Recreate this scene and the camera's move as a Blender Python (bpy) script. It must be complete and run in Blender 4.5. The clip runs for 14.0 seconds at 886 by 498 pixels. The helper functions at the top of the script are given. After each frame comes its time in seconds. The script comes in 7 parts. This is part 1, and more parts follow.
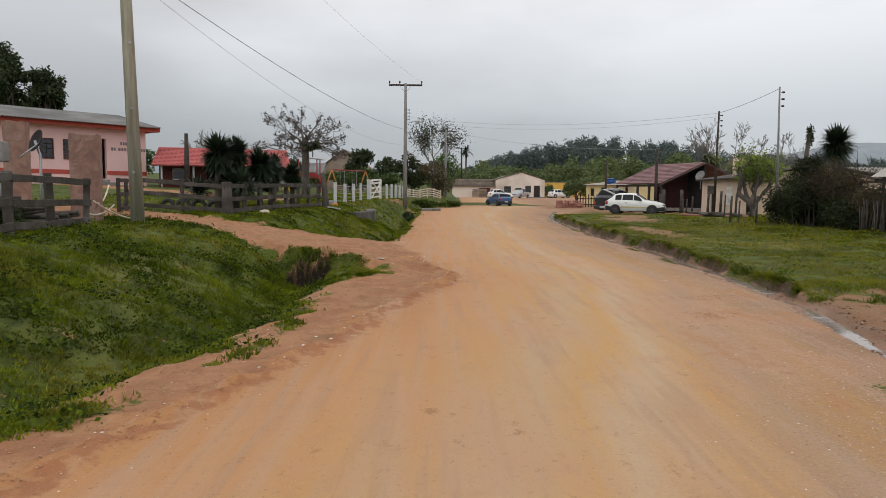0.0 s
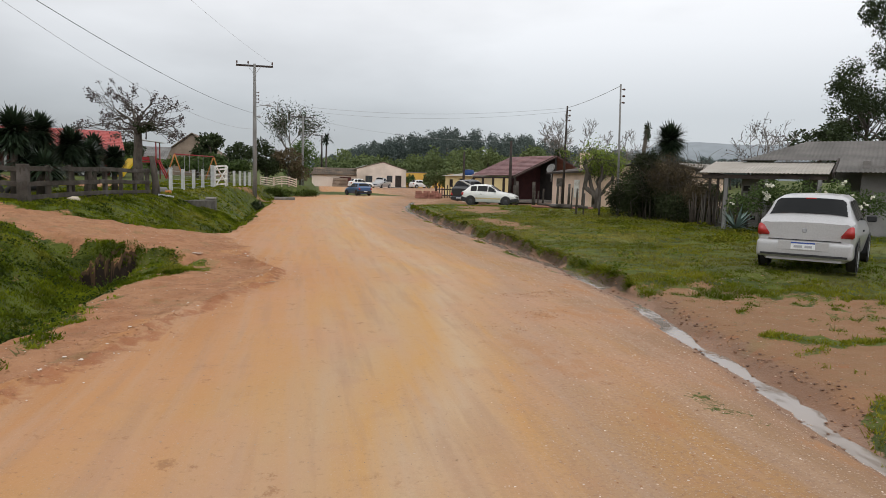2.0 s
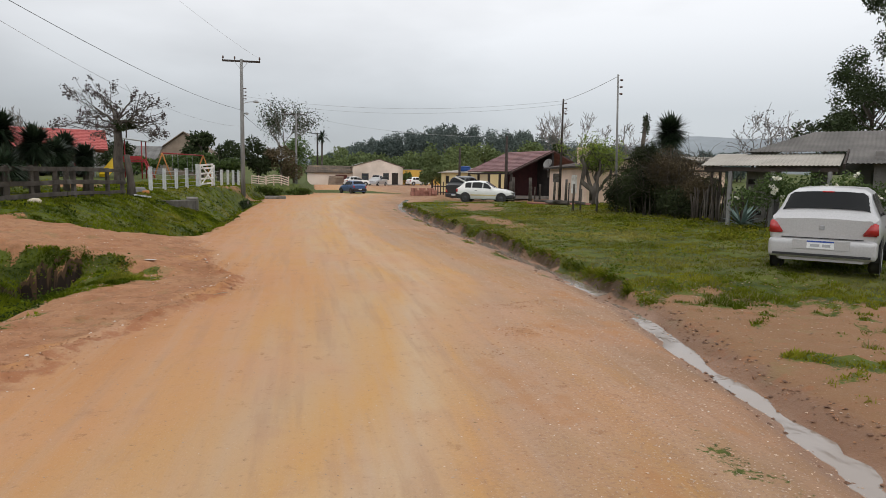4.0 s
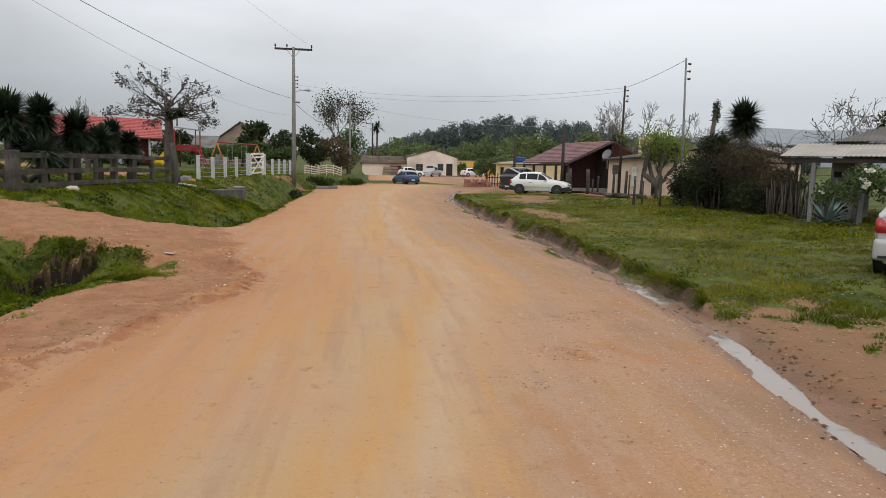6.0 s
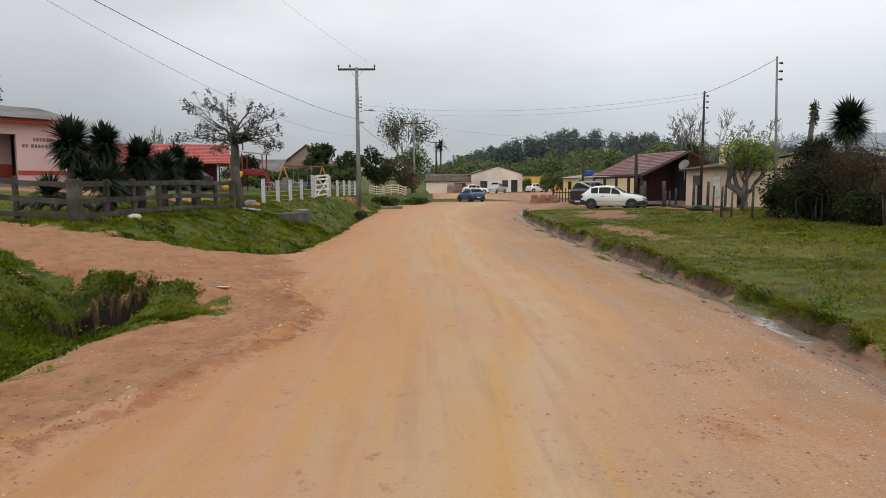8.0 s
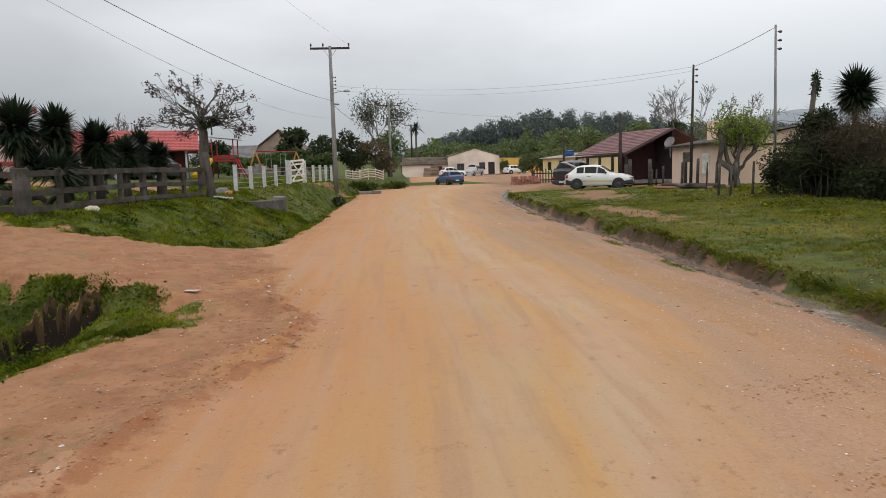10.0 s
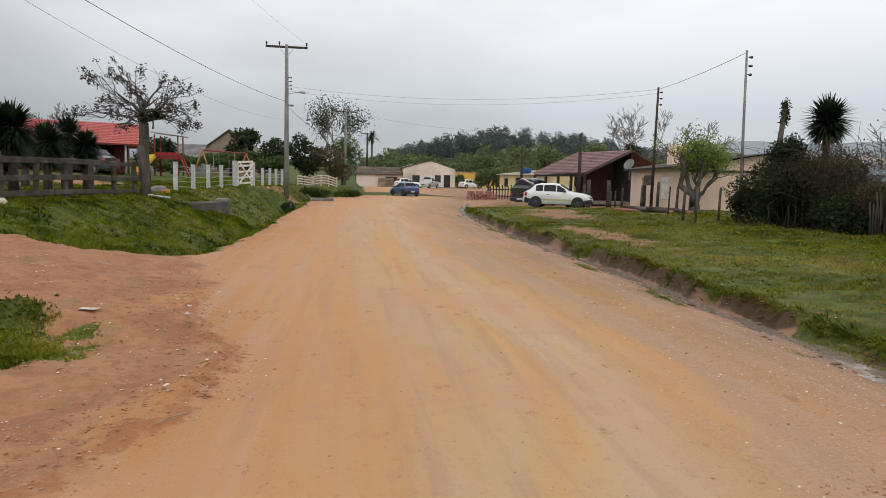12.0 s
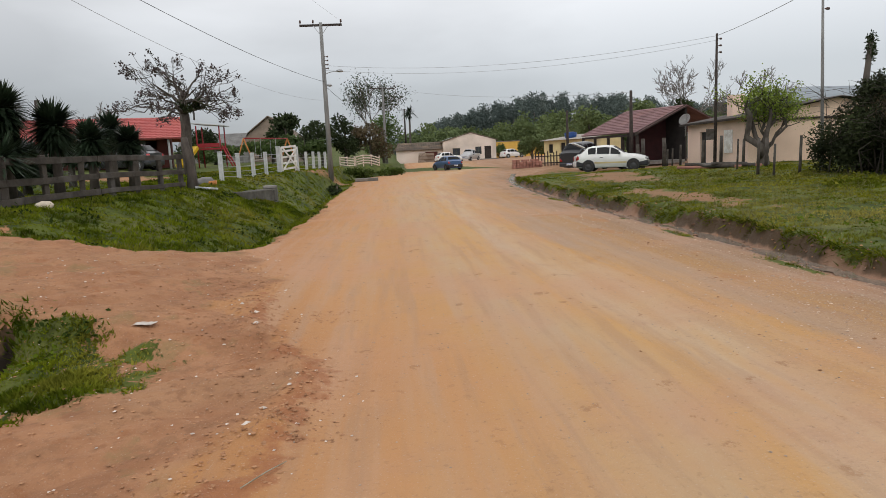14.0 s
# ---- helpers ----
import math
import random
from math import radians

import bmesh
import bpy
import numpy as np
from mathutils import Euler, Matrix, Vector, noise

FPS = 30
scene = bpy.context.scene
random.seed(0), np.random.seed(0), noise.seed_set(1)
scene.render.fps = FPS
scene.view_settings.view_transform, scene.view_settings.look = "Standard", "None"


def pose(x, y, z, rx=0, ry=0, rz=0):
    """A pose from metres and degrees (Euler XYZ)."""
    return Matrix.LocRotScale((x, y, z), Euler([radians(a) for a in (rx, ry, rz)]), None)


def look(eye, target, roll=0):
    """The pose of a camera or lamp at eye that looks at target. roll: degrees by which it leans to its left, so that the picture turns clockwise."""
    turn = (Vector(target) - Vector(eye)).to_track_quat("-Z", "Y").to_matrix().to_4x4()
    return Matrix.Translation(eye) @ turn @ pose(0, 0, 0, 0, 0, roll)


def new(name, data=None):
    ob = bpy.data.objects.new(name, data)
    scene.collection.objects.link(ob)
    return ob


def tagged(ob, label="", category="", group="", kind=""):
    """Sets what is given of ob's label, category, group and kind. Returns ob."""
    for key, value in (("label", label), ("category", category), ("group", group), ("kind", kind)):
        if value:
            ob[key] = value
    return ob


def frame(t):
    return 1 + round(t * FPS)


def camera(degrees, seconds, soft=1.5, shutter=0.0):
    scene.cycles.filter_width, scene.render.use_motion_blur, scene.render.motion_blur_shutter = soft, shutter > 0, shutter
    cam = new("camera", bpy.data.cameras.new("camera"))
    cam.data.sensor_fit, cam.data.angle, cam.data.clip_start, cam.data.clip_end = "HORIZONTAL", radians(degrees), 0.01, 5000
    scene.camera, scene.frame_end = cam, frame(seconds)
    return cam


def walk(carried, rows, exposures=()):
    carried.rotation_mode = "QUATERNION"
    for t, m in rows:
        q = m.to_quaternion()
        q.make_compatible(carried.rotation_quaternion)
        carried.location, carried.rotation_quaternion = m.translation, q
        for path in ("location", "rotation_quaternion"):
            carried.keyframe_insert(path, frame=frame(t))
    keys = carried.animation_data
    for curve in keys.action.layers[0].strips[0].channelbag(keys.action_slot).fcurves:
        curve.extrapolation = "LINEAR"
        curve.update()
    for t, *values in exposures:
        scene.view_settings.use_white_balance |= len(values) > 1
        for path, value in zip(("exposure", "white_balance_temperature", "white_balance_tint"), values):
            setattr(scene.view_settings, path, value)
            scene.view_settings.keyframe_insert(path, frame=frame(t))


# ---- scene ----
cam = camera(67.2, 14.0, 0.6)
ROWS = [
    (0.0, -0.007, 0.049, 1.701, 85.00, -0.59, -0.19),
    (0.5, 0.174, 0.282, 1.717, 85.60, -0.61, -2.84),
    (1.0, 0.318, 0.540, 1.718, 86.42, -0.10, -9.60),
    (1.5, 0.543, 0.773, 1.718, 85.41, 0.16, -11.76),
    (2.0, 0.714, 1.037, 1.693, 84.34, -1.53, -11.71),
    (4.5, 1.495, 2.495, 1.683, 83.92, -0.59, -11.53),
    (5.0, 1.621, 2.835, 1.673, 83.01, 0.39, -8.49),
    (5.5, 1.664, 3.169, 1.675, 82.75, 1.55, -11.70),
    (6.0, 1.778, 3.435, 1.647, 83.26, -1.30, -6.99),
    (6.5, 1.857, 3.769, 1.670, 81.82, 0.58, -5.43),
    (7.0, 1.827, 4.106, 1.657, 82.43, 0.34, -5.73),
    (7.5, 1.831, 4.470, 1.643, 84.49, -0.00, -0.67),
    (8.0, 1.688, 4.822, 1.654, 84.68, 0.39, -1.59),
    (8.5, 1.589, 5.193, 1.632, 83.10, 0.67, -1.41),
    (11.0, 1.217, 7.022, 1.596, 83.90, 1.49, -5.51),
    (11.5, 1.229, 7.390, 1.546, 85.29, 0.10, -5.84),
    (12.0, 1.280, 7.712, 1.551, 84.29, -1.47, -7.74),
    (12.5, 1.193, 7.997, 1.562, 84.70, -0.24, -7.84),
    (13.0, 1.109, 8.275, 1.526, 85.23, -0.47, -4.86),
    (13.5, 1.048, 8.595, 1.531, 83.27, -0.42, -3.55),
    (14.0, 0.882, 8.880, 1.521, 82.03, 2.72, -4.54),
]
walk(cam, [(t, pose(x, y, z, rx, ry, rz)) for t, x, y, z, rx, ry, rz in ROWS], [(0.0, -0.12), (0.4, -0.02), (14.0, -0.03)])

# ---- world and light: overcast morning ----
world = bpy.data.worlds.new("overcast")
scene.world = world
world.use_nodes = True
wn, wl = world.node_tree.nodes, world.node_tree.links
wn.clear()
w_out = wn.new("ShaderNodeOutputWorld")
w_bg = wn.new("ShaderNodeBackground")
w_sky = wn.new("ShaderNodeTexSky")
w_sky.sky_type = "NISHITA"
w_sky.sun_disc = False
w_sky.sun_elevation, w_sky.sun_rotation = radians(46), radians(210)
w_tc = wn.new("ShaderNodeTexCoord")
w_sep = wn.new("ShaderNodeSeparateXYZ")
w_ramp = wn.new("ShaderNodeValToRGB")
el = w_ramp.color_ramp.elements
el[0].position, el[0].color = 0.0, (0.47, 0.50, 0.53, 1)
el[1].position, el[1].color = 1.0, (1.05, 1.05, 1.06, 1)
for p, c in ((0.10, (0.53, 0.56, 0.59, 1)), (0.20, (0.76, 0.78, 0.81, 1)), (0.34, (0.95, 0.95, 0.97, 1))):
    e = el.new(p)
    e.color = c
w_map = wn.new("ShaderNodeMapping")
w_map.inputs["Scale"].default_value = (1.2, 1.2, 3.5)
w_noise = wn.new("ShaderNodeTexNoise")
w_noise.inputs["Scale"].default_value = 1.6
w_noise.inputs["Detail"].default_value = 5.0
w_cl = wn.new("ShaderNodeMapRange")
w_cl.inputs[1].default_value, w_cl.inputs[2].default_value = 0.3, 0.7
w_cl.inputs[3].default_value, w_cl.inputs[4].default_value = 0.86, 1.22
w_mul = wn.new("ShaderNodeMix")
w_mul.data_type, w_mul.blend_type = "RGBA", "MULTIPLY"
w_mul.inputs[0].default_value = 1.0
w_sm = wn.new("ShaderNodeVectorMath")
w_sm.operation = "SCALE"
w_sm.inputs["Scale"].default_value = 0.1
w_mix = wn.new("ShaderNodeMix")
w_mix.data_type = "RGBA"
w_mix.inputs[0].default_value = 0.94
wl.new(w_tc.outputs["Generated"], w_sep.inputs[0])
wl.new(w_sep.outputs["Z"], w_ramp.inputs[0])
wl.new(w_tc.outputs["Generated"], w_map.inputs[0])
wl.new(w_map.outputs[0], w_noise.inputs["Vector"])
w_add = wn.new("ShaderNodeMath")
w_add.operation = "MULTIPLY_ADD"
w_add.inputs[1].default_value = 0.52
wl.new(w_sep.outputs["X"], w_add.inputs[0])
wl.new(w_noise.outputs[0], w_add.inputs[2])
wl.new(w_add.outputs[0], w_cl.inputs[0])
wl.new(w_ramp.outputs[0], w_mul.inputs[6])
wl.new(w_cl.outputs[0], w_mul.inputs[7])
wl.new(w_sky.outputs[0], w_sm.inputs[0])
wl.new(w_sm.outputs[0], w_mix.inputs[6])
w_sun = wn.new("ShaderNodeMapRange")
w_sun.inputs[1].default_value, w_sun.inputs[2].default_value = -1.0, 0.1
w_sun.inputs[3].default_value, w_sun.inputs[4].default_value = 1.6, 1.0
w_glow = wn.new("ShaderNodeVectorMath")
w_glow.operation = "SCALE"
w_dot = wn.new("ShaderNodeVectorMath")
w_dot.operation = "DOT_PRODUCT"
w_dot.inputs[1].default_value = (0.5, 0.87, 0.0)
wl.new(w_tc.outputs["Generated"], w_dot.inputs[0])
wl.new(w_dot.outputs["Value"], w_sun.inputs[0])
wl.new(w_mul.outputs[2], w_glow.inputs[0])
wl.new(w_sun.outputs[0], w_glow.inputs["Scale"])
wl.new(w_glow.outputs[0], w_mix.inputs[7])
wl.new(w_mix.outputs[2], w_bg.inputs[0])
wl.new(w_bg.outputs[0], w_out.inputs[0])
w_bg.inputs[1].default_value = 1.0
sun = new("sun", bpy.data.lights.new("sun", "SUN"))
sun.data.energy, sun.data.angle, sun.data.color = 0.5, radians(40), (1.0, 0.97, 0.93)
sun.matrix_world = look((0, 0, 50), (24, 42, 0))
scene.view_settings.exposure = 0.0


# ---- materials ----
def surf(name, c1, c2=None, scale=3.0, rough=0.8, bump=0.2, fine=40.0, metal=0.0, c3=None, stretch=(1, 1, 1), spec=0.3, vary=0.0, coat=0.0, translucent=0.0):
    """Two-scale noise between c1 and c2 (c3: stains), with fine relief."""
    m = bpy.data.materials.new(name)
    m.use_nodes = True
    n, l = m.node_tree.nodes, m.node_tree.links
    b = n["Principled BSDF"]
    b.inputs["Roughness"].default_value, b.inputs["Metallic"].default_value = rough, metal
    b.inputs["Specular IOR Level"].default_value = spec
    b.inputs["Coat Weight"].default_value = coat
    c2 = c2 or tuple(v * 0.75 for v in c1)
    tc = n.new("ShaderNodeTexCoord")
    mp = n.new("ShaderNodeMapping")
    mp.inputs["Scale"].default_value = stretch
    l.new(tc.outputs["Object"], mp.inputs[0])
    a = n.new("ShaderNodeTexNoise")
    a.inputs["Scale"].default_value, a.inputs["Detail"].default_value = scale, 6.0
    f = n.new("ShaderNodeTexNoise")
    f.inputs["Scale"].default_value, f.inputs["Detail"].default_value = fine, 4.0
    l.new(mp.outputs[0], a.inputs["Vector"])
    l.new(mp.outputs[0], f.inputs["Vector"])
    r = n.new("ShaderNodeMapRange")
    r.inputs[1].default_value, r.inputs[2].default_value = 0.35, 0.65
    l.new(a.outputs[0], r.inputs[0])
    mx = n.new("ShaderNodeMix")
    mx.data_type = "RGBA"
    mx.inputs[6].default_value, mx.inputs[7].default_value = (*c1, 1), (*c2, 1)
    l.new(r.outputs[0], mx.inputs[0])
    col = mx.outputs[2]
    if c3:
        g = n.new("ShaderNodeTexNoise")
        g.inputs["Scale"].default_value, g.inputs["Detail"].default_value = scale * 0.37, 8.0
        l.new(mp.outputs[0], g.inputs["Vector"])
        r3 = n.new("ShaderNodeMapRange")
        r3.inputs[1].default_value, r3.inputs[2].default_value = 0.52, 0.72
        l.new(g.outputs[0], r3.inputs[0])
        m3 = n.new("ShaderNodeMix")
        m3.data_type = "RGBA"
        l.new(r3.outputs[0], m3.inputs[0])
        l.new(col, m3.inputs[6])
        m3.inputs[7].default_value = (*c3, 1)
        col = m3.outputs[2]
    fr = n.new("ShaderNodeMapRange")
    fr.inputs[3].default_value, fr.inputs[4].default_value = 0.82, 1.18
    l.new(f.outputs[0], fr.inputs[0])
    last = n.new("ShaderNodeVectorMath")
    last.operation = "SCALE"
    l.new(col, last.inputs[0])
    l.new(fr.outputs[0], last.inputs["Scale"])
    col = last.outputs[0]
    if vary:
        geo = n.new("ShaderNodeNewGeometry")
        oi = n.new("ShaderNodeObjectInfo")
        ad = n.new("ShaderNodeMath")
        ad.operation = "ADD"
        l.new(geo.outputs["Random Per Island"], ad.inputs[0])
        l.new(oi.outputs["Random"], ad.inputs[1])
        vr = n.new("ShaderNodeMapRange")
        vr.inputs[2].default_value = 2.0
        vr.inputs[3].default_value, vr.inputs[4].default_value = 1 - vary, 1 + vary
        l.new(ad.outputs[0], vr.inputs[0])
        v2 = n.new("ShaderNodeVectorMath")
        v2.operation = "SCALE"
        l.new(col, v2.inputs[0])
        l.new(vr.outputs[0], v2.inputs["Scale"])
        col = v2.outputs[0]
    l.new(col, b.inputs["Base Color"])
    if bump:
        bp = n.new("ShaderNodeBump")
        bp.inputs["Strength"].default_value, bp.inputs["Distance"].default_value = bump, 0.02
        l.new(f.outputs[0], bp.inputs["Height"])
        l.new(bp.outputs[0], b.inputs["Normal"])
    if translucent:
        tr = n.new("ShaderNodeBsdfTranslucent")
        l.new(col, tr.inputs[0])
        ms = n.new("ShaderNodeMixShader")
        ms.inputs[0].default_value = translucent
        l.new(b.outputs[0], ms.inputs[1])
        l.new(tr.outputs[0], ms.inputs[2])
        l.new(ms.outputs[0], n["Material Output"].inputs[0])
    return m


M_WOOD = surf("weathered_wood", (0.078, 0.066, 0.054), (0.042, 0.035, 0.029), 4, 0.9, 0.5, 30, stretch=(1, 1, 1), c3=(0.13, 0.12, 0.11), vary=0.25)
M_POLE = surf("pole_wood", (0.40, 0.37, 0.29), (0.25, 0.23, 0.17), 2.5, 0.9, 0.6, 30, stretch=(4, 4, 0.35), c3=(0.22, 0.23, 0.16))
M_POLE2 = surf("grey_pole", (0.26, 0.26, 0.25), (0.16, 0.155, 0.15), 2, 0.85, 0.4, 25, stretch=(3, 3, 0.4))
M_DARKWOOD = surf("dark_wood", (0.055, 0.042, 0.035), (0.028, 0.022, 0.02), 4, 0.85, 0.4, 30, vary=0.25)
M_WHITEPOST = surf("whitewashed", (0.52, 0.53, 0.53), (0.40, 0.41, 0.41), 6, 0.85, 0.25, 40, c3=(0.42, 0.43, 0.40))
M_WHITEWOOD = surf("white_painted_wood", (0.78, 0.77, 0.74), (0.62, 0.6, 0.56), 6, 0.7, 0.2, 40, c3=(0.5, 0.45, 0.38))
M_PINKWOOD = surf("faded_pink_wood", (0.62, 0.50, 0.42), (0.5, 0.4, 0.34), 6, 0.8, 0.2, 40)
M_PILLAR = surf("brick_plaster", (0.30, 0.175, 0.135), (0.20, 0.115, 0.09), 5, 0.95, 0.9, 25, c3=(0.37, 0.27, 0.22))
M_PINK = surf("pink_plaster", (0.70, 0.47, 0.44), (0.64, 0.42, 0.40), 0.8, 0.9, 0.1, 25, c3=(0.60, 0.40, 0.37))
M_REDPAINT = surf("red_paint", (0.42, 0.075, 0.05), (0.34, 0.06, 0.045), 2, 0.7, 0.1, 25)
M_BEIGE = surf("beige_plaster", (0.78, 0.585, 0.47), (0.72, 0.535, 0.43), 0.8, 0.92, 0.15, 20, c3=(0.55, 0.42, 0.33))
M_BEIGE2 = surf("ochre_plaster", (0.76, 0.57, 0.43), (0.68, 0.50, 0.37), 0.8, 0.92, 0.15, 20, c3=(0.45, 0.34, 0.24))
M_CREAM = surf("cream_plaster", (0.72, 0.62, 0.54), (0.66, 0.56, 0.48), 0.5, 0.92, 0.1, 20, c3=(0.42, 0.36, 0.3))
M_YELLOW = surf("yellow_wall", (0.62, 0.38, 0.08), (0.5, 0.3, 0.07), 0.6, 0.9, 0.1, 20)
M_YELSHED = surf("pale_yellow_plaster", (0.66, 0.55, 0.29), (0.58, 0.47, 0.25), 0.8, 0.9, 0.1, 20, c3=(0.45, 0.38, 0.25))
M_GREYWALL = surf("grey_render", (0.30, 0.29, 0.28), (0.20, 0.195, 0.19), 1.2, 0.95, 0.3, 20, c3=(0.14, 0.13, 0.12))
M_FIBRO = surf("fibre_cement", (0.22, 0.215, 0.205), (0.15, 0.145, 0.14), 1.0, 0.95, 0.15, 20, c3=(0.11, 0.108, 0.10))
M_FIBRODARK = surf("dark_weathered_sheet", (0.115, 0.10, 0.09), (0.07, 0.062, 0.058), 1.0, 0.95, 0.15, 20, c3=(0.055, 0.05, 0.046))
M_FIBROMID = surf("weathered_grey_sheet", (0.155, 0.145, 0.135), (0.105, 0.10, 0.093), 1.0, 0.95, 0.15, 20, c3=(0.085, 0.08, 0.073))
M_FIBROLT = surf("pale_fibre_cement", (0.38, 0.35, 0.31), (0.29, 0.27, 0.235), 1.0, 0.95, 0.15, 20, c3=(0.31, 0.28, 0.25))
M_REDROOF = surf("red_roof", (0.46, 0.12, 0.11), (0.37, 0.09, 0.085), 1.0, 0.8, 0.15, 15, c3=(0.42, 0.12, 0.10))
M_MAROON = surf("maroon_tiles", (0.235, 0.135, 0.135), (0.165, 0.09, 0.092), 1.2, 0.75, 0.2, 15, c3=(0.26, 0.14, 0.13), vary=0.15)
M_OLDTILE = surf("old_clay_tiles", (0.16, 0.12, 0.09), (0.09, 0.075, 0.06), 1.2, 0.95, 0.4, 10, c3=(0.24, 0.17, 0.11), vary=0.25)
M_THICKET = surf("thicket_leaves", (0.046, 0.062, 0.02), (0.02, 0.028, 0.009), 1.2, 0.8, 0.0, vary=0.45, translucent=0.2)
# maroon darkened to near-black: carries the shade inside the open porch
M_PORCHWALL = surf("shaded_maroon_wall", (0.045, 0.014, 0.014), (0.03, 0.01, 0.011), 2, 0.9, 0.3, 20)
M_BRICK = surf("dark_red_brick", (0.105, 0.032, 0.026), (0.075, 0.024, 0.02), 2, 0.9, 0.3, 20)
M_BRICKS = surf("loose_bricks", (0.34, 0.165, 0.125), (0.26, 0.12, 0.09), 2, 0.9, 0.3, 20, vary=0.25)
M_BROWNWALL = surf("bare_render_wall", (0.28, 0.22, 0.17), (0.2, 0.155, 0.12), 1, 0.95, 0.3, 15, c3=(0.15, 0.125, 0.1))
M_CONCRETE = surf("old_concrete", (0.24, 0.225, 0.205), (0.15, 0.14, 0.13), 3, 0.95, 0.5, 20, c3=(0.12, 0.115, 0.095))
# near-black for indoor shade put into colour; also the dark dish and door
M_DARK = surf("dark_interior", (0.03, 0.026, 0.024), (0.02, 0.018, 0.017), 2, 0.9, 0.1)
M_GLASS = surf("dark_glass", (0.010, 0.011, 0.012), (0.008, 0.009, 0.01), 2, 0.06, 0.0, spec=0.14)
M_WINDOW = surf("window_pane", (0.05, 0.055, 0.06), (0.03, 0.033, 0.038), 1, 0.12, 0.0, spec=0.5)
M_METAL = surf("galvanised", (0.42, 0.43, 0.44), (0.33, 0.34, 0.35), 6, 0.5, 0.1, metal=0.6)
M_WIRE = surf("cable", (0.05, 0.05, 0.055), (0.04, 0.04, 0.045), 3, 0.7, 0.0)
M_WIREGREY = surf("aluminium_cable", (0.34, 0.35, 0.37), (0.28, 0.29, 0.3), 3, 0.6, 0.0)
M_CERAMIC = surf("insulator", (0.10, 0.055, 0.045), (0.07, 0.04, 0.03), 8, 0.3, 0.0)
M_BARK = surf("bark", (0.10, 0.085, 0.07), (0.055, 0.045, 0.038), 6, 0.95, 0.7, 25, stretch=(1, 1, 0.4), c3=(0.15, 0.14, 0.12))
M_BAREBARK = surf("grey_twigs", (0.20, 0.18, 0.165), (0.13, 0.115, 0.10), 5, 0.95, 0.4, 25)
M_LEAFDARK = surf("dark_leaves", (0.042, 0.06, 0.02), (0.025, 0.038, 0.013), 2.0, 0.75, 0.0, vary=0.4, translucent=0.2)
M_SCRUB = surf("low_scrub_leaves", (0.075, 0.105, 0.022), (0.042, 0.062, 0.014), 1.0, 0.8, 0.0, vary=0.4, translucent=0.2, spec=0.1)
M_LEAFMID = surf("green_leaves", (0.085, 0.13, 0.034), (0.052, 0.085, 0.022), 1.0, 0.6, 0.0, vary=0.4, translucent=0.25)
M_LEAFYOUNG = surf("young_leaves", (0.26, 0.33, 0.05), (0.16, 0.23, 0.035), 1.5, 0.6, 0.0, vary=0.3, translucent=0.35)
M_LEAFOLIVE = surf("dry_bush", (0.12, 0.09, 0.05), (0.06, 0.048, 0.026), 1.5, 0.8, 0.0, vary=0.4, translucent=0.2)
M_PODS = surf("purple_brown_pods", (0.085, 0.06, 0.065), (0.05, 0.045, 0.035), 3, 0.8, 0.0, vary=0.4, translucent=0.1)
M_SEED = surf("dry_pods", (0.06, 0.05, 0.05), (0.035, 0.03, 0.03), 3, 0.8, 0.0, vary=0.3)
M_YUCCA = surf("yucca_leaf", (0.032, 0.052, 0.026), (0.018, 0.03, 0.016), 3, 0.45, 0.0, vary=0.4, translucent=0.12)
M_AGAVE = surf("agave_leaf", (0.12, 0.17, 0.15), (0.08, 0.12, 0.11), 3, 0.55, 0.0, vary=0.2)
# greyed, bluish leaf colour has the distance haze painted in
M_FOREST = surf("hazed_forest_leaves", (0.09, 0.112, 0.10), (0.064, 0.084, 0.078), 0.05, 0.9, 0.0, 0.8, vary=0.22, translucent=0.15)
M_FORESTLT = surf("light_forest_leaves", (0.16, 0.20, 0.075), (0.10, 0.135, 0.055), 0.05, 0.9, 0.0, 0.8, vary=0.35, translucent=0.2)
M_PETAL = surf("white_petals", (0.80, 0.78, 0.68), (0.7, 0.68, 0.58), 4, 0.7, 0.0, translucent=0.2)
M_GRASS = surf("grass_blades", (0.17, 0.20, 0.013), (0.036, 0.054, 0.005), 1.3, 0.85, 0.0, 8, vary=0.55, translucent=0.25, c3=(0.25, 0.22, 0.04), spec=0.0)
M_LAWN = surf("lawn_blades", (0.23, 0.222, 0.024), (0.07, 0.095, 0.008), 0.45, 0.9, 0.0, 8, vary=0.4, translucent=0.25, c3=(0.33, 0.28, 0.08), spec=0.0)
M_GRASSDRY = surf("dry_grass_blades", (0.22, 0.20, 0.09), (0.15, 0.15, 0.05), 0.6, 0.8, 0.0, 8, vary=0.4, translucent=0.3, spec=0.08)
M_WEED = surf("weed_leaves", (0.095, 0.13, 0.014), (0.055, 0.08, 0.009), 1.0, 0.9, 0.0, vary=0.5, translucent=0.2, spec=0.0)
M_STONEPALE = surf("whitish_pebbles", (0.66, 0.60, 0.54), (0.5, 0.42, 0.36), 9, 0.9, 0.2, 40, vary=0.4)
M_WEEDDARK = surf("dark_weed_leaves", (0.042, 0.064, 0.012), (0.026, 0.042, 0.008), 1.0, 0.8, 0.0, vary=0.4, translucent=0.2, spec=0.05)
M_CONCDARK = surf("dark_concrete", (0.12, 0.11, 0.095), (0.07, 0.066, 0.055), 3, 0.95, 0.5, 20, c3=(0.17, 0.16, 0.14))
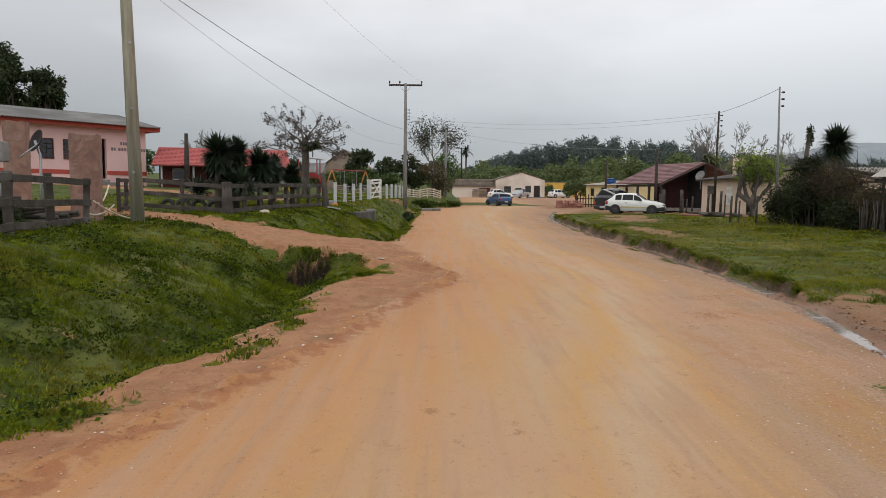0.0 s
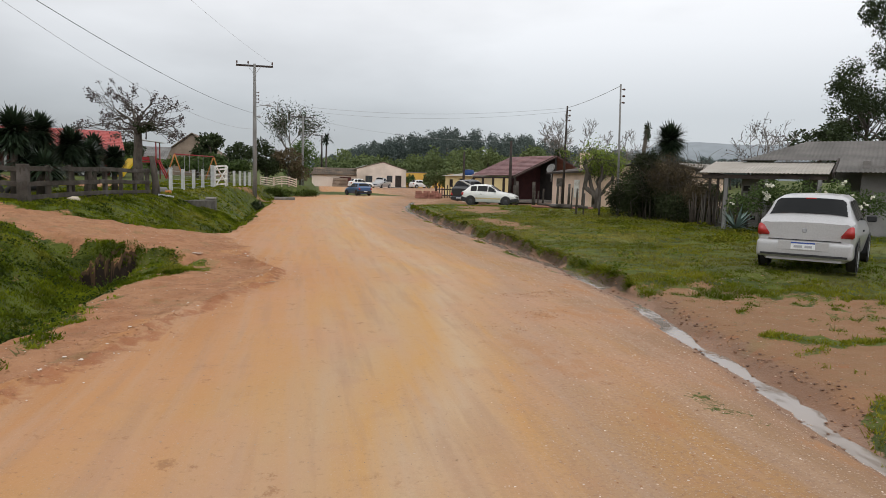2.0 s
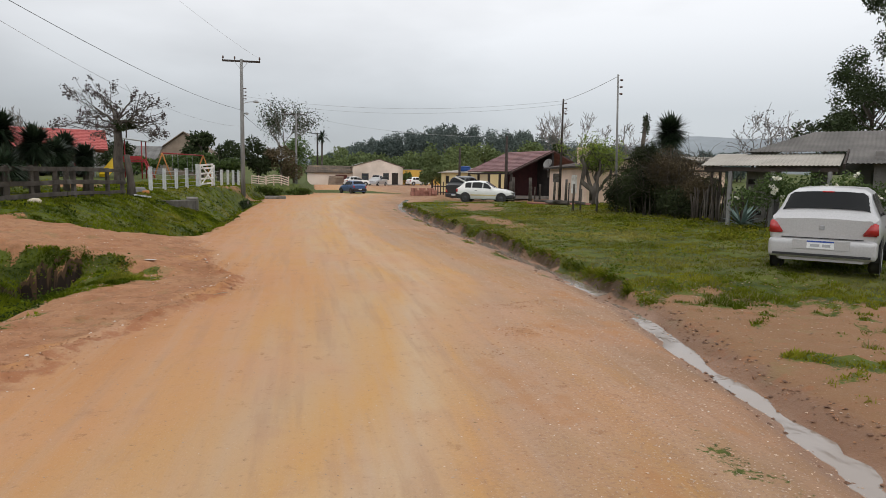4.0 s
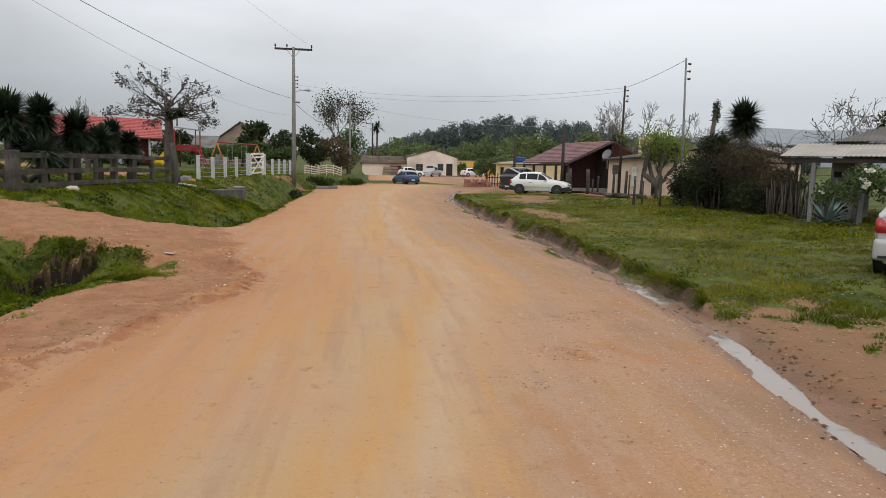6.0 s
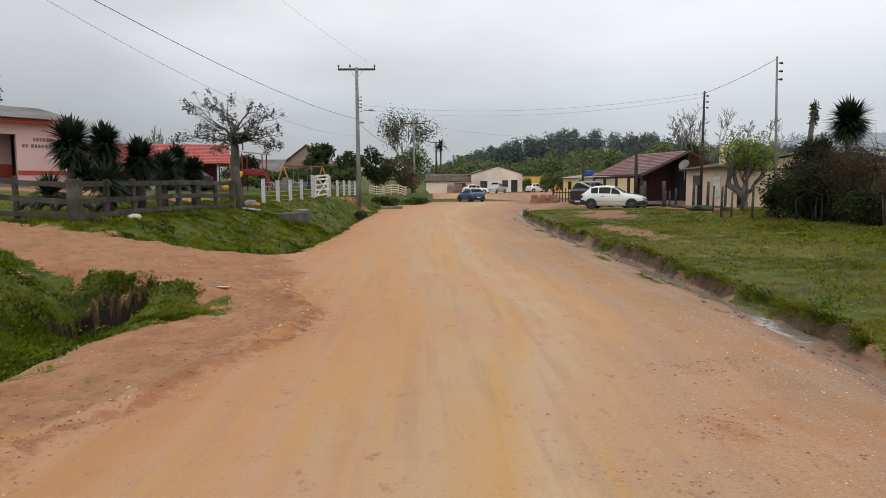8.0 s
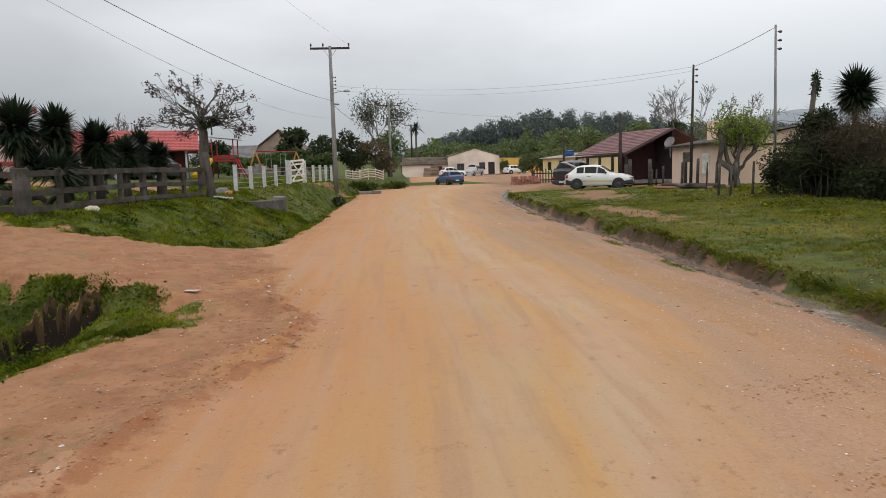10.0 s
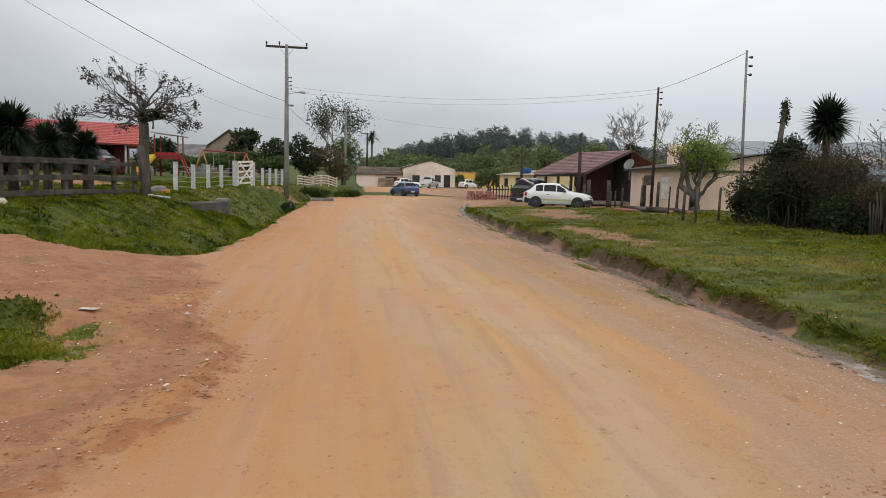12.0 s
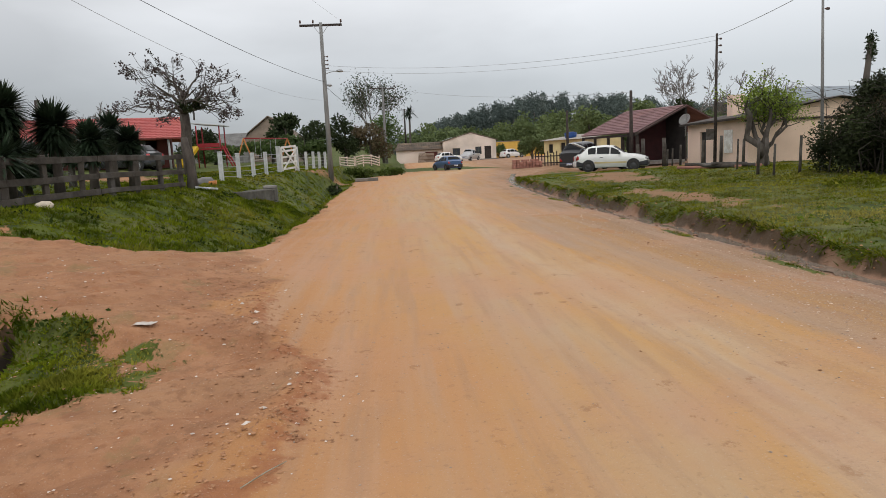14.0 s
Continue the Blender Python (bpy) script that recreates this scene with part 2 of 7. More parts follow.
M_STONE = surf("pebbles", (0.48, 0.37, 0.28), (0.36, 0.25, 0.18), 9, 0.9, 0.2, 40, vary=0.5)
M_CLOD = surf("red_clods", (0.40, 0.215, 0.115), (0.30, 0.15, 0.078), 5, 0.95, 0.4, 30, vary=0.3)
M_WETCLOD = surf("wet_dark_clods", (0.16, 0.08, 0.045), (0.09, 0.048, 0.028), 5, 0.6, 0.4, 30, vary=0.4)
M_RUBBER = surf("tyre", (0.025, 0.025, 0.025), (0.04, 0.036, 0.03), 6, 0.9, 0.2)
M_RIM = surf("wheel_cover", (0.45, 0.46, 0.47), (0.36, 0.37, 0.38), 6, 0.4, 0.0, metal=0.5)
M_RIMDARK = surf("steel_rim", (0.06, 0.06, 0.062), (0.045, 0.045, 0.046), 6, 0.5, 0.0, metal=0.3)
M_SILVER = surf("silver_paint", (0.43, 0.43, 0.435), (0.39, 0.39, 0.395), 1, 0.38, 0.0, metal=0.2, coat=0.5)
M_WHITECAR = surf("white_paint", (0.74, 0.74, 0.72), (0.68, 0.68, 0.66), 1, 0.35, 0.0, coat=0.4)
M_BLUECAR = surf("blue_paint", (0.055, 0.115, 0.24), (0.05, 0.10, 0.21), 1, 0.3, 0.0, metal=0.2, coat=0.5)
M_BLACKCAR = surf("dark_paint", (0.03, 0.032, 0.036), (0.025, 0.027, 0.03), 1, 0.3, 0.0, coat=0.5)
M_BLACKPL = surf("black_plastic", (0.03, 0.03, 0.032), (0.022, 0.022, 0.024), 5, 0.6, 0.1)
M_TAIL = surf("red_lens", (0.42, 0.03, 0.03), (0.32, 0.02, 0.02), 5, 0.2, 0.0, coat=0.6)
M_CLEAR = surf("clear_lens", (0.6, 0.6, 0.6), (0.5, 0.5, 0.5), 5, 0.15, 0.0, coat=0.6)
M_PLATE = surf("plate", (0.72, 0.73, 0.74), (0.66, 0.67, 0.68), 5, 0.4, 0.0)
M_PLATEBAR = surf("plate_bar", (0.36, 0.37, 0.39), (0.36, 0.37, 0.39), 5, 0.5, 0.0)
M_PLATEBLUE = surf("plate_band", (0.03, 0.07, 0.30), (0.03, 0.07, 0.28), 5, 0.4, 0.0)
M_YELPL = surf("yellow_plastic", (0.75, 0.50, 0.02), (0.68, 0.44, 0.02), 3, 0.4, 0.0)
M_REDPL = surf("red_enamel", (0.30, 0.025, 0.03), (0.24, 0.02, 0.025), 3, 0.45, 0.0)
M_ORANGE = surf("orange_enamel", (0.45, 0.17, 0.04), (0.36, 0.14, 0.035), 3, 0.5, 0.0)
M_BLUEPL = surf("blue_tank", (0.02, 0.07, 0.24), (0.018, 0.06, 0.2), 3, 0.4, 0.0)
M_LETTER = surf("grey_letters", (0.22, 0.16, 0.17), (0.19, 0.14, 0.15), 3, 0.8, 0.0)
M_SACK = surf("pale_sack", (0.66, 0.58, 0.46), (0.5, 0.42, 0.33), 6, 0.9, 0.3)
# haze over the far hills is put into this flat bluish grey
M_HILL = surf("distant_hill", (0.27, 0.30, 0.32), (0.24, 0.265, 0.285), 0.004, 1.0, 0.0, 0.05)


# ---- mesh helpers ----
def mesh_of(name, verts, faces, material, smooth=False):
    me = bpy.data.meshes.new(name)
    me.from_pydata([tuple(v) for v in verts], [], [tuple(f) for f in faces])
    me.materials.append(material)
    if smooth:
        me.polygons.foreach_set("use_smooth", [True] * len(me.polygons))
    me.update()
    return me


def part(name, bm, material, parent=None, label="", at=None, smooth=False):
    """Links a bmesh (or a ready mesh) as one mesh object under a thing."""
    if isinstance(bm, bmesh.types.BMesh):
        me = bpy.data.meshes.new(name)
        bm.to_mesh(me)
        bm.free()
        me.materials.append(material)
        if smooth:
            me.polygons.foreach_set("use_smooth", [True] * len(me.polygons))
    else:
        me = bm
    ob = new(name, me)
    if parent is not None:
        ob.parent = parent
    if at is not None:
        ob.matrix_basis = at
    if label:
        ob["label"] = label
    return ob


def thing(name, label, category, at=None, group="", kind=""):
    ob = new(name)
    ob.empty_display_size = 0.2
    if at is not None:
        ob.matrix_basis = at
    return tagged(ob, label, category, group, kind)


def bm_box(bm, x0, x1, y0, y1, z0, z1, m=None):
    v = [bm.verts.new((x, y, z) if m is None else m @ Vector((x, y, z))) for z in (z0, z1) for x, y in ((x0, y0), (x1, y0), (x1, y1), (x0, y1))]
    for f in ((3, 2, 1, 0), (4, 5, 6, 7), (0, 1, 5, 4), (1, 2, 6, 5), (2, 3, 7, 6), (3, 0, 4, 7)):
        bm.faces.new([v[i] for i in f])
    return bm


def box(x0, x1, y0, y1, z0, z1, bevel=0.0, m=None):
    bm = bm_box(bmesh.new(), x0, x1, y0, y1, z0, z1, m)
    if bevel:
        bmesh.ops.bevel(bm, geom=bm.edges[:], offset=bevel, segments=1, affect="EDGES")
    return bm


def beam(a, b, w, h, bevel=0.006, wobble=0.0, rng=random):
    """A board from a to b, w thick across, h high."""
    a, b = Vector(a), Vector(b)
    d = b - a
    m = Matrix.Translation(a) @ d.to_track_quat("X", "Z").to_matrix().to_4x4()
    bm = bmesh.new()
    n = 5 if wobble else 1
    rings = []
    for i in range(n + 1):
        t = i / n
        dz = (rng.random() - 0.5) * wobble
        k = 1 + (rng.random() - 0.5) * (0.15 if wobble else 0)
        rings.append([bm.verts.new(m @ Vector((d.length * t, sy * w / 2, sz * h / 2 * k + dz))) for sy, sz in ((-1, -1), (1, -1), (1, 1), (-1, 1))])
    for p, q in zip(rings, rings[1:]):
        for i in range(4):
            bm.faces.new((p[i], p[(i + 1) % 4], q[(i + 1) % 4], q[i]))
    bm.faces.new(rings[0][::-1])
    bm.faces.new(rings[-1])
    if bevel:
        bmesh.ops.bevel(bm, geom=bm.edges[:], offset=bevel, segments=1, affect="EDGES")
    bmesh.ops.recalc_face_normals(bm, faces=bm.faces[:])
    return bm


def tube_arrays(points, radii, sides=6, base=0):
    """Vertices and faces of a tapered tube through points."""
    pts = [Vector(p) for p in points]
    vs, fs = [], []
    ref = Vector((0.13, 0.97, 0.21))
    for i, p in enumerate(pts):
        d = (pts[min(i + 1, len(pts) - 1)] - pts[max(i - 1, 0)]).normalized()
        u = d.cross(ref)
        if u.length < 0.05:
            u = d.cross(Vector((1, 0, 0)))
        u.normalize()
        w = d.cross(u)
        for k in range(sides):
            a = 2 * math.pi * k / sides
            vs.append(p + (u * math.cos(a) + w * math.sin(a)) * radii[i])
    for i in range(len(pts) - 1):
        for k in range(sides):
            k2 = (k + 1) % sides
            fs.append((base + i * sides + k, base + i * sides + k2, base + (i + 1) * sides + k2, base + (i + 1) * sides + k))
    fs.append(tuple(base + k for k in range(sides))[::-1])
    fs.append(tuple(base + (len(pts) - 1) * sides + k for k in range(sides)))
    return vs, fs


def tube(name, points, radii, material, parent=None, sides=8, label=""):
    if not hasattr(radii, "__len__"):
        radii = [radii] * len(points)
    vs, fs = tube_arrays(points, radii, sides)
    return part(name, mesh_of(name, vs, fs, material, sides > 4), material, parent, label)


def sag(a, b, drop, n=16):
    a, b = Vector(a), Vector(b)
    return [a.lerp(b, i / n) - Vector((0, 0, drop * 4 * (i / n) * (1 - i / n))) for i in range(n + 1)]


def tri_soup(name, v, material, parent=None, per=3):
    """A mesh from an array of loose triangles or quads: v has shape (n, per, 3)."""
    n = len(v)
    me = bpy.data.meshes.new(name)
    me.vertices.add(n * per)
    me.vertices.foreach_set("co", np.ascontiguousarray(v, dtype=np.float32).ravel())
    me.loops.add(n * per)
    me.loops.foreach_set("vertex_index", np.arange(n * per, dtype=np.int32))
    me.polygons.add(n)
    me.polygons.foreach_set("loop_start", np.arange(0, n * per, per, dtype=np.int32))
    me.polygons.foreach_set("loop_total", np.full(n, per, dtype=np.int32))
    me.update(calc_edges=True)
    me.materials.append(material)
    ob = new(name, me)
    if parent is not None:
        ob.parent = parent
    return ob


def leaf_quads(centres, size, rng, flat=0.0, aspect=0.5, droop=0.0):
    """Small rhombic leaves at centres, turned at random."""
    n = len(centres)
    d = rng.normal(size=(n, 3))
    d[:, 2] = d[:, 2] * (1 - flat) - droop
    d /= np.linalg.norm(d, axis=1)[:, None]
    e = np.cross(d, rng.normal(size=(n, 3)))
    e /= np.linalg.norm(e, axis=1)[:, None] + 1e-9
    s = (size * rng.uniform(0.6, 1.4, n))[:, None]
    c = np.asarray(centres)
    return np.stack([c, c + d * s * 0.5 + e * s * aspect * 0.5, c + d * s, c + d * s * 0.5 - e * s * aspect * 0.5], 1)


def blob(rng, n, centre, radii, hollow=0.55):
    """Points through a rough ellipsoid, denser towards its skin."""
    d = rng.normal(size=(n, 3))
    d /= np.linalg.norm(d, axis=1)[:, None]
    r = rng.uniform(hollow, 1.0, n) ** 0.6
    return np.asarray(centre) + d * r[:, None] * np.asarray(radii)


def S(a, b, x):
    t = np.clip((np.asarray(x, dtype=float) - a) / (b - a), 0, 1)
    return t * t * (3 - 2 * t)


def wav(x, y, f, s=0.0):
    """Cheap smooth waves for uneven edges."""
    return (np.sin(x * f + s) * np.cos(y * f * 1.31 + 1.7 * s) + 0.6 * np.sin(x * f * 2.3 - y * f * 1.9 + s) + 0.4 * np.cos(y * f * 3.7 + x * f * 0.6 - s)) / 2


# ---- plan of the ground ----
def x_left(y):      # left edge of the graded road
    return np.interp(y, [-40, 3.5, 5, 7.3, 9, 10.5, 12.4, 13.5, 15, 20, 23, 28, 35, 42, 48, 57, 66, 74, 90, 130], [-4.5, -2.4, -1.9, -1.2, -0.8, -0.4, 0.2, 0.3, -0.4, -1.2, -1.3, -1.1, -1.3, -1.3, -1.2, -1.4, -0.4, 2.5, 3.0, 3.5])


def x_gut(y):       # the wet gutter at the right
    return np.interp(y, [-40, 0, 5, 7, 8.4, 10.2, 12, 15, 20, 26, 33, 40, 46, 54, 62, 75], [3.4, 4.0, 4.65, 5.1, 5.35, 5.75, 5.95, 6.1, 6.25, 6.25, 6.45, 6.85, 7.6, 9.2, 11, 14])


def x_grass(y):     # the near left grass ends here
    return np.interp(y, [-40, 3, 4.8, 5.4, 6.5, 7.5, 8.5, 9.6, 11, 12.2, 13.2, 13.9, 14.5], [-4.4, -3.4, -3.2, -3.1, -3.0, -2.85, -2.4, -2.1, -2.5, -2.25, -1.8, -1.4, -1.3])


def y_near(x):      # near edge of the drive to the gate
    return np.interp(x, [-40, -12, -6.8, -5, -3.4, -2.4, -1.7, -1.2], [18, 17.8, 16.8, 15.8, 15.05, 14.9, 14.75, 14.5])


def y_far(x):       # far edge of the drive
    return np.interp(x, [-40, -12, -8, -6.5, -5.5, -4, -3, -2, -1.4, -1.1], [21.5, 21, 20.3, 20.0, 19.8, 19.5, 18.9, 18.8, 19.7, 21.5])


def gz(x, y, hole=1.0):
    """Height of the ground; hole=0 leaves out the pit of the drain."""
    x, y = np.asarray(x, dtype=float), np.asarray(y, dtype=float)
    xl, xg = x_left(y), x_gut(y)
    d = xl - x
    # left: bank with a ditch at its foot
    h = np.interp(y, [0, 10, 16, 20, 30, 45, 60, 90, 130], [0.85, 0.92, 0.86, 0.84, 0.86, 1.05, 1.05, 0.95, 0.7])
    run = np.interp(y, [0, 12, 20, 28, 40, 50, 80], [4.6, 6.2, 4.8, 4.2, 3.2, 1.9, 1.6])
    left = h * S(0.4, 1, d / run) * (d > 0)
    on_drive = S(-0.7, 0.3, y - y_near(x)) * S(-0.7, 0.3, y_far(x) - y)
    ditch = 0.42 * np.exp(-((d - np.interp(y, [0, 9, 13, 22, 40], [2.1, 2.3, 3.3, 1.15, 0.9])) / np.interp(y, [0, 13, 22], [0.75, 0.7, 0.5])) ** 2) * (y < 47) * (1 - on_drive)
    left = left - ditch * S(0, 0.6, d)
    # the drive is a low causeway, with a culvert pit below its near edge
    causeway = np.interp(x, [-12, -9, -6, -3.5, -2.2, -1, 0.5], [0.98, 0.9, 0.68, 0.44, 0.32, 0.13, 0.0])
    top = S(-0.35, 0.05, y - y_near(x)) * S(-0.5, 0.2, y_far(x) - y) * S(0.6, -0.4, x)
    left = left * (1 - top) + causeway * top
    pw = 0.10 * wav(x, y, 4.1, 0.6) + 0.07 * wav(x, y, 11.0, 1.9) + 0.05 * wav(x, y, 23.0, 0.8)
    pit = hole * np.exp(-(np.abs((x + 2.88 + pw) / 0.42) ** 10 + np.abs((y - 14.12 - pw) / 0.62) ** 10))
    left = left * (1 - pit) - 1.8 * pit
    beyond = np.clip(-6.5 - x + 0.25 * (y - 21) * (y > 21), 0, 60)
    left = left + np.clip(0.035 * beyond, 0, 1.1) * S(-3, -8, x)
    # right: step up behind the gutter, then a lawn
    e = x - xg
    step = np.interp(y, [0, 14, 20], [0.14, 0.17, 0.24]) * S(10.6, 12.2, y) * (1 - S(40, 52, y)) + 0.02
    nib = 0.12 * wav(y * 0.6, y, 1.7, 0.4) + 0.07 * wav(y * 0.5, y, 6.0, 0.4)
    right = step * S(0.16 + nib, 0.30 + nib + 0.25 * S(0.1, 0.5, wav(y, y * 0.3, 1.1, 2.0)), e) + (np.interp(y, [0, 14, 22], [0.004, 0.006, 0.016]) * np.clip(e - 0.5, 0, 14)) * S(0.2, 1.5, e)
    gut = np.interp(y, [9, 13], [0.17, 0.085]) * np.exp(-(e / 0.30) ** 2) * (1 - S(46, 58, y)) * S(-1, 3, y)
    mid = 0.03 * S(0, 2.2, np.minimum(-e, -d))
    z = left + right - gut + mid
    z = z + 0.55 * S(84, 112, y) * S(-2, 3, x) + 7.0 * S(170, 330, y) + 6.0 * S(330, 900, y)
    z = z + 0.42 * np.exp(-(((x - 11.3) / 1.2) ** 2 + ((y - 50.5) / 1.6) ** 2))
    near = S(70, 30, y)
    rough = S(0.1, 1.0, d) + S(0.5, 1.2, e)
    z = z + near * (0.012 + 0.028 * rough) * wav(x, y, 2.3, 0.4) + near * (0.006 + 0.022 * rough) * wav(x, y, 7.1, 2.0)
    # hummocks of the grass banks
    bank = S(1.6, 3.2, d) * near
    z = z + bank * (0.045 * wav(x, y, 3.1, 0.9) + 0.03 * wav(x, y, 8.7, 2.4) + 0.016 * wav(x, y, 19.0, 1.1))
    # uneven bed of the gutter
    z = z + near * np.exp(-(e / 0.5) ** 2) * (0.022 * wav(3.0 * x, 0.2 * y, 4.6, 1.3) + 0.015 * wav(4.0 * x, 0.26 * y, 5.2, 0.2) + 0.007 * wav(x, y, 17.0, 2.2) + 0.014 * wav(0.2 * x, y, 1.3, 0.5))
    # crumbled lip of the left verge
    lip = np.exp(-((d - 0.08) / 0.16) ** 2) * (y < 16) * near
    z = z + lip * (0.05 + 0.04 * wav(x, y, 5.3, 1.0) + 0.035 * wav(x, y, 11.0, 3.0) + 0.025 * wav(x, y, 23.0, 0.7))
    verge = S(0.0, 0.3, d) * S(3.0, 2.2, d) * (y < 17) * near
    z = z + verge * (0.016 * wav(x, y, 13.0, 1.5) + 0.012 * wav(x, y, 26.0, 0.4))
    return z


def Z(x, y):
    return float(gz(x, y))


def m_grass(x, y):
    """1 where grass grows."""
    w = 0.22 * wav(x, y, 1.9, 0.3) + 0.16 * wav(x, y, 5.2, 1.1)
    a = S(-0.85, 0.55, x_grass(y) - x + 2.4 * w) * S(-0.1, 0.3, y_near(x) - y + w)
    a = a * (1 - np.exp(-(np.abs((x + 2.88) / 0.43) ** 8 + np.abs((y - 14.2) / 0.60) ** 8)))
    a = a * (1 - 0.4 * S(0.42, 0.72, wav(x, y, 2.7, 4.1) + 0.6 * wav(x, y, 7.9, 0.6)))
    b = S(-0.1, 0.3, y - y_far(x) + w) * S(-0.1, 0.3, x_left(y) - 0.15 - x + 0.6 * w) * S(19, 19.4, y + 0 * x)
    b = np.maximum(b, S(-0.1, 0.3, y - y_far(x) + w) * S(-6.0, -6.6, x))
    track = 0.55 * S(0.75, 0.4, np.abs(x - (-4.3 + (y - 44.8) * 0.36)) + 0.6 * w) * S(44.0, 45.0, y) * S(55, 53, y)
    b = b * (1 - track)
    yard = S(2.6, 1.2, np.abs(y - (36 - 0.55 * (x + 9))) + 3 * w) * S(-7.6, -8.4, x)
    b = b * (1 - 0.85 * yard)
    e = x - x_gut(y)
    c = S(0.2, 0.34, e + 0.4 * w - 0.12 * wav(y * 0.6, y, 1.7, 0.4) + 0.22 * S(0.1, 0.5, wav(y, y * 0.3, 1.1, 2.0)))
    c = np.maximum(c, 0.75 * S(0.16, 0.05, np.abs(e + 0.42 + 0.15 * wav(y, y, 0.9, 1.0))) * S(0.05, 0.35, wav(y, 0.4 * y, 1.3, 5.0)) * S(12.5, 14, y)) * S(9.6, 12.2, y + np.clip(e - 1, 0, 4) * 0.45 + 2.2 * w)
    bare = S(0.95, 0.2, np.hypot((x - 9.8) / 2.3, (y - 34.5) / 4.5) + 0.9 * w) + 0.8 * S(0.9, 0.3, np.hypot((x - 7.9) / 1.1, (y - 25) / 6) + 1.1 * w) + S(0.9, 0.4, np.hypot((x - 11) / 2.0, (y - 39.0) / 3.5) + w)
    c = c * (1 - np.clip(0.9 * bare, 0, 1)) * S(50, 47, y + 2 * w - 0.35 * np.clip(x - 17, 0, 30))
    strip = 0.5 * S(0.1, 0.65, wav(x + 0.6 * wav(x, y, 1.9, 4.0), y + 0.6 * wav(x, y, 2.3, 1.1), 3.3, 0.9) + 0.5 * wav(x, y, 9.1, 2.0)) * S(0.4, 0.8, e) * (y < 11) + S(0.35, 0.1, np.abs(y - (9.35 - 0.33 * (x - 5.0)) + 1.4 + w)) * S(0.55, 0.8, e) * (y < 11)
    tuft = 0.8 * S(0.5, 0.2, np.hypot(x - 5.15, y - 5.2) + 1.8 * w) + 0.6 * S(0.5, 0.1, np.hypot((x - 4.55) / 0.6, (y - 4.6) / 1.2) + 1.8 * w) + S(0.45, 0.1, np.hypot((x - 3.9) / 0.5, (y - 5.6) / 1.4) + 1.5 * w) * 0.5
    tuft = tuft + 0.55 * S(0.8, 0.2, np.hypot((x + 2.0 - 0.22 * (y - 7.2)) / 0.28, (y - 7.2) / 1.7) + 1.4 * w) + 0.6 * S(0.8, 0.3, np.hypot((x + 1.9) / 0.3, (y - 8.4) / 0.5) + w)
    f = S(0, 1.2, y - 78 + 2 * w) * S(0, 2, 93 - y) * S(2, 3, x) * S(0, 2, 14 - x - 0.25 * (y - 78))
    far = np.maximum(S(112, 125, y) * (np.hypot(x - 22, y - 118) > 16), S(26, 32, x) * S(20, 30, y))
    return np.clip(a + b + c + strip + tuft + f + far, 0, 1)


def m_red(x, y):
    """1 on the raw red earth of verges, drive and bank cuts."""
    w = 0.3 * wav(x, y, 1.5, 2.2) + 0.15 * wav(x, y, 4.4, 0.2)
    d, e = x_left(y) - x, x - x_gut(y)
    return np.clip(S(-0.5, 0.8, d + 1.3 * w) + S(0.0, 0.3, e + 0.4 * w) * S(58, 44, y) + 0.6 * S(55, 66, y + 3 * w) * S(7, 12, x) * S(92, 80, y), 0, 1)


# ---- ground: one sheet to the horizon ----
def ground_lines(dense, step, reach, grow):
    out = list(np.arange(dense[0], dense[1] + 1e-6, step))
    s, v = step, dense[1]
    while v < reach[1]:
        s *= grow
        v += s
        out.append(v)
    s, v = step, dense[0]
    while v > reach[0]:
        s *= grow
        v -= s
        out.insert(0, v)
    return np.array(out)


gx = ground_lines((-9.5, 10.5), 0.085, (-1400, 1400), 1.07)
gy = ground_lines((2.0, 24.0), 0.085, (-300, 1600), 1.03)
gx = np.unique(np.concatenate([gx, np.arange(-3.6, -2.1, 0.045)]))
gy = np.unique(np.concatenate([gy, np.arange(12.8, 15.4, 0.045)]))
GX, GY = np.meshgrid(gx, gy)
GZ = gz(GX, GY)
nx, ny = len(gx), len(gy)
gme = bpy.data.meshes.new("ground")
gme.vertices.add(nx * ny)
gme.vertices.foreach_set("co", np.stack([GX, GY, GZ], -1).astype(np.float32).ravel())
ii = (np.arange(ny - 1)[:, None] * nx + np.arange(nx - 1)[None, :]).ravel()
quads = np.stack([ii, ii + 1, ii + nx + 1, ii + nx], 1).astype(np.int32)
gme.loops.add(quads.size)
gme.loops.foreach_set("vertex_index", quads.ravel())
gme.polygons.add(len(quads))
gme.polygons.foreach_set("loop_start", np.arange(0, quads.size, 4, dtype=np.int32))
gme.polygons.foreach_set("loop_total", np.full(len(quads), 4, dtype=np.int32))
gme.update(calc_edges=True)
gme.polygons.foreach_set("use_smooth", [True] * len(quads))
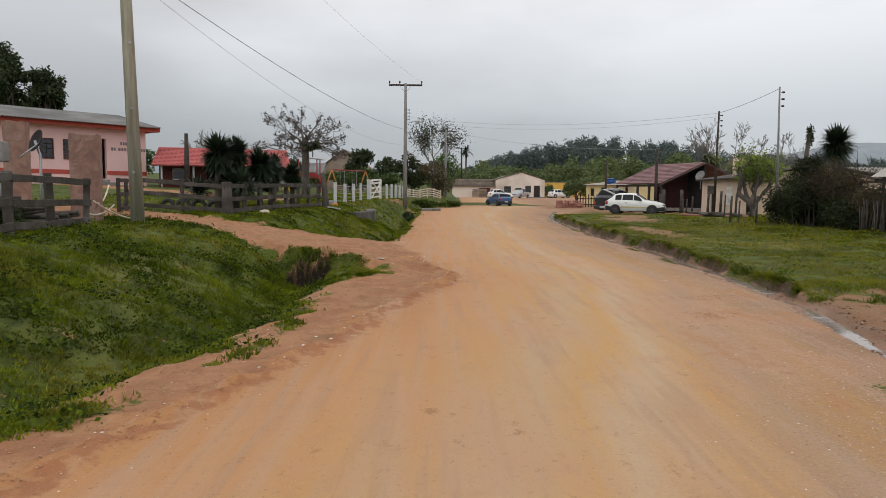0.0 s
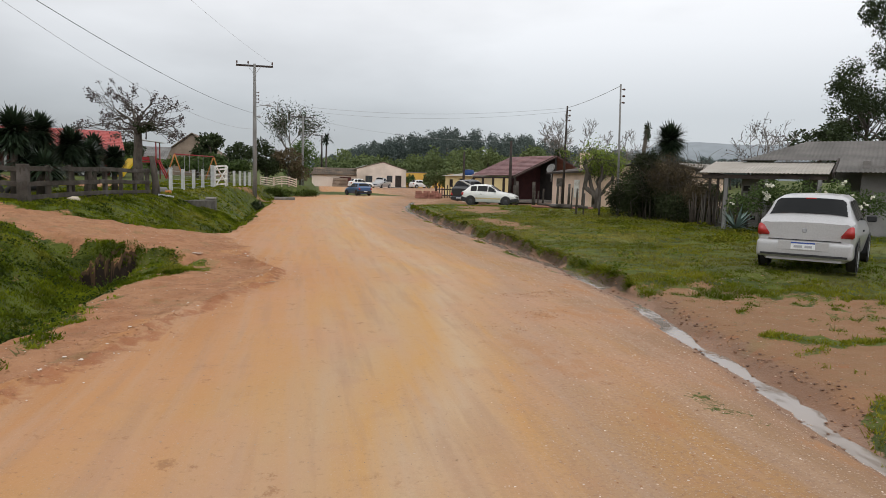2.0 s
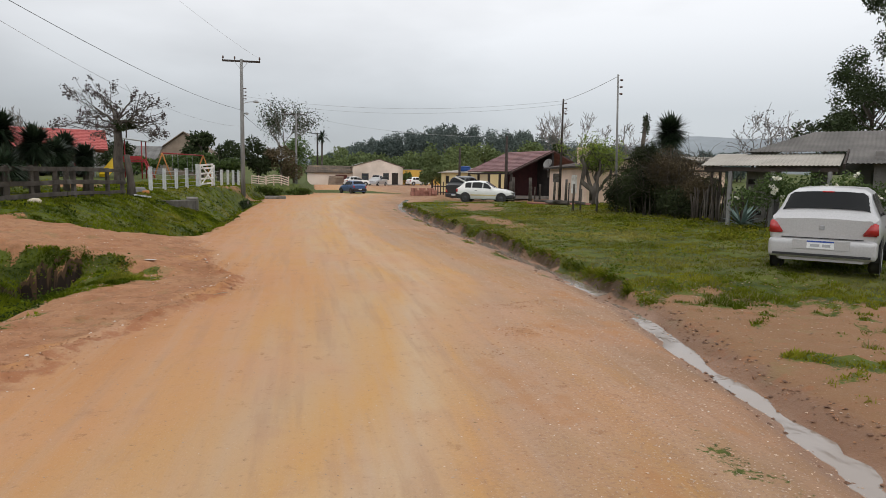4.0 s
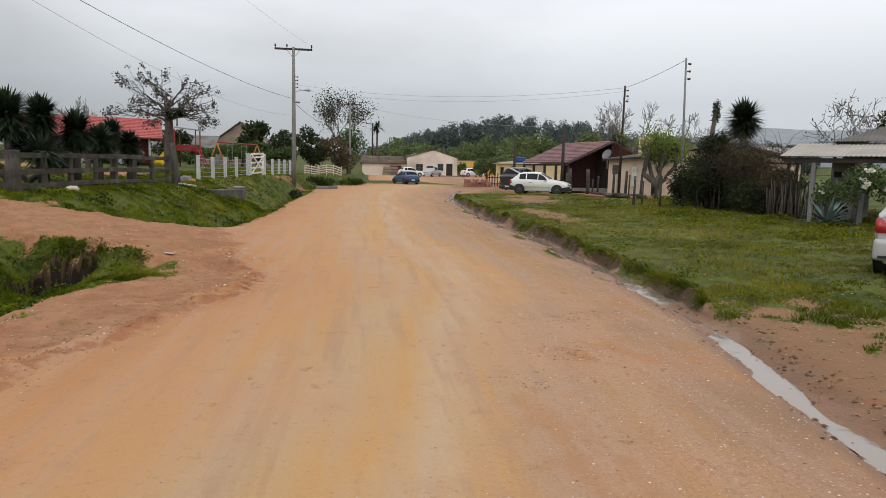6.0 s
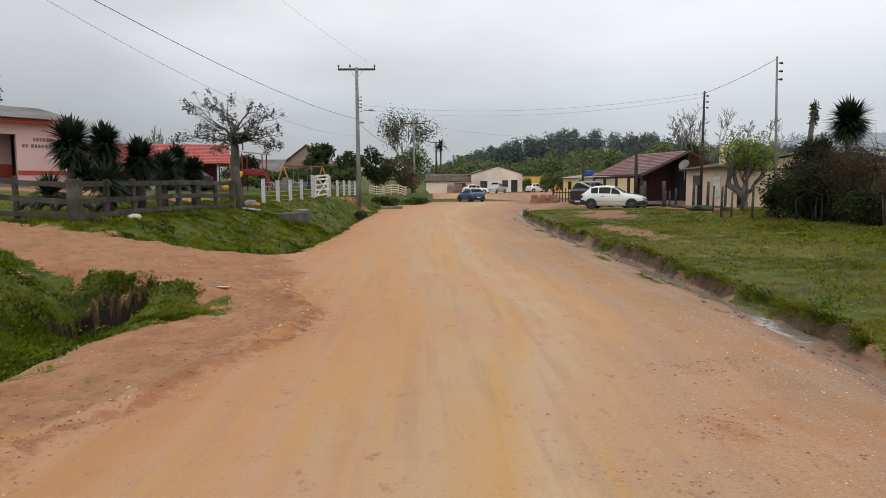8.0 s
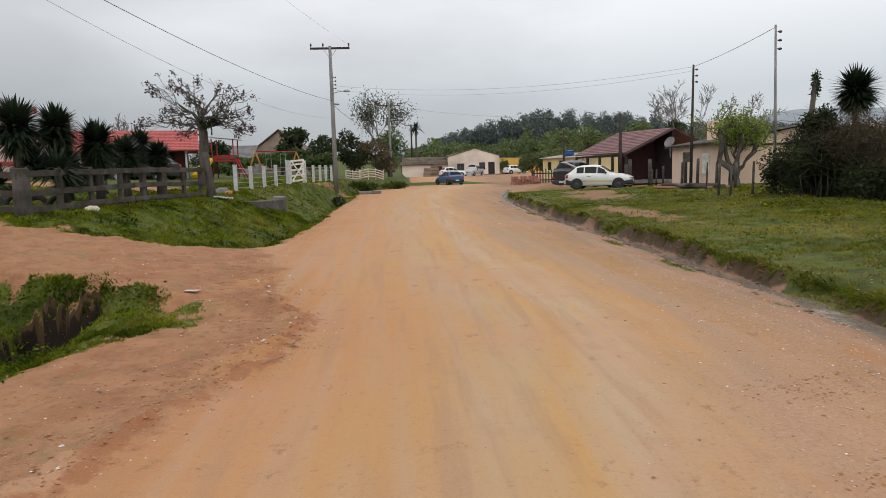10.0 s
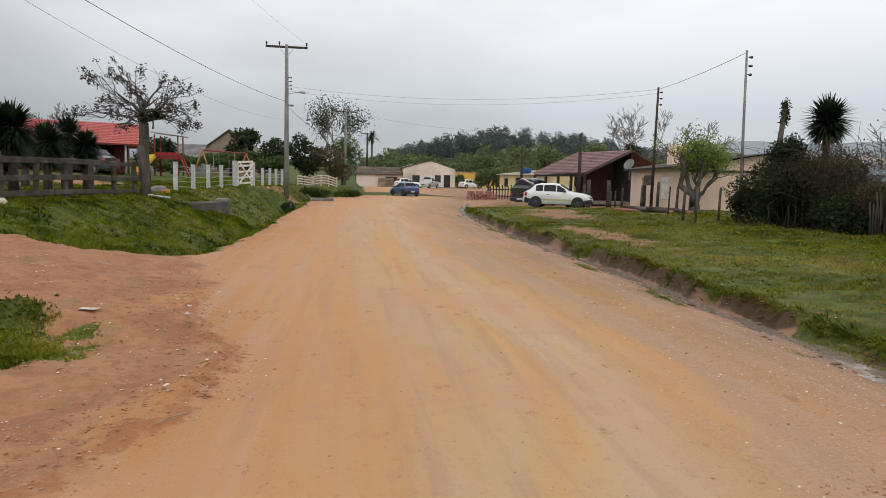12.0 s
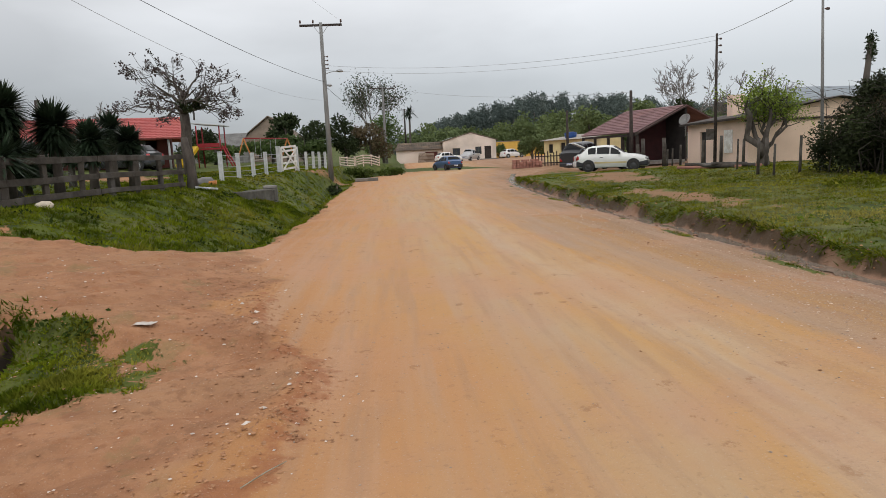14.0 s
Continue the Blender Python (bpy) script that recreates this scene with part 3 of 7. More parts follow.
# cut: mask for the shade painted under the lawn edge and in the pit
for key, val in (("grass", m_grass(GX, GY)), ("red", m_red(GX, GY)), ("wet", np.exp(-((GX - x_gut(GY)) / 0.55) ** 2) * S(60, 46, GY)), ("lane", (GX - x_left(GY)) / (x_gut(GY) - x_left(GY))),
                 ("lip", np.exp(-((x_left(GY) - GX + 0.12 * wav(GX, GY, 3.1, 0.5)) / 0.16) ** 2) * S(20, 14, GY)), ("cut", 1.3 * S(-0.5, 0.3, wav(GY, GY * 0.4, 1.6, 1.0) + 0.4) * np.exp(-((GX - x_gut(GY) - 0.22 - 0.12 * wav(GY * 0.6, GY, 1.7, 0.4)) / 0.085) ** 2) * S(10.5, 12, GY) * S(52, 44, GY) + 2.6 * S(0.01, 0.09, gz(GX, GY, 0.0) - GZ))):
    gme.attributes.new(key, "FLOAT", "POINT").data.foreach_set("value", val.astype(np.float32).ravel())


def ground_material():
    m = bpy.data.materials.new("dirt_road_and_grass")
    m.use_nodes = True
    n, l = m.node_tree.nodes, m.node_tree.links
    b = n["Principled BSDF"]
    b.inputs["Specular IOR Level"].default_value = 0.25

    def node(kind, **kw):
        o = n.new(kind)
        for k, v in kw.items():
            o.inputs[k].default_value = v
        return o

    geo = n.new("ShaderNodeNewGeometry")

    def noise_at(scale, detail, stretch=(1, 1, 1), rough=0.6):
        mp = n.new("ShaderNodeMapping")
        mp.inputs["Scale"].default_value = stretch
        l.new(geo.outputs["Position"], mp.inputs[0])
        t = node("ShaderNodeTexNoise", Scale=scale, Detail=detail, Roughness=rough)
        l.new(mp.outputs[0], t.inputs["Vector"])
        return t.outputs[0]

    def ramp(v, a, z):
        r = n.new("ShaderNodeMapRange")
        r.interpolation_type = "SMOOTHSTEP"
        r.inputs[1].default_value, r.inputs[2].default_value = a, z
        l.new(v, r.inputs[0])
        return r.outputs[0]

    def mix(f, a, z, blend="MIX"):
        x = n.new("ShaderNodeMix")
        x.data_type, x.blend_type = "RGBA", blend
        if isinstance(f, float):
            x.inputs[0].default_value = f
        else:
            l.new(f, x.inputs[0])
        for i, c in ((6, a), (7, z)):
            if isinstance(c, tuple):
                x.inputs[i].default_value = (*c, 1)
            else:
                l.new(c, x.inputs[i])
        return x.outputs[2]

    def att(name):
        a = n.new("ShaderNodeAttribute")
        a.attribute_name = name
        return a.outputs["Fac"]

    def math2(op, a, c):
        x = n.new("ShaderNodeMath")
        x.operation = op
        for i, v in ((0, a), (1, c)):
            if isinstance(v, float):
                x.inputs[i].default_value = v
            else:
                l.new(v, x.inputs[i])
        return x.outputs[0]

    streak = noise_at(1.15, 5.0, (1.0, 0.07, 1.0))
    streak2 = noise_at(3.3, 4.0, (1.0, 0.05, 1.0))
    big, mid_, fine, grit = noise_at(0.35, 4.0), noise_at(2.2, 6.0), noise_at(22.0, 5.0), noise_at(75.0, 3.0)
    # graded road: ochre and pinkish tan streaks, greyish worn tracks
    lane = math2("ADD", att("lane"), math2("MULTIPLY", math2("SUBTRACT", streak, 0.5), 0.34))
    lane = math2("ADD", lane, math2("MULTIPLY", math2("SUBTRACT", streak2, 0.5), 0.10))
    cr = n.new("ShaderNodeValToRGB")
    stops = ((0.0, (0.42, 0.215, 0.105)), (0.13, (0.48, 0.265, 0.145)), (0.27, (0.49, 0.29, 0.15)), (0.38, (0.475, 0.335, 0.235)), (0.45, (0.51, 0.31, 0.15)), (0.52, (0.50, 0.37, 0.28)),
             (0.61, (0.49, 0.29, 0.14)), (0.69, (0.38, 0.26, 0.195)), (0.78, (0.40, 0.235, 0.115)), (0.88, (0.295, 0.195, 0.14)), (1.0, (0.28, 0.165, 0.105)))
    while len(cr.color_ramp.elements) < len(stops):
        cr.color_ramp.elements.new(0.5)
    for e_, (p_, c_) in zip(cr.color_ramp.elements, stops):
        e_.position, e_.color = p_, (c_[0] * 0.95, c_[1] * 0.89, c_[2] * 0.72, 1)
    l.new(lane, cr.inputs[0])
    road = mix(math2("MULTIPLY", ramp(streak2, 0.42, 0.66), 0.4), cr.outputs[0], (0.42, 0.29, 0.205))
    road = mix(math2("MULTIPLY", ramp(noise_at(5.5, 4.0, (1.0, 0.06, 1.0)), 0.50, 0.66), 0.35), road, (0.33, 0.20, 0.125))
    road = mix(math2("MULTIPLY", ramp(big, 0.42, 0.66), 0.5), road, (0.46, 0.25, 0.15))
    road = mix(math2("MULTIPLY", ramp(mid_, 0.54, 0.78), 0.4), road, (0.35, 0.20, 0.13))
    sx = n.new("ShaderNodeSeparateXYZ")
    l.new(geo.outputs["Position"], sx.inputs[0])
    side = ramp(math2("ADD", att("lane"), math2("MULTIPLY", math2("SUBTRACT", streak, 0.5), 0.5)), 0.42, 0.85)
    road = mix(math2("MULTIPLY", math2("MULTIPLY", side, ramp(noise_at(34.0, 3.0), 0.50, 0.64)), 0.45), road, (0.24, 0.145, 0.10))
    road = mix(math2("MULTIPLY", math2("MULTIPLY", side, ramp(noise_at(46.0, 2.0), 0.60, 0.70)), 0.4), road, (0.56, 0.46, 0.39))
    road = mix(math2("MULTIPLY", math2("MULTIPLY", ramp(noise_at(1.1, 6.0, (1, 0.55, 1)), 0.56, 0.66), side), 0.75), road, (0.37, 0.18, 0.075))
    clump = math2("MULTIPLY", ramp(noise_at(4.5, 6.0, (1.0, 0.7, 1.0), 0.7), 0.60, 0.68), ramp(big, 0.40, 0.55))
    road = mix(math2("MULTIPLY", clump, 0.65), road, (0.27, 0.135, 0.065))
    # raw red earth
    red = mix(ramp(mid_, 0.35, 0.65), (0.37, 0.185, 0.095), (0.28, 0.13, 0.064))
    red = mix(math2("MULTIPLY", ramp(big, 0.45, 0.65), 0.6), red, (0.34, 0.19, 0.10))
    red = mix(math2("MULTIPLY", ramp(noise_at(9.0, 5.0), 0.54, 0.68), 0.5), red, (0.20, 0.095, 0.05))
    red = mix(math2("MULTIPLY", ramp(sx.outputs["X"], 4.4, 5.6), 0.85), red, (0.215, 0.122, 0.062))
    red = mix(math2("MULTIPLY", ramp(noise_at(3.4, 7.0, rough=0.7), 0.53, 0.62), 0.55), red, (0.235, 0.12, 0.062))
    red = mix(math2("MULTIPLY", ramp(noise_at(1.3, 7.0, rough=0.7), 0.56, 0.66), 0.5), red, (0.20, 0.15, 0.065))
    red = mix(math2("MULTIPLY", ramp(noise_at(2.1, 8.0, (1, 1.6, 1), 0.72), 0.57, 0.63), 0.6), red, (0.27, 0.11, 0.045))
    earth = mix(ramp(math2("ADD", att("red"), math2("MULTIPLY", math2("SUBTRACT", mid_, 0.5), 0.9)), 0.35, 0.72), road, red)
    # crumbled lip of the verge
    earth = mix(math2("MULTIPLY", ramp(math2("ADD", att("lip"), math2("MULTIPLY", math2("SUBTRACT", noise_at(6.0, 5.0), 0.5), 2.6)), 0.5, 1.05), 0.8), earth, (0.30, 0.12, 0.055))
    # grit, small stones
    earth = mix(math2("MULTIPLY", ramp(grit, 0.60, 0.72), 0.4), earth, (0.50, 0.40, 0.32))
    earth = mix(math2("MULTIPLY", ramp(fine, 0.58, 0.75), 0.4), earth, (0.22, 0.12, 0.075))
    wet = ramp(math2("ADD", att("wet"), math2("MULTIPLY", math2("SUBTRACT", mid_, 0.5), 0.7)), 0.45, 0.9)
    earth = mix(math2("MULTIPLY", wet, 0.5), earth, (0.17, 0.10, 0.07))
    # dark cut below the lawn: undercut shade put into the soil colour
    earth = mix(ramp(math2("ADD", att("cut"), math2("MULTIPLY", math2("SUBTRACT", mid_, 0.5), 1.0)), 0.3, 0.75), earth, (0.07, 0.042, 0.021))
    # pit walls coloured near-black to stand in for the shade inside
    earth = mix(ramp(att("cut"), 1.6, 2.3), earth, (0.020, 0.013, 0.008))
    # turf under the blades
    turf = mix(ramp(mid_, 0.38, 0.62), (0.034, 0.05, 0.007), (0.085, 0.105, 0.014))
    turf = mix(math2("MULTIPLY", ramp(big, 0.48, 0.66), 0.35), turf, (0.19, 0.17, 0.06))
    turf = mix(math2("MULTIPLY", ramp(fine, 0.5, 0.75), 0.45), turf, (0.03, 0.042, 0.01))
    edge = math2("ADD", att("grass"), math2("ADD", math2("MULTIPLY", math2("SUBTRACT", mid_, 0.5), 1.2), math2("MULTIPLY", math2("SUBTRACT", fine, 0.5), 1.4)))
    edge = math2("SUBTRACT", edge, math2("MULTIPLY", att("cut"), 0.5))
    col = mix(ramp(edge, 0.38, 0.62), earth, turf)
    l.new(col, b.inputs["Base Color"])
    rr = n.new("ShaderNodeMapRange")
    rr.inputs[3].default_value, rr.inputs[4].default_value = 0.9, 0.62
    l.new(wet, rr.inputs[0])
    l.new(rr.outputs[0], b.inputs["Roughness"])
    hsum = math2("ADD", math2("MULTIPLY", mid_, 0.6), math2("ADD", math2("MULTIPLY", fine, 0.35), math2("MULTIPLY", grit, 0.18)))
    hsum = math2("ADD", hsum, math2("MULTIPLY", streak2, 0.35))
    bp = node("ShaderNodeBump", Strength=0.75, Distance=0.05)
    l.new(hsum, bp.inputs["Height"])
    l.new(bp.outputs[0], b.inputs["Normal"])
    return m


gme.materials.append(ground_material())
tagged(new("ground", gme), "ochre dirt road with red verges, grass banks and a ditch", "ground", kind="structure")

# running water in the gutter
wm = bpy.data.materials.new("gutter_water")
wm.use_nodes = True
wb = wm.node_tree.nodes["Principled BSDF"]
wb.inputs["Base Color"].default_value = (0.22, 0.175, 0.14, 1)
wb.inputs["Roughness"].default_value = 0.12
wb.inputs["Specular IOR Level"].default_value = 0.9
wt = wm.node_tree.nodes.new("ShaderNodeTexNoise")
wt.inputs["Scale"].default_value = 30
wbp = wm.node_tree.nodes.new("ShaderNodeBump")
wbp.inputs["Strength"].default_value, wbp.inputs["Distance"].default_value = 0.35, 0.02
wm.node_tree.links.new(wt.outputs[0], wbp.inputs["Height"])
wm.node_tree.links.new(wbp.outputs[0], wb.inputs["Normal"])
ys = np.arange(3.0, 56.0, 0.1)
wv, wf = [], []
for i, y in enumerate(ys):
    c = float(x_gut(y))
    bed = gz(np.full(9, c), np.linspace(y - 0.9, y + 0.9, 9))
    zz = float(np.mean(bed)) + (-0.001 if y < 12 else 0.018) + 0.007 * noise.noise(Vector((y * 0.5, 2.0, 1.0)))
    mw = 0.10 * noise.noise(Vector((y * 0.9, 7.0, 2.0))) + 0.05 * noise.noise(Vector((y * 3.1, 1.0, 2.0)))
    ww = 0.19 + 0.12 * noise.noise(Vector((y * 1.3, 3.0, 9.0))) + 0.06 * noise.noise(Vector((y * 5.0, 3.0, 4.0))) + 0.12 * math.exp(-((y - 9.6) / 1.2) ** 2)
    wv += [(c + mw - ww, y, zz), (c + mw + ww * 0.9, y, zz)]
    if i:
        k = 2 * i
        wf.append((k - 2, k - 1, k + 1, k))
tagged(part("water", mesh_of("water", wv, wf, wm, True), wm), "thin muddy stream running in the roadside gutter", "water", kind="structure")


# ---- grass ----
def scatter(rng, n, x0, x1, y0, y1, thin=0.5):
    x = rng.uniform(x0, x1, n)
    y = y0 + (y1 - y0) * rng.uniform(0, 1, n) ** (1 + thin)
    g = m_grass(x, y) + 0.25 * wav(x, y, 9.0, 0.7)
    keep = g > rng.uniform(0.35, 0.85, n)
    return x[keep], y[keep]


def grass_patch(name, label, seed, spots, tall, material, wide=0.012):
    rng = np.random.default_rng(seed)
    xs, ys_ = [], []
    for n, x0, x1, y0, y1, thin in spots:
        x, y = scatter(rng, n, x0, x1, y0, y1, thin)
        xs.append(x)
        ys_.append(y)
    x, y = np.concatenate(xs), np.concatenate(ys_)
    k = 5
    x, y = np.repeat(x, k), np.repeat(y, k)
    n = len(x)
    x, y = x + rng.normal(0, 0.03, n), y + rng.normal(0, 0.03, n)
    z = gz(x, y)
    clump = np.clip(0.6 + 0.45 * wav(x + 0.7 * y, y - 0.4 * x, 1.13, 4.0) + 0.5 * wav(x - 0.5 * y, 0.8 * y + 0.6 * x, 3.7, 1.0) + 0.35 * wav(x + y, y - x, 8.3, 2.0), 0.2, 1.9)
    far = 1 + np.clip(y - 12, 0, 40) / 22
    h = tall * clump * rng.uniform(0.5, 1.3, n)
    a = rng.uniform(0, 2 * math.pi, n)
    w = wide * far * rng.uniform(0.7, 1.3, n)
    lean = rng.normal(0, 0.55, (n, 2)) * h[:, None]
    p = np.stack([x, y, z - 0.01], 1)
    side = np.stack([np.cos(a) * w, np.sin(a) * w, 0 * a], 1)
    tip = p + np.stack([lean[:, 0], lean[:, 1], h], 1)
    tagged(tri_soup(name, np.stack([p - side, p + side, tip], 1), material), label, "grass", kind="stuff")


grass_patch("grass", "short green grass on the left bank and ditch", 1, [(64000, -8.5, -1.4, 2.5, 17.5, 0.6), (11000, -14, -6, 3, 18, 0.3), (6000, -3.4, -0.9, 12, 15.2, 0.0)], 0.075, M_GRASS)
grass_patch("grass", "short green lawn beside the gutter", 2, [(34000, 5.6, 14, 5.0, 30, 0.7), (18000, 7, 22, 16, 46, 0.2), (14000, 4.5, 9.5, 4.0, 12.0, 0.0)], 0.06, M_LAWN)
grass_patch("grass", "green grass on the bank below the paling fence", 3, [(20000, -8, -1.0, 18.5, 34, 0.4), (9000, -8, 0, 30, 60, 0.2), (7000, -16, -6, 20, 40, 0.2)], 0.10, M_GRASS)
grass_patch("dry_grass", "dry straw-coloured grass among the lawn", 4, [(7000, 5.6, 15, 8.0, 34, 0.5), (2500, -8, -1.6, 3, 17, 0.5), (1500, -7, -1, 19, 32, 0.4)], 0.10, M_GRASSDRY, 0.008)


# grass hanging over the cut edge of the lawn
fg = np.random.default_rng(23)
n_f = 9000
fy = 11.3 + 34 * fg.uniform(0, 1, n_f) ** 1.4
fx = x_gut(fy) + 0.33 + 0.12 * wav(fy * 0.6, fy, 1.7, 0.4) + fg.normal(0, 0.05, n_f)
keep_f = wav(fy, 0.7 * fy, 2.1, 0.3) + fg.normal(0, 0.35, n_f) > -0.15
fx, fy = fx[keep_f], fy[keep_f]
n_f = len(fx)
fz = gz(fx, fy)
fh = fg.uniform(0.05, 0.17, n_f)
fa = fg.uniform(0, 6.28, n_f)
fw_ = 0.012 * (1 + np.clip(fy - 12, 0, 40) / 22)
fp = np.stack([fx, fy, fz], 1)
fs0 = np.stack([np.cos(fa) * fw_, np.sin(fa) * fw_, 0 * fa], 1)
ft = fp + np.stack([-fh * fg.uniform(0.2, 1.2, n_f), fg.normal(0, 0.04, n_f), fh * fg.uniform(-0.7, 0.7, n_f)], 1)
tagged(tri_soup("grass", np.stack([fp - fs0, fp + fs0, ft], 1), M_GRASS), "grass hanging over the cut edge of the lawn", "grass", kind="stuff")


# ---- loose stones ----
def stones(name, label, seed, n, x_of, y0, y1, size, material, thin=0.8):
    rng = np.random.default_rng(seed)
    y = y0 + (y1 - y0) * rng.uniform(0, 1, n) ** (1 + thin)
    x = x_of(rng, y)
    s = size * rng.uniform(0.35, 1.0, n) ** 1.6 * np.clip(0.6 + y / 25, 0.6, 2.0)
    z = gz(x, y)
    oct_v = np.array([(1, 0, 0), (0, 1, 0), (-1, 0, 0), (0, -1, 0), (0, 0, 1), (0, 0, -1)], dtype=float)
    oct_f = np.array([(0, 1, 4), (1, 2, 4), (2, 3, 4), (3, 0, 4), (1, 0, 5), (2, 1, 5), (3, 2, 5), (0, 3, 5)])
    v = oct_v[None] * rng.uniform(0.6, 1.3, (n, 6, 1)) * s[:, None, None]
    v[:, :, 2] *= 0.45
    a = rng.uniform(0, 6.28, n)
    ca, sa = np.cos(a)[:, None], np.sin(a)[:, None]
    vx = v[:, :, 0] * ca - v[:, :, 1] * sa + x[:, None]
    vy = v[:, :, 0] * sa + v[:, :, 1] * ca + y[:, None]
    vz = v[:, :, 2] + (z + s * 0.2)[:, None]
    allv = np.stack([vx, vy, vz], -1).reshape(-1, 3)
    allf = (oct_f[None] + (np.arange(n) * 6)[:, None, None]).reshape(-1, 3)
    me = mesh_of(name, allv, allf, material)
    tagged(part(name, me, material), label, "stones", kind="stuff")


stones("pebbles", "small pale pebbles strewn on the dirt road", 11, 7500, lambda r, y: r.uniform(-3, 6.5, len(y)), 2.5, 34, 0.0095, M_STONE)
stones("pebbles", "gravel along the gutter edge", 12, 1500, lambda r, y: x_gut(y) + r.normal(-0.8, 0.8, len(y)), 3, 26, 0.016, M_STONE)
stones("pebbles", "coarse gravel on the bare shoulder beside the gutter", 21, 1800, lambda r, y: x_gut(y) + r.uniform(0.25, 4.0, len(y)), 4, 12, 0.018, M_STONE, 0.2)
stones("earth_clods", "brown clods on the bare shoulder", 22, 900, lambda r, y: x_gut(y) + r.uniform(0.2, 4.0, len(y)), 4, 12, 0.02, M_CLOD, 0.2)
stones("stones", "wet stones standing in the stream", 16, 620, lambda r, y: x_gut(y) + r.normal(0.06, 0.2, len(y)), 3.5, 30, 0.036, M_WETCLOD, 0.6)
stones("earth_clods", "dark wet clods heaped along the bank of the stream", 34, 260, lambda r, y: x_gut(y) + 0.26 + np.abs(r.normal(0, 0.11, len(y))), 3.5, 14, 0.026, M_WETCLOD, 0.2)
stones("earth_clods", "crumbled red earth clods along the verge", 13, 2600, lambda r, y: x_left(y) - np.abs(r.normal(0, 0.55, len(y))), 3, 18, 0.017, M_CLOD, 0.3)
stones("earth_clods", "brown crumbs of earth strewn over the verge", 17, 5200, lambda r, y: x_left(y) - r.uniform(-0.2, 2.6, len(y)), 3, 20, 0.015, M_CLOD, 0.3)
stones("pebbles", "whitish pebbles on the brown verge", 18, 700, lambda r, y: x_left(y) - r.uniform(-0.4, 2.6, len(y)), 3, 20, 0.014, M_STONEPALE, 0.3)
stones("earth_clods", "damp ochre clods on the road beside the gutter", 20, 320, lambda r, y: x_gut(y) - np.abs(r.normal(1.4, 0.9, len(y))), 4, 22, 0.016, M_CLOD, 0.4)
stones("earth_clods", "red clods and stones below the grass bank", 14, 1300, lambda r, y: x_gut(y) + np.abs(r.normal(0.25, 0.18, len(y))), 4, 44, 0.02, M_CLOD, 0.3)
stones("earth_clods", "crumbled reddish rubble along the broken road edge", 31, 2600, lambda r, y: x_left(y) - r.normal(0.12, 0.22, len(y)), 3, 17, 0.015, M_CLOD, 0.3)
stones("pebbles", "pinkish gravel spread over the wheel track beside the gutter", 32, 4200, lambda r, y: x_gut(y) - np.abs(r.normal(0.9, 0.9, len(y))), 2.5, 16, 0.0125, M_STONE, 0.5)
stones("pebbles", "whitish chips among the gravel beside the gutter", 33, 300, lambda r, y: x_gut(y) - np.abs(r.normal(0.9, 0.9, len(y))), 2.5, 16, 0.013, M_STONEPALE, 0.5)
for k_m, (mx_, my_, mn_) in enumerate(((3.9, 10.6, 130), (4.5, 10.7, 80), (3.75, 9.15, 150), (3.2, 8.4, 70), (0.1, 15.3, 120), (0.2, 12.6, 160))):
    stones("earth_clods", "flattened patch of crumbled ochre mud on the road", 40 + k_m, mn_, lambda r, y, a=mx_, n_=mn_: a + r.normal(0, 0.22, len(y)), my_ - 0.25, my_ + 0.25, 0.015, M_CLOD, 0.0)
stones("stones", "larger broken stones at the crumbled road edge", 15, 34, lambda r, y: x_left(y) - np.abs(r.normal(0, 0.25, len(y))), 4, 16, 0.034, M_STONEPALE, 0.2)


# broad-leaved weeds on the bank and in the ditch
wr_ = np.random.default_rng(19)


def weeds(name, label, n, x0, x1, y0, y1, per, size, material):
    x, y = scatter(wr_, n, x0, x1, y0, y1, 0.4)
    keep = (wav(x, y, 1.4, 3.0) + 0.6 * wav(x, y, 3.9, 5.0) > 0.1) & (np.hypot((x + 2.88) / 0.75, (y - 14.2) / 1.0) > 1)
    x, y = x[keep], y[keep]
    c = np.stack([x, y, gz(x, y) + 0.03], 1)
    c = np.repeat(c, per, 0) + wr_.normal(0, 1, (len(c) * per, 3)) * np.array((0.11, 0.11, 0.045))
    c[:, 2] = np.maximum(c[:, 2], gz(c[:, 0], c[:, 1]) + 0.005)
    tagged(tri_soup(name, leaf_quads(c, size, wr_, 0.4, 0.6), material, None, 4), label, "weeds", kind="stuff")


# dark leaf colour also stands in for shaded hollows between the tufts
weeds("weeds", "dark broad-leaved weeds on the left bank", 2600, -9, -1.8, 2.5, 17.2, 26, 0.05, M_WEEDDARK)
weeds("weeds", "mid green weeds on the left bank", 1800, -9, -1.8, 2.5, 17.2, 30, 0.045, M_WEED)
weeds("weeds", "dark weeds on the bank below the board fence", 420, -7, -1, 19, 40, 20, 0.07, M_WEEDDARK)
weeds("weeds", "bright green weeds at the foot of the thicket", 1500, 11, 17, 17, 36, 16, 0.08, M_LAWN)
weeds("weeds", "low green weeds in the lawn", 350, 6.4, 14, 11, 34, 20, 0.05, M_WEED)


# ---- sod hanging over the rim of the drain pit ----
hr = np.random.default_rng(8)
n_h = 800
bx = hr.uniform(-3.42, -2.34, n_h)
by = 14.78 + np.abs(hr.normal(0, 0.2, n_h))
side_rim = np.arange(n_h) % 3 == 0
bx = np.where(side_rim, np.where(hr.uniform(0, 1, n_h) < 0.75, -3.28 - np.abs(hr.normal(0, 0.12, n_h)), -2.46 + np.abs(hr.normal(0, 0.1, n_h))), bx)
by = np.where(side_rim, hr.uniform(13.3, 14.9, n_h), by)
bz = gz(bx, by)
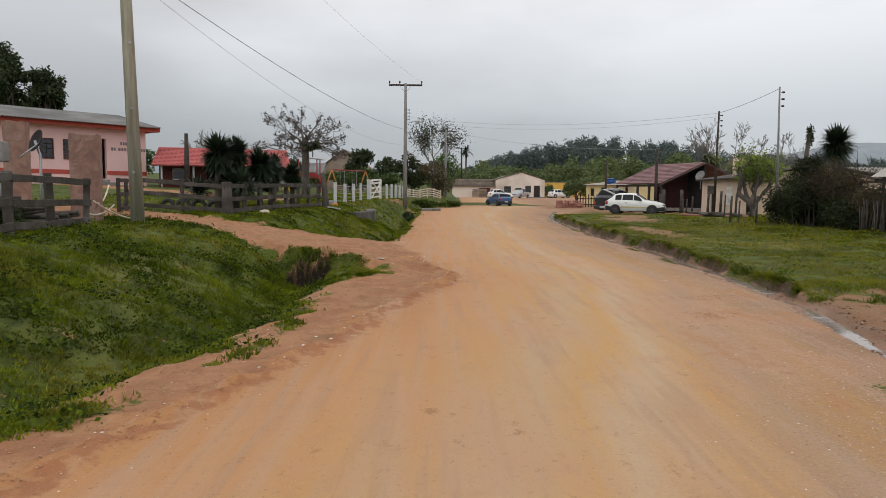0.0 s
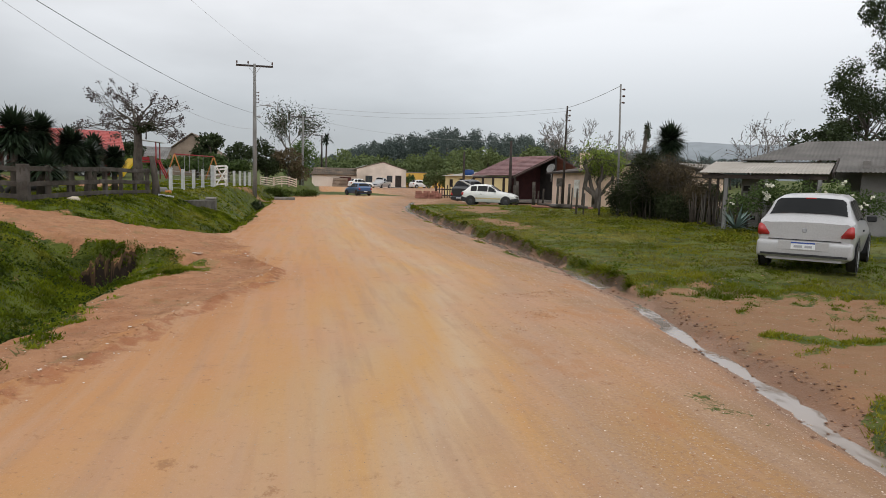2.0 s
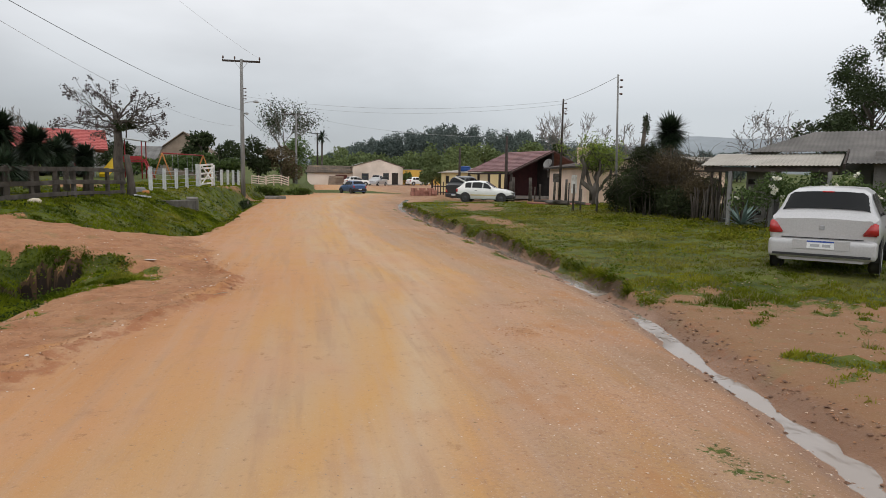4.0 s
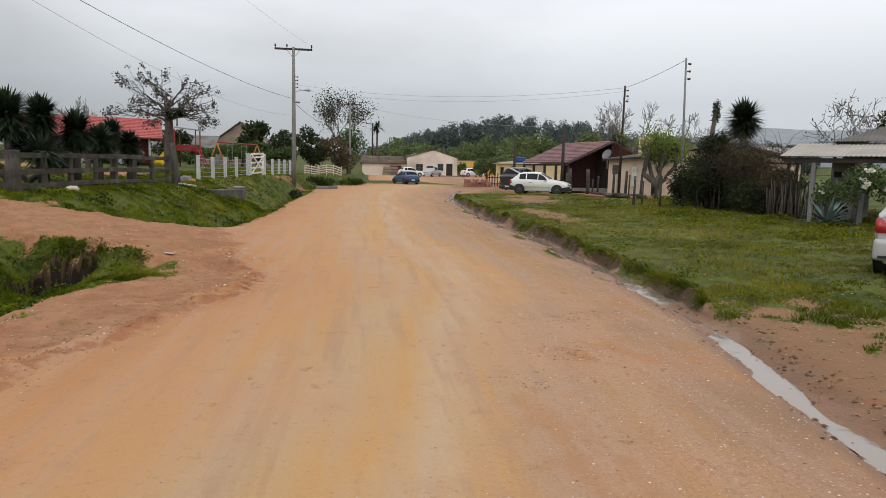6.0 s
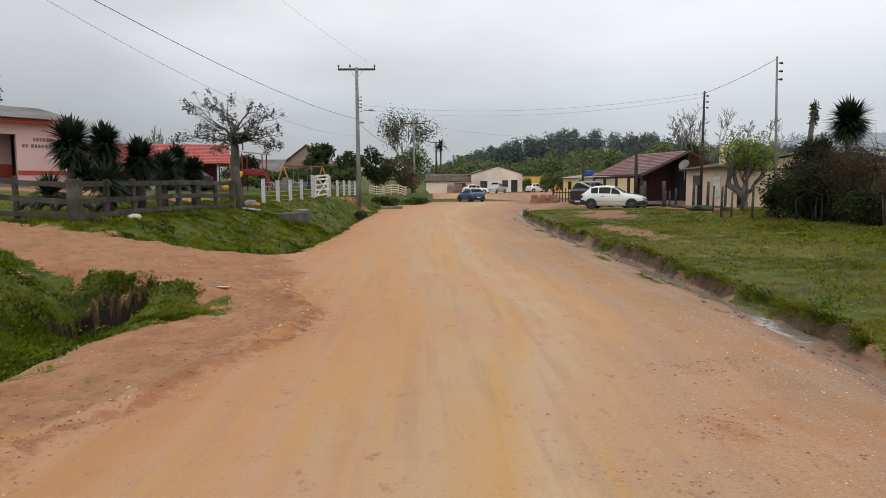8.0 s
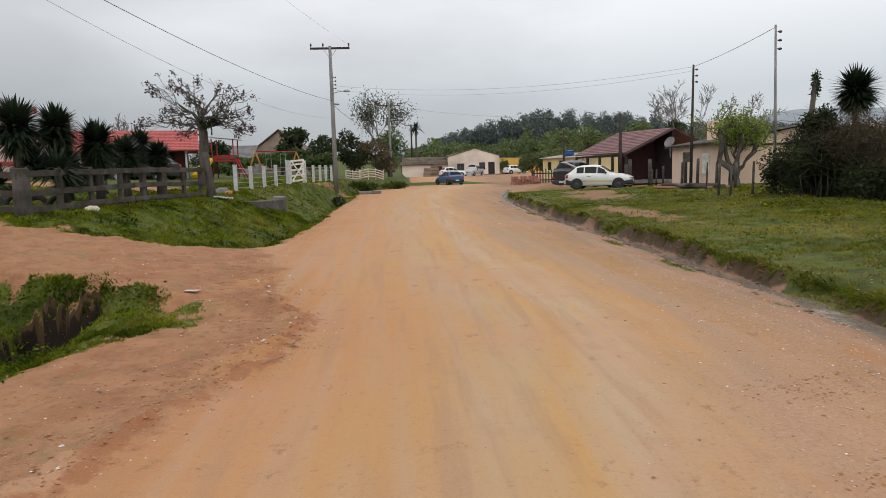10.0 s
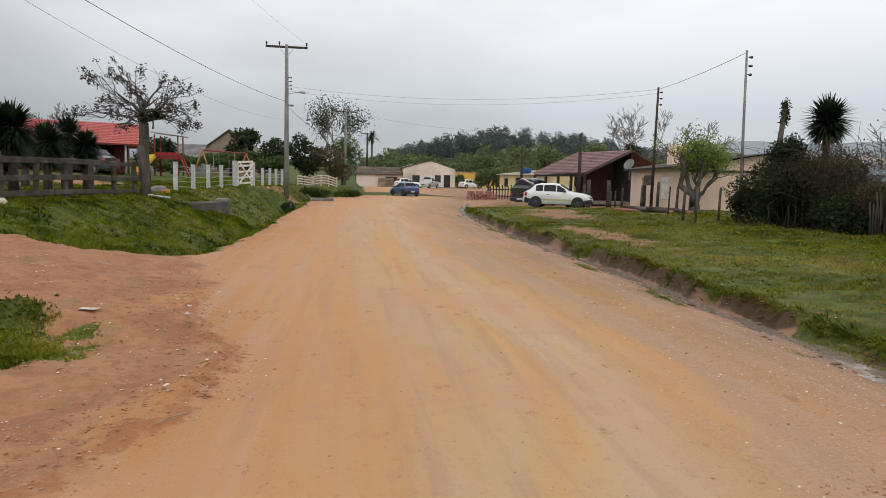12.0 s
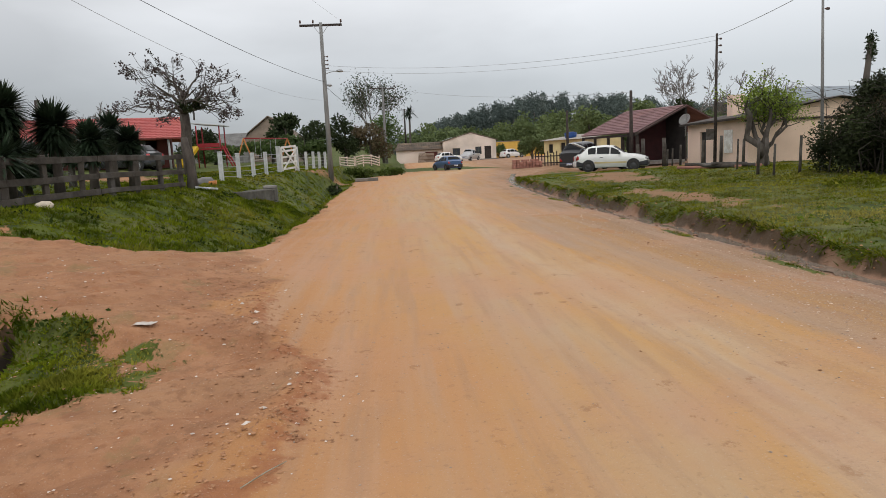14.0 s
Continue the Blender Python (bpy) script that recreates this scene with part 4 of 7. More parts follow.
keep_h = bz > gz(bx, by, 0.0) - 0.05
bx, by, bz = bx[keep_h], by[keep_h], bz[keep_h]
n_h = len(bx)
bh_ = hr.uniform(0.03, 0.09, n_h)
ang = hr.uniform(0, 6.28, n_h)
p0 = np.stack([bx, by, bz], 1)
sd0 = np.stack([np.cos(ang) * 0.011, np.sin(ang) * 0.011, 0 * ang], 1)
tp = p0 + np.stack([hr.normal(0, 0.04, n_h), hr.normal(-0.03, 0.05, n_h), bh_ * hr.uniform(-0.6, 1.0, n_h)], 1)
tagged(tri_soup("grass", np.stack([p0 - sd0, p0 + sd0, tp], 1), M_GRASS), "ragged sod hanging over the rim of the drain pit", "grass", kind="stuff")

# ---- litter on the verge ----
def scrap(name, label, x, y, size, seed, material):
    r_ = random.Random(seed)
    bm = bmesh.new()
    bmesh.ops.create_grid(bm, x_segments=6, y_segments=4, size=size)
    for v in bm.verts:
        v.co.y *= 0.6
        v.co.x += 0.2 * size * noise.noise(v.co * 20 + Vector((seed, 0, 0)))
        v.co.z = 0.012 + 0.22 * size * abs(noise.noise(v.co * 22))
    ob = part(name, bm, material, None, "", pose(x, y, Z(x, y) + 0.012, 0, 0, r_.uniform(0, 180)))
    mod = ob.modifiers.new("thickness", "SOLIDIFY")
    mod.thickness = 0.003
    tagged(ob, label, "litter")


scrap("paper_scrap", "crumpled white paper lying on the verge", -1.33, 14.75, 0.09, 2, M_STONEPALE)
stick = tube("twig", [(0.10, 11.87, Z(0.10, 11.87) + 0.012), (0.2, 12.02, Z(0.2, 12.02) + 0.022), (0.27, 12.15, Z(0.27, 12.15) + 0.012)], [0.003, 0.0035, 0.002], M_POLE, None, 6)
tagged(stick, "dry pale twig on the crumbled verge", "twig")


# ---- plants ----
def grow(rng, base, direction, length, radius, levels, spread, kids, wood, tips, bend=0.25, up=0.1, sides=6, shrink=0.62, seg=4):
    """A tapered limb with its branches: tubes into wood, ends into tips."""
    p, d = Vector(base), Vector(direction).normalized()
    pts, rad = [p.copy()], [radius]
    for i in range(seg):
        d = (d + Vector(rng.normal(0, bend, 3)) * 0.5 + Vector((0, 0, up))).normalized()
        p = p + d * length / seg
        pts.append(p.copy())
        rad.append(radius * (1 - 0.5 * (i + 1) / seg))
    wood.append((pts, rad, max(3, sides)))
    if levels == 0:
        tips.append((p, d))
        return
    for k in range(kids):
        t = 0.45 + 0.55 * (k + 1) / kids
        i = min(int(t * seg), seg)
        q = pts[i]
        a = Vector(rng.normal(0, 1, 3))
        s = (d + (a - d * a.dot(d)).normalized() * spread * rng.uniform(0.6, 1.3)).normalized()
        grow(rng, q, s, length * shrink * rng.uniform(0.75, 1.2), rad[i] * 0.68, levels - 1, spread, kids, wood, tips, bend, up, sides - 1, shrink, seg)


def wood_part(name, wood, material, parent):
    vs, fs = [], []
    for pts, rad, sides in wood:
        v, f = tube_arrays(pts, rad, sides, len(vs))
        vs += v
        fs += f
    return part(name, mesh_of(name, vs, fs, material, True), material, parent)


def leaves_at(tips, rng, per, spread, size, aspect=0.5, flat=0.0, droop=0.0):
    c = np.array([tuple(p) for p, _ in tips])
    c = np.repeat(c, per, 0) + rng.normal(0, spread, (len(c) * per, 3))
    return leaf_quads(c, size, rng, flat, aspect, droop)


def tree(name, label, x, y, seed, trunk, height, radius, levels, spread, kids, bark, leaf=None, per=0, leaf_size=0.1, leaf_spread=0.2, aspect=0.5, up=0.1, bend=0.25, shrink=0.66, category="tree", droop=0.0, lean=(0, 0), z=None, forks=3, thin=0.0):
    rng = np.random.default_rng(seed)
    z = Z(x, y) if z is None else z
    root = thing(name, label, category, pose(x, y, z - 0.05))
    wood, tips = [], []
    top = Vector((lean[0], lean[1], trunk))
    pts = [Vector((0, 0, 0)).lerp(top, t) + Vector((*rng.normal(0, 0.03 * trunk * t * (1 - t) * 4, 2), 0)) for t in (0, 0.08, 0.3, 0.6, 1)]
    wood.append((pts, [radius * 1.35, radius * 1.05, radius, radius * 0.9, radius * 0.8], 9))
    for k in range(forks):
        a = 2 * math.pi * (k + rng.uniform(-0.2, 0.2)) / forks
        d = Vector((math.cos(a) * spread, math.sin(a) * spread, 1.0))
        grow(rng, pts[-1] - Vector((0, 0, 0.1 * trunk * (k % 2))), d, (height - trunk) * 0.45, radius * 0.55, levels, spread, kids, wood, tips, bend, up, 6, shrink)
    wood = [(p, [max(q, thin) for q in r], n_) for p, r, n_ in wood]
    wood_part("trunk", wood, bark, root)
    if leaf:
        tri_soup("crown", leaves_at(tips, rng, per, leaf_spread, leaf_size, aspect, 0.0, droop), leaf, root, 4)
    return root


def leafy(name, label, x, y, seed, height, crown, material, n=2200, size=0.16, bark=None, trunk_r=0.12, category="tree", lumps=9, base=None, z=None, aspect=0.55):
    """A trunk with limbs and a crown of many lumps of leaves. crown: half width, depth, height of the crown."""
    rng = np.random.default_rng(seed)
    z = Z(x, y) if z is None else z
    root = thing(name, label, category, pose(x, y, z - 0.04))
    mid = height - crown[2] if base is None else base
    wood = [([(0, 0, 0), (0.02, 0, mid * 0.5), (0, 0.03, mid), (0.05, 0, height * 0.85)], [trunk_r * 1.3, trunk_r, trunk_r * 0.8, trunk_r * 0.2], 8)]
    cl = []
    for k in range(lumps):
        a, e, r = rng.uniform(0, 6.28), rng.uniform(-0.75, 0.95), rng.uniform(0.35, 0.8)
        c = Vector((math.cos(a) * crown[0] * r * math.sqrt(1 - e * e * 0.7), math.sin(a) * crown[1] * r * math.sqrt(1 - e * e * 0.7), mid + e * crown[2] * 0.72))
        wood.append(([(0, 0, max(0.1, c.z - crown[2] * 0.6)), c * 0.5 + Vector((0, 0, c.z * 0.42)), c], [trunk_r * 0.45, trunk_r * 0.28, trunk_r * 0.1], 5))
        s = rng.uniform(0.32, 0.52)
        cl.append(blob(rng, n // lumps, c, (crown[0] * s, crown[1] * s, crown[2] * s * 0.9), 0.3))
    wood_part("trunk", wood, bark or M_BARK, root)
    tri_soup("crown", leaf_quads(np.concatenate(cl), size, rng, 0.2, aspect), material, root, 4)
    return root


def limb(rng, a, b, r0, r1, sway, wood, sides=6, seg=4):
    """A crooked limb from a to b."""
    a, b = Vector(a), Vector(b)
    s = (b - a).length * sway
    pts = [a.lerp(b, i / seg) + (Vector(rng.normal(0, s, 3)) if 0 < i < seg else Vector((0, 0, 0))) for i in range(seg + 1)]
    wood.append((pts, [r0 + (r1 - r0) * i / seg for i in range(seg + 1)], sides))
    return pts


def fan_tree(name, label, x, y, seed, neck, half, rise, bark, leaf):
    """A straight trunk whose crooked branches fan out from its neck into a broad low dome, with clumps at the twig ends."""
    rng = np.random.default_rng(seed)
    root = thing(name, label, "tree", pose(x, y, Z(x, y) - 0.05))
    wood, ends = [], []
    top = Vector((0, 0, neck))
    limb(rng, (0, 0, 0), top, 0.27, 0.2, 0.015, wood, 9)
    limb(rng, top, top + Vector((-0.1, 0, 0.8)), 0.2, 0.09, 0.02, wood, 8)
    for k in range(18):
        az = 2.4 * k + rng.normal(0, 0.2)
        e = -0.08 + 1.05 * ((k + 0.5) / 18) ** 1.15
        c = math.sqrt(max(0.05, 1 - min(e, 0.98) ** 2))
        end = top + Vector((half * c * math.cos(az), half * c * math.sin(az), rise * e))
        start = top + Vector((0, 0, rng.uniform(-0.15, 0.7)))
        first = limb(rng, start, start.lerp(end, 0.55) + Vector((0, 0, 0.22 * c)), 0.058, 0.03, 0.06, wood, 6)
        for j in range(3):
            e2 = end + Vector(rng.normal(0, 0.33, 3)) * (0.5 + 0.5 * c)
            second = limb(rng, first[rng.integers(2, 5)], e2, 0.022, 0.012, 0.09, wood, 4)
            for q in range(4):
                e3 = second[-1] + Vector(rng.normal(0, 0.22, 3))
                limb(rng, second[rng.integers(1, 4)], e3, 0.011, 0.008, 0.1, wood, 3, 3)
                ends.append(e3)
    wood_part("trunk", wood, bark, root)
    c = np.array([tuple(p) for p in ends])
    c = c[rng.uniform(0, 1, len(c)) < 0.72]
    c = np.repeat(c, 14, 0) + rng.normal(0, 0.065, (len(c) * 14, 3))
    tri_soup("crown", leaf_quads(c, 0.11, rng, 0.0, 0.6), leaf, root, 4)
    return root


def gum_tree(name, label, x, y, seed, height, half, clumps, per, size, leaf, bark, low=0.25, r=0.25, taper=0.75):
    """A tall eucalyptus: long rising limbs, each ending in drooping clumps with gaps between them."""
    rng = np.random.default_rng(seed)
    root = thing(name, label, "tree", pose(x, y, Z(x, y) - 0.05))
    wood, soup = [], []
    stem = limb(rng, (0, 0, 0), (rng.normal(0, 0.4), 0, height * 0.93), r, r * 0.22, 0.012, wood, 8, 10)
    for k in range(clumps):
        t = low + (1 - low) * ((k + rng.uniform(0, 1)) / clumps)
        az = rng.uniform(0, 6.28)
        w = half * (1 - taper * max(0.0, (t - 0.45) / 0.55) ** 1.5) * rng.uniform(0.35, 1.0)
        c = Vector((math.cos(az) * w, math.sin(az) * w, height * t))
        foot = stem[max(1, min(9, int(t * 10) - 2))]
        limb(rng, foot, c, r * 0.3, r * 0.08, 0.06, wood, 5)
        for j in range(3):
            q = c + Vector(rng.normal(0, half * 0.13, 3))
            rr = half * rng.uniform(0.16, 0.27)
            soup.append(blob(rng, per // 3, q, (rr, rr, rr * 1.05), 0.1))
    wood_part("trunk", wood, bark, root)
    tri_soup("crown", leaf_quads(np.concatenate(soup), size, rng, 0.0, 0.42, 0.5), leaf, root, 4)
    return root


def pollard(label, x, y, seed):
    """Thick crooked limbs cut back to knobs, with thin leafy shoots."""
    rng = np.random.default_rng(seed)
    root = thing("pollarded_tree", label, "tree", pose(x, y, Z(x, y) - 0.05))
    wood, ends = [], []
    limb(rng, (0, 0, 0), (0.02, 0, 0.45), 0.3, 0.24, 0.02, wood, 9)
    for dx, dy, top, r in ((-0.95, -0.2, 2.6, 0.17), (-0.35, 0.4, 2.2, 0.14), (0.15, -0.3, 2.5, 0.12), (0.6, 0.1, 2.3, 0.11), (0.95, -0.1, 2.0, 0.09), (0.35, 0.5, 1.9, 0.10), (1.25, 0.2, 2.3, 0.06)):
        pts = limb(rng, (0.12 * dx, 0.1 * dy, 0.3), (dx, dy, top), r, r * 0.62, 0.05, wood, 8, 5)
        for j in range(11):
            a = pts[-1] if j < 7 else pts[-2]
            e = a + Vector((rng.normal(0.12, 0.55), rng.normal(0, 0.5), rng.uniform(0.3, 1.45)))
            sh_ = limb(rng, a, e, 0.024, 0.009, 0.06, wood, 4)
            ends += sh_[2:]
            for q in range(2):
                e2 = sh_[2] + Vector((rng.normal(0, 0.35), rng.normal(0, 0.3), rng.uniform(0.0, 0.5)))
                limb(rng, sh_[2], e2, 0.012, 0.006, 0.06, wood, 3, 2)
                ends.append(e2)
    wood_part("trunk", wood, M_BARK, root)
    c = np.array([tuple(p) for p in ends])
    c = np.repeat(c, 12, 0) + rng.normal(0, 0.12, (len(c) * 12, 3))
    tri_soup("crown", leaf_quads(c, 0.105, rng, 0.0, 0.6), M_LEAFYOUNG, root, 4)
    return root


def blades(rng, n, centre, length, width, low=-0.6, droop=0.25):
    """A rosette of sword leaves, as bent strips of two quads."""
    a = rng.uniform(0, 6.28, n)
    e = rng.uniform(low, 1.0, n)
    h = np.sqrt(np.clip(1 - e * e, 0, 1))
    d = np.stack([np.cos(a) * h, np.sin(a) * h, e], 1)
    s = np.stack([-np.sin(a), np.cos(a), 0 * a], 1) * width
    L = (length * rng.uniform(0.75, 1.15, n))[:, None]
    c = np.asarray(centre) + d * 0.06
    m = c + d * L * 0.5
    t = c + d * L - np.array([0, 0, 1]) * L * droop * h[:, None]
    q1 = np.stack([c - s * 0.6, c + s * 0.6, m + s, m - s], 1)
    q2 = np.stack([m - s, m + s, t + s * 0.06, t - s * 0.06], 1)
    return np.concatenate([q1, q2])


def yucca(x, y, head_z, r, seed, stems=1, skirt=0):
    rng = np.random.default_rng(seed)
    z0 = Z(x, y)
    root = thing("yucca", "dark green spiky yucca on a stout trunk behind the fence", "plant", pose(x, y, z0 - 0.03), "yuccas")
    h = head_z - z0
    wood, soup = [], []
    for k in range(stems):
        ox, oy = (rng.normal(0, 0.25, 2) if k else (0, 0))
        hh = h * (1 if k == 0 else rng.uniform(0.6, 0.85))
        wood.append(([(ox * 0.3, oy * 0.3, 0), (ox * 0.7, oy * 0.6, hh * 0.5), (ox, oy, hh)], [0.13, 0.10, 0.09], 8))
        soup.append(blades(rng, 480, (ox, oy, hh), r, 0.046, -0.75, 0.1))
        for j in range(2):
            soup.append(blades(rng, 200, (ox, oy, hh - 0.15 - 0.15 * j), r * (0.95 - 0.1 * j), 0.042, -0.9, 0.12))
    for k in range(skirt):
        ox, oy = rng.normal(0, 0.4, 2)
        soup.append(blades(rng, 240, (ox, oy, rng.uniform(0.4, h * 0.55)), r * 1.0, 0.036, -0.3))
    wood_part("trunk", wood, M_BARK, root)
    tri_soup("leaves", np.concatenate(soup), M_YUCCA, root, 4)
    return root


# ---- poles and cables ----
def cross_pole(x, y, top, r, label, arm=2.4, arm_turn=0.0, lean=(0, 0), lamp=True, rack=True, material=None, spools=2):
    material = material or M_POLE2
    z0 = Z(x, y)
    p = thing("utility_pole", label, "utility pole", pose(x, y, z0 - 0.1), "utility poles")
    h = top - z0 + 0.1
    tube("shaft", [(0, 0, 0), (lean[0] * 0.5, lean[1] * 0.5, h * 0.5), (lean[0], lean[1], h)], [r * 1.2, r, r * 0.72], material, p, 10)
    c, s = math.cos(arm_turn), math.sin(arm_turn)
    if arm:
        part("crossarm", beam((lean[0] - c * arm / 2, lean[1] - s * arm / 2, h - 0.14), (lean[0] + c * arm / 2, lean[1] + s * arm / 2, h - 0.14), 0.1, 0.12), M_DARKWOOD, p)
        for k in (-0.96, -0.35, 0.96)[:3 if spools > 1 else 1]:
            q = Vector((lean[0] + c * arm / 2 * k, lean[1] + s * arm / 2 * k, h - 0.08))
            tube("insulator", [q, q + Vector((0, 0, 0.07)), q + Vector((0, 0, 0.1)), q + Vector((0, 0, 0.24))], [0.02, 0.025, 0.06, 0.045], M_CERAMIC, p, 8)
        for k in (-0.35, 0.35):
            part("brace", beam((lean[0], lean[1] - 0.06, h - 0.75), (lean[0] + c * arm / 2 * k, lean[1] + s * arm / 2 * k - 0.06, h - 0.18), 0.03, 0.03, 0), M_METAL, p)
    if rack:
        for k in range(4):
            q = Vector((0.1, -0.08, h - 1.9 - 0.22 * k))
            tube("spool", [q, q + Vector((0.12, 0, 0)), q + Vector((0.15, 0, 0)), q + Vector((0.2, 0, 0))], [0.02, 0.02, 0.05, 0.05], M_CERAMIC, p, 7)
    if lamp:
        a = tube("lamp_arm", sag((0, 0, h - 2.9), (0.75, -0.2, h - 2.75), -0.05, 6), 0.02, M_METAL, p, 6)
        tube("lamp_head", [(0.7, -0.2, h - 2.75), (0.85, -0.22, h - 2.73), (1.0, -0.24, h - 2.74), (1.12, -0.25, h - 2.77)], [0.03, 0.08, 0.09, 0.03], M_METAL, p, 8)
        tube("photocell", [(0.1, 0, h - 3.5), (0.3, -0.05, h - 3.5), (0.42, -0.08, h - 3.52)], [0.03, 0.09, 0.04], M_METAL, p, 8)
    return p


def cable(label, a, b, drop, r, material, n=22):
    vs, fs = tube_arrays(sag(a, b, drop, n), [r] * (n + 1), 4)
    return tagged(part("power_cable", mesh_of("power_cable", vs, fs, material), material), label, "cable", "overhead cables")


cross_pole(-2.6, 48.7, 9.35, 0.13, "grey wooden utility pole with crossarm and street lamp")
cross_pole(0.54, 81.0, 8.95, 0.13, "slim grey utility pole with crossarm beyond the trees", 2.6, 0.15, lamp=False, rack=False)
cross_pole(3.9, 128, 9.9, 0.16, "distant dark utility pole beside the palm", 2.4, 0.2, lamp=False, rack=False, material=M_DARKWOOD)
near_pole = cross_pole(-6.55, 14.5, 9.6, 0.118, "weathered round timber utility pole beside the gate", 0, lean=(-0.22, 0), lamp=False, rack=False, material=M_POLE)
for k in range(3):
    part("bolt", box(-0.02, 0.02, -0.155, -0.13, 1.2 + k * 1.35, 1.24 + k * 1.35), M_METAL, near_pole)
for x, y, top, r, ln, lab in ((15.15, 30.1, 6.45, 0.05, (-0.16, 0), "thin galvanised service pole beside the dark bush"), (16.2, 39.6, 6.5, 0.07, (0.05, 0), "thin dark service pole with insulators by the beige house")):
    sp = cross_pole(x, y, top, r, lab, 0, lean=ln, lamp=False, rack=False, material=M_POLE2 if x < 16 else M_DARKWOOD)
    for k in range(3):
        h = top - Z(x, y) - 0.15 - 0.3 * k
        tube("insulator", [(ln[0] + 0.05, -0.05, h), (ln[0] + 0.14, -0.06, h), (ln[0] + 0.2, -0.06, h)], [0.015, 0.05, 0.04], M_CERAMIC, sp, 7)
    if x > 16:
        part("meter_box", box(-0.42, -0.1, -0.14, 0.06, 1.35, 1.85, 0.02), M_WOOD, sp, "grey metal meter box")
cross_pole(16.6, 51.7, 5.1, 0.12, "short dark timber post beside the porch roof", 0, lamp=False, rack=False, material=M_DARKWOOD)
cross_pole(16.5, 67.0, 4.9, 0.12, "dark timber post by the yellow shed", 0, lamp=False, rack=False, material=M_DARKWOOD)
cross_pole(-17.6, 46.6, 5.45, 0.17, "dark tarred post in front of the red-roofed house", 0, lamp=False, rack=False, material=M_DARKWOOD)
cable("black twisted supply cable between the timber poles", (-6.68, 14.5, 6.4), (-2.6, 48.6, 6.05), 0.52, 0.009, M_WIRE)
cable("thin grey telephone line between the timber poles", (-6.68, 14.5, 6.2), (-2.6, 48.6, 5.0), 0.95, 0.005, M_WIREGREY)
cable("thin aluminium line above the road bank", (-6.5, 14.5, 9.5), (-1.5, 48.7, 9.45), 0.4, 0.005, M_WIREGREY)
cable("black supply cable towards the back poles", (-2.6, 48.7, 5.85), (0.5, 81, 6.6), 0.9, 0.014, M_WIRE)
cable("grey service line sagging across the road", (-2.5, 48.6, 6.95), (16.25, 39.6, 6.4), 0.62, 0.007, M_WIREGREY)
cable("grey service line sagging across the road", (-2.5, 48.7, 6.7), (16.25, 39.6, 6.2), 0.68, 0.006, M_WIREGREY)
cable("grey service line between the thin poles", (16.25, 39.6, 6.4), (15.05, 30.1, 6.4), 0.08, 0.012, M_WIREGREY)
cable("grey lines from the back pole over the square", (0.54, 81, 8.9), (16.6, 51.7, 5.0), 0.6, 0.010, M_WIREGREY)


# ---- timber fences on the left ----
def rail_fence(name, label, a, b, posts, rail_z, material, height, seed, group, overhang=0.1, post_w=0.12, rail_h=0.13, rail_t=0.035, side=-1, wobble=0.03, rails_split=2):
    rng = np.random.default_rng(seed)
    a, b = Vector((*a, 0)), Vector((*b, 0))
    root = thing(name, label, "fence", pose(a.x, a.y, 0), group)
    d = b - a
    nrm = Vector((d.y, -d.x, 0)).normalized() * side
    for i in range(posts):
        p = d * i / (posts - 1) if posts > 1 else Vector((0, 0, 0))
        z = Z(a.x + p.x, a.y + p.y)
        tilt = rng.normal(0, 0.02, 2)
        part("post", beam((p.x, p.y, z - 0.15), (p.x + tilt[0], p.y + tilt[1], z + height + rng.normal(0, 0.02)), post_w * rng.uniform(0.85, 1.2), post_w, 0.012, 0.01, random), material, root)
    off = nrm * (post_w / 2 + rail_t / 2 + 0.002)
    for rz in rail_z:
        for k in range(rails_split):
            t0, t1 = k / rails_split, (k + 1) / rails_split - 0.003
            if k == 0:
                t0 -= overhang / d.length
            if k == rails_split - 1:
                t1 += overhang / d.length
            p0, p1 = d * t0 + off, d * t1 + off
            z0, z1 = Z(a.x + d.x * t0, a.y + d.y * t0) + rz, Z(a.x + d.x * t1, a.y + d.y * t1) + rz
            part("rail", beam((p0.x, p0.y, z0 + rng.normal(0, 0.012)), (p1.x, p1.y, z1 + rng.normal(0, 0.012)), rail_t, rail_h * rng.uniform(0.9, 1.1), 0.006, wobble, random), material, root)
    return root


RZ = (0.17, 0.54, 0.94)
rail_fence("board_fence", "weathered grey three-rail board fence on the bank", (-6.4, 7.55), (-7.13, 13.45), 5, RZ, M_WOOD, 1.03, 21, "board fences", side=1)
rail_fence("board_fence", "weathered dark three-rail board fence along the bank", (-6.76, 21.2), (-5.40, 29.6), 8, RZ, M_WOOD, 1.03, 22, "board fences", side=1)
rail_fence("board_fence", "weathered dark three-rail board fence facing the drive", (-9.55, 21.4), (-6.85, 21.2), 3, RZ, M_WOOD, 1.03, 23, "board fences", side=1, rails_split=1)
part("corner_post", beam((-6.76, 21.25, Z(-6.8, 21.2) - 0.1), (-6.78, 21.25, Z(-6.8, 21.2) + 1.1), 0.3, 0.26, 0.02, 0.02), M_WOOD)
tagged(bpy.data.objects["corner_post"], "stout weathered corner post of the board fence", "fence post")
st = thing("fence_post", "thick leaning trunk used as the end post of the fence", "fence post", pose(-5.15, 29.8, Z(-5.15, 29.8) - 0.1))
tube("stump", [(0, 0, 0), (0.02, 0, 0.5), (-0.05, 0.02, 1.1), (-0.12, 0.03, 1.65)], [0.19, 0.14, 0.12, 0.10], M_BARK, st, 9)

# gate to the yard
g = thing("timber_gate", "dark double-braced timber field gate, closed", "gate", pose(-8.75, 18.2, 0))
gz0 = Z(-9.1, 19.6) + 0.08
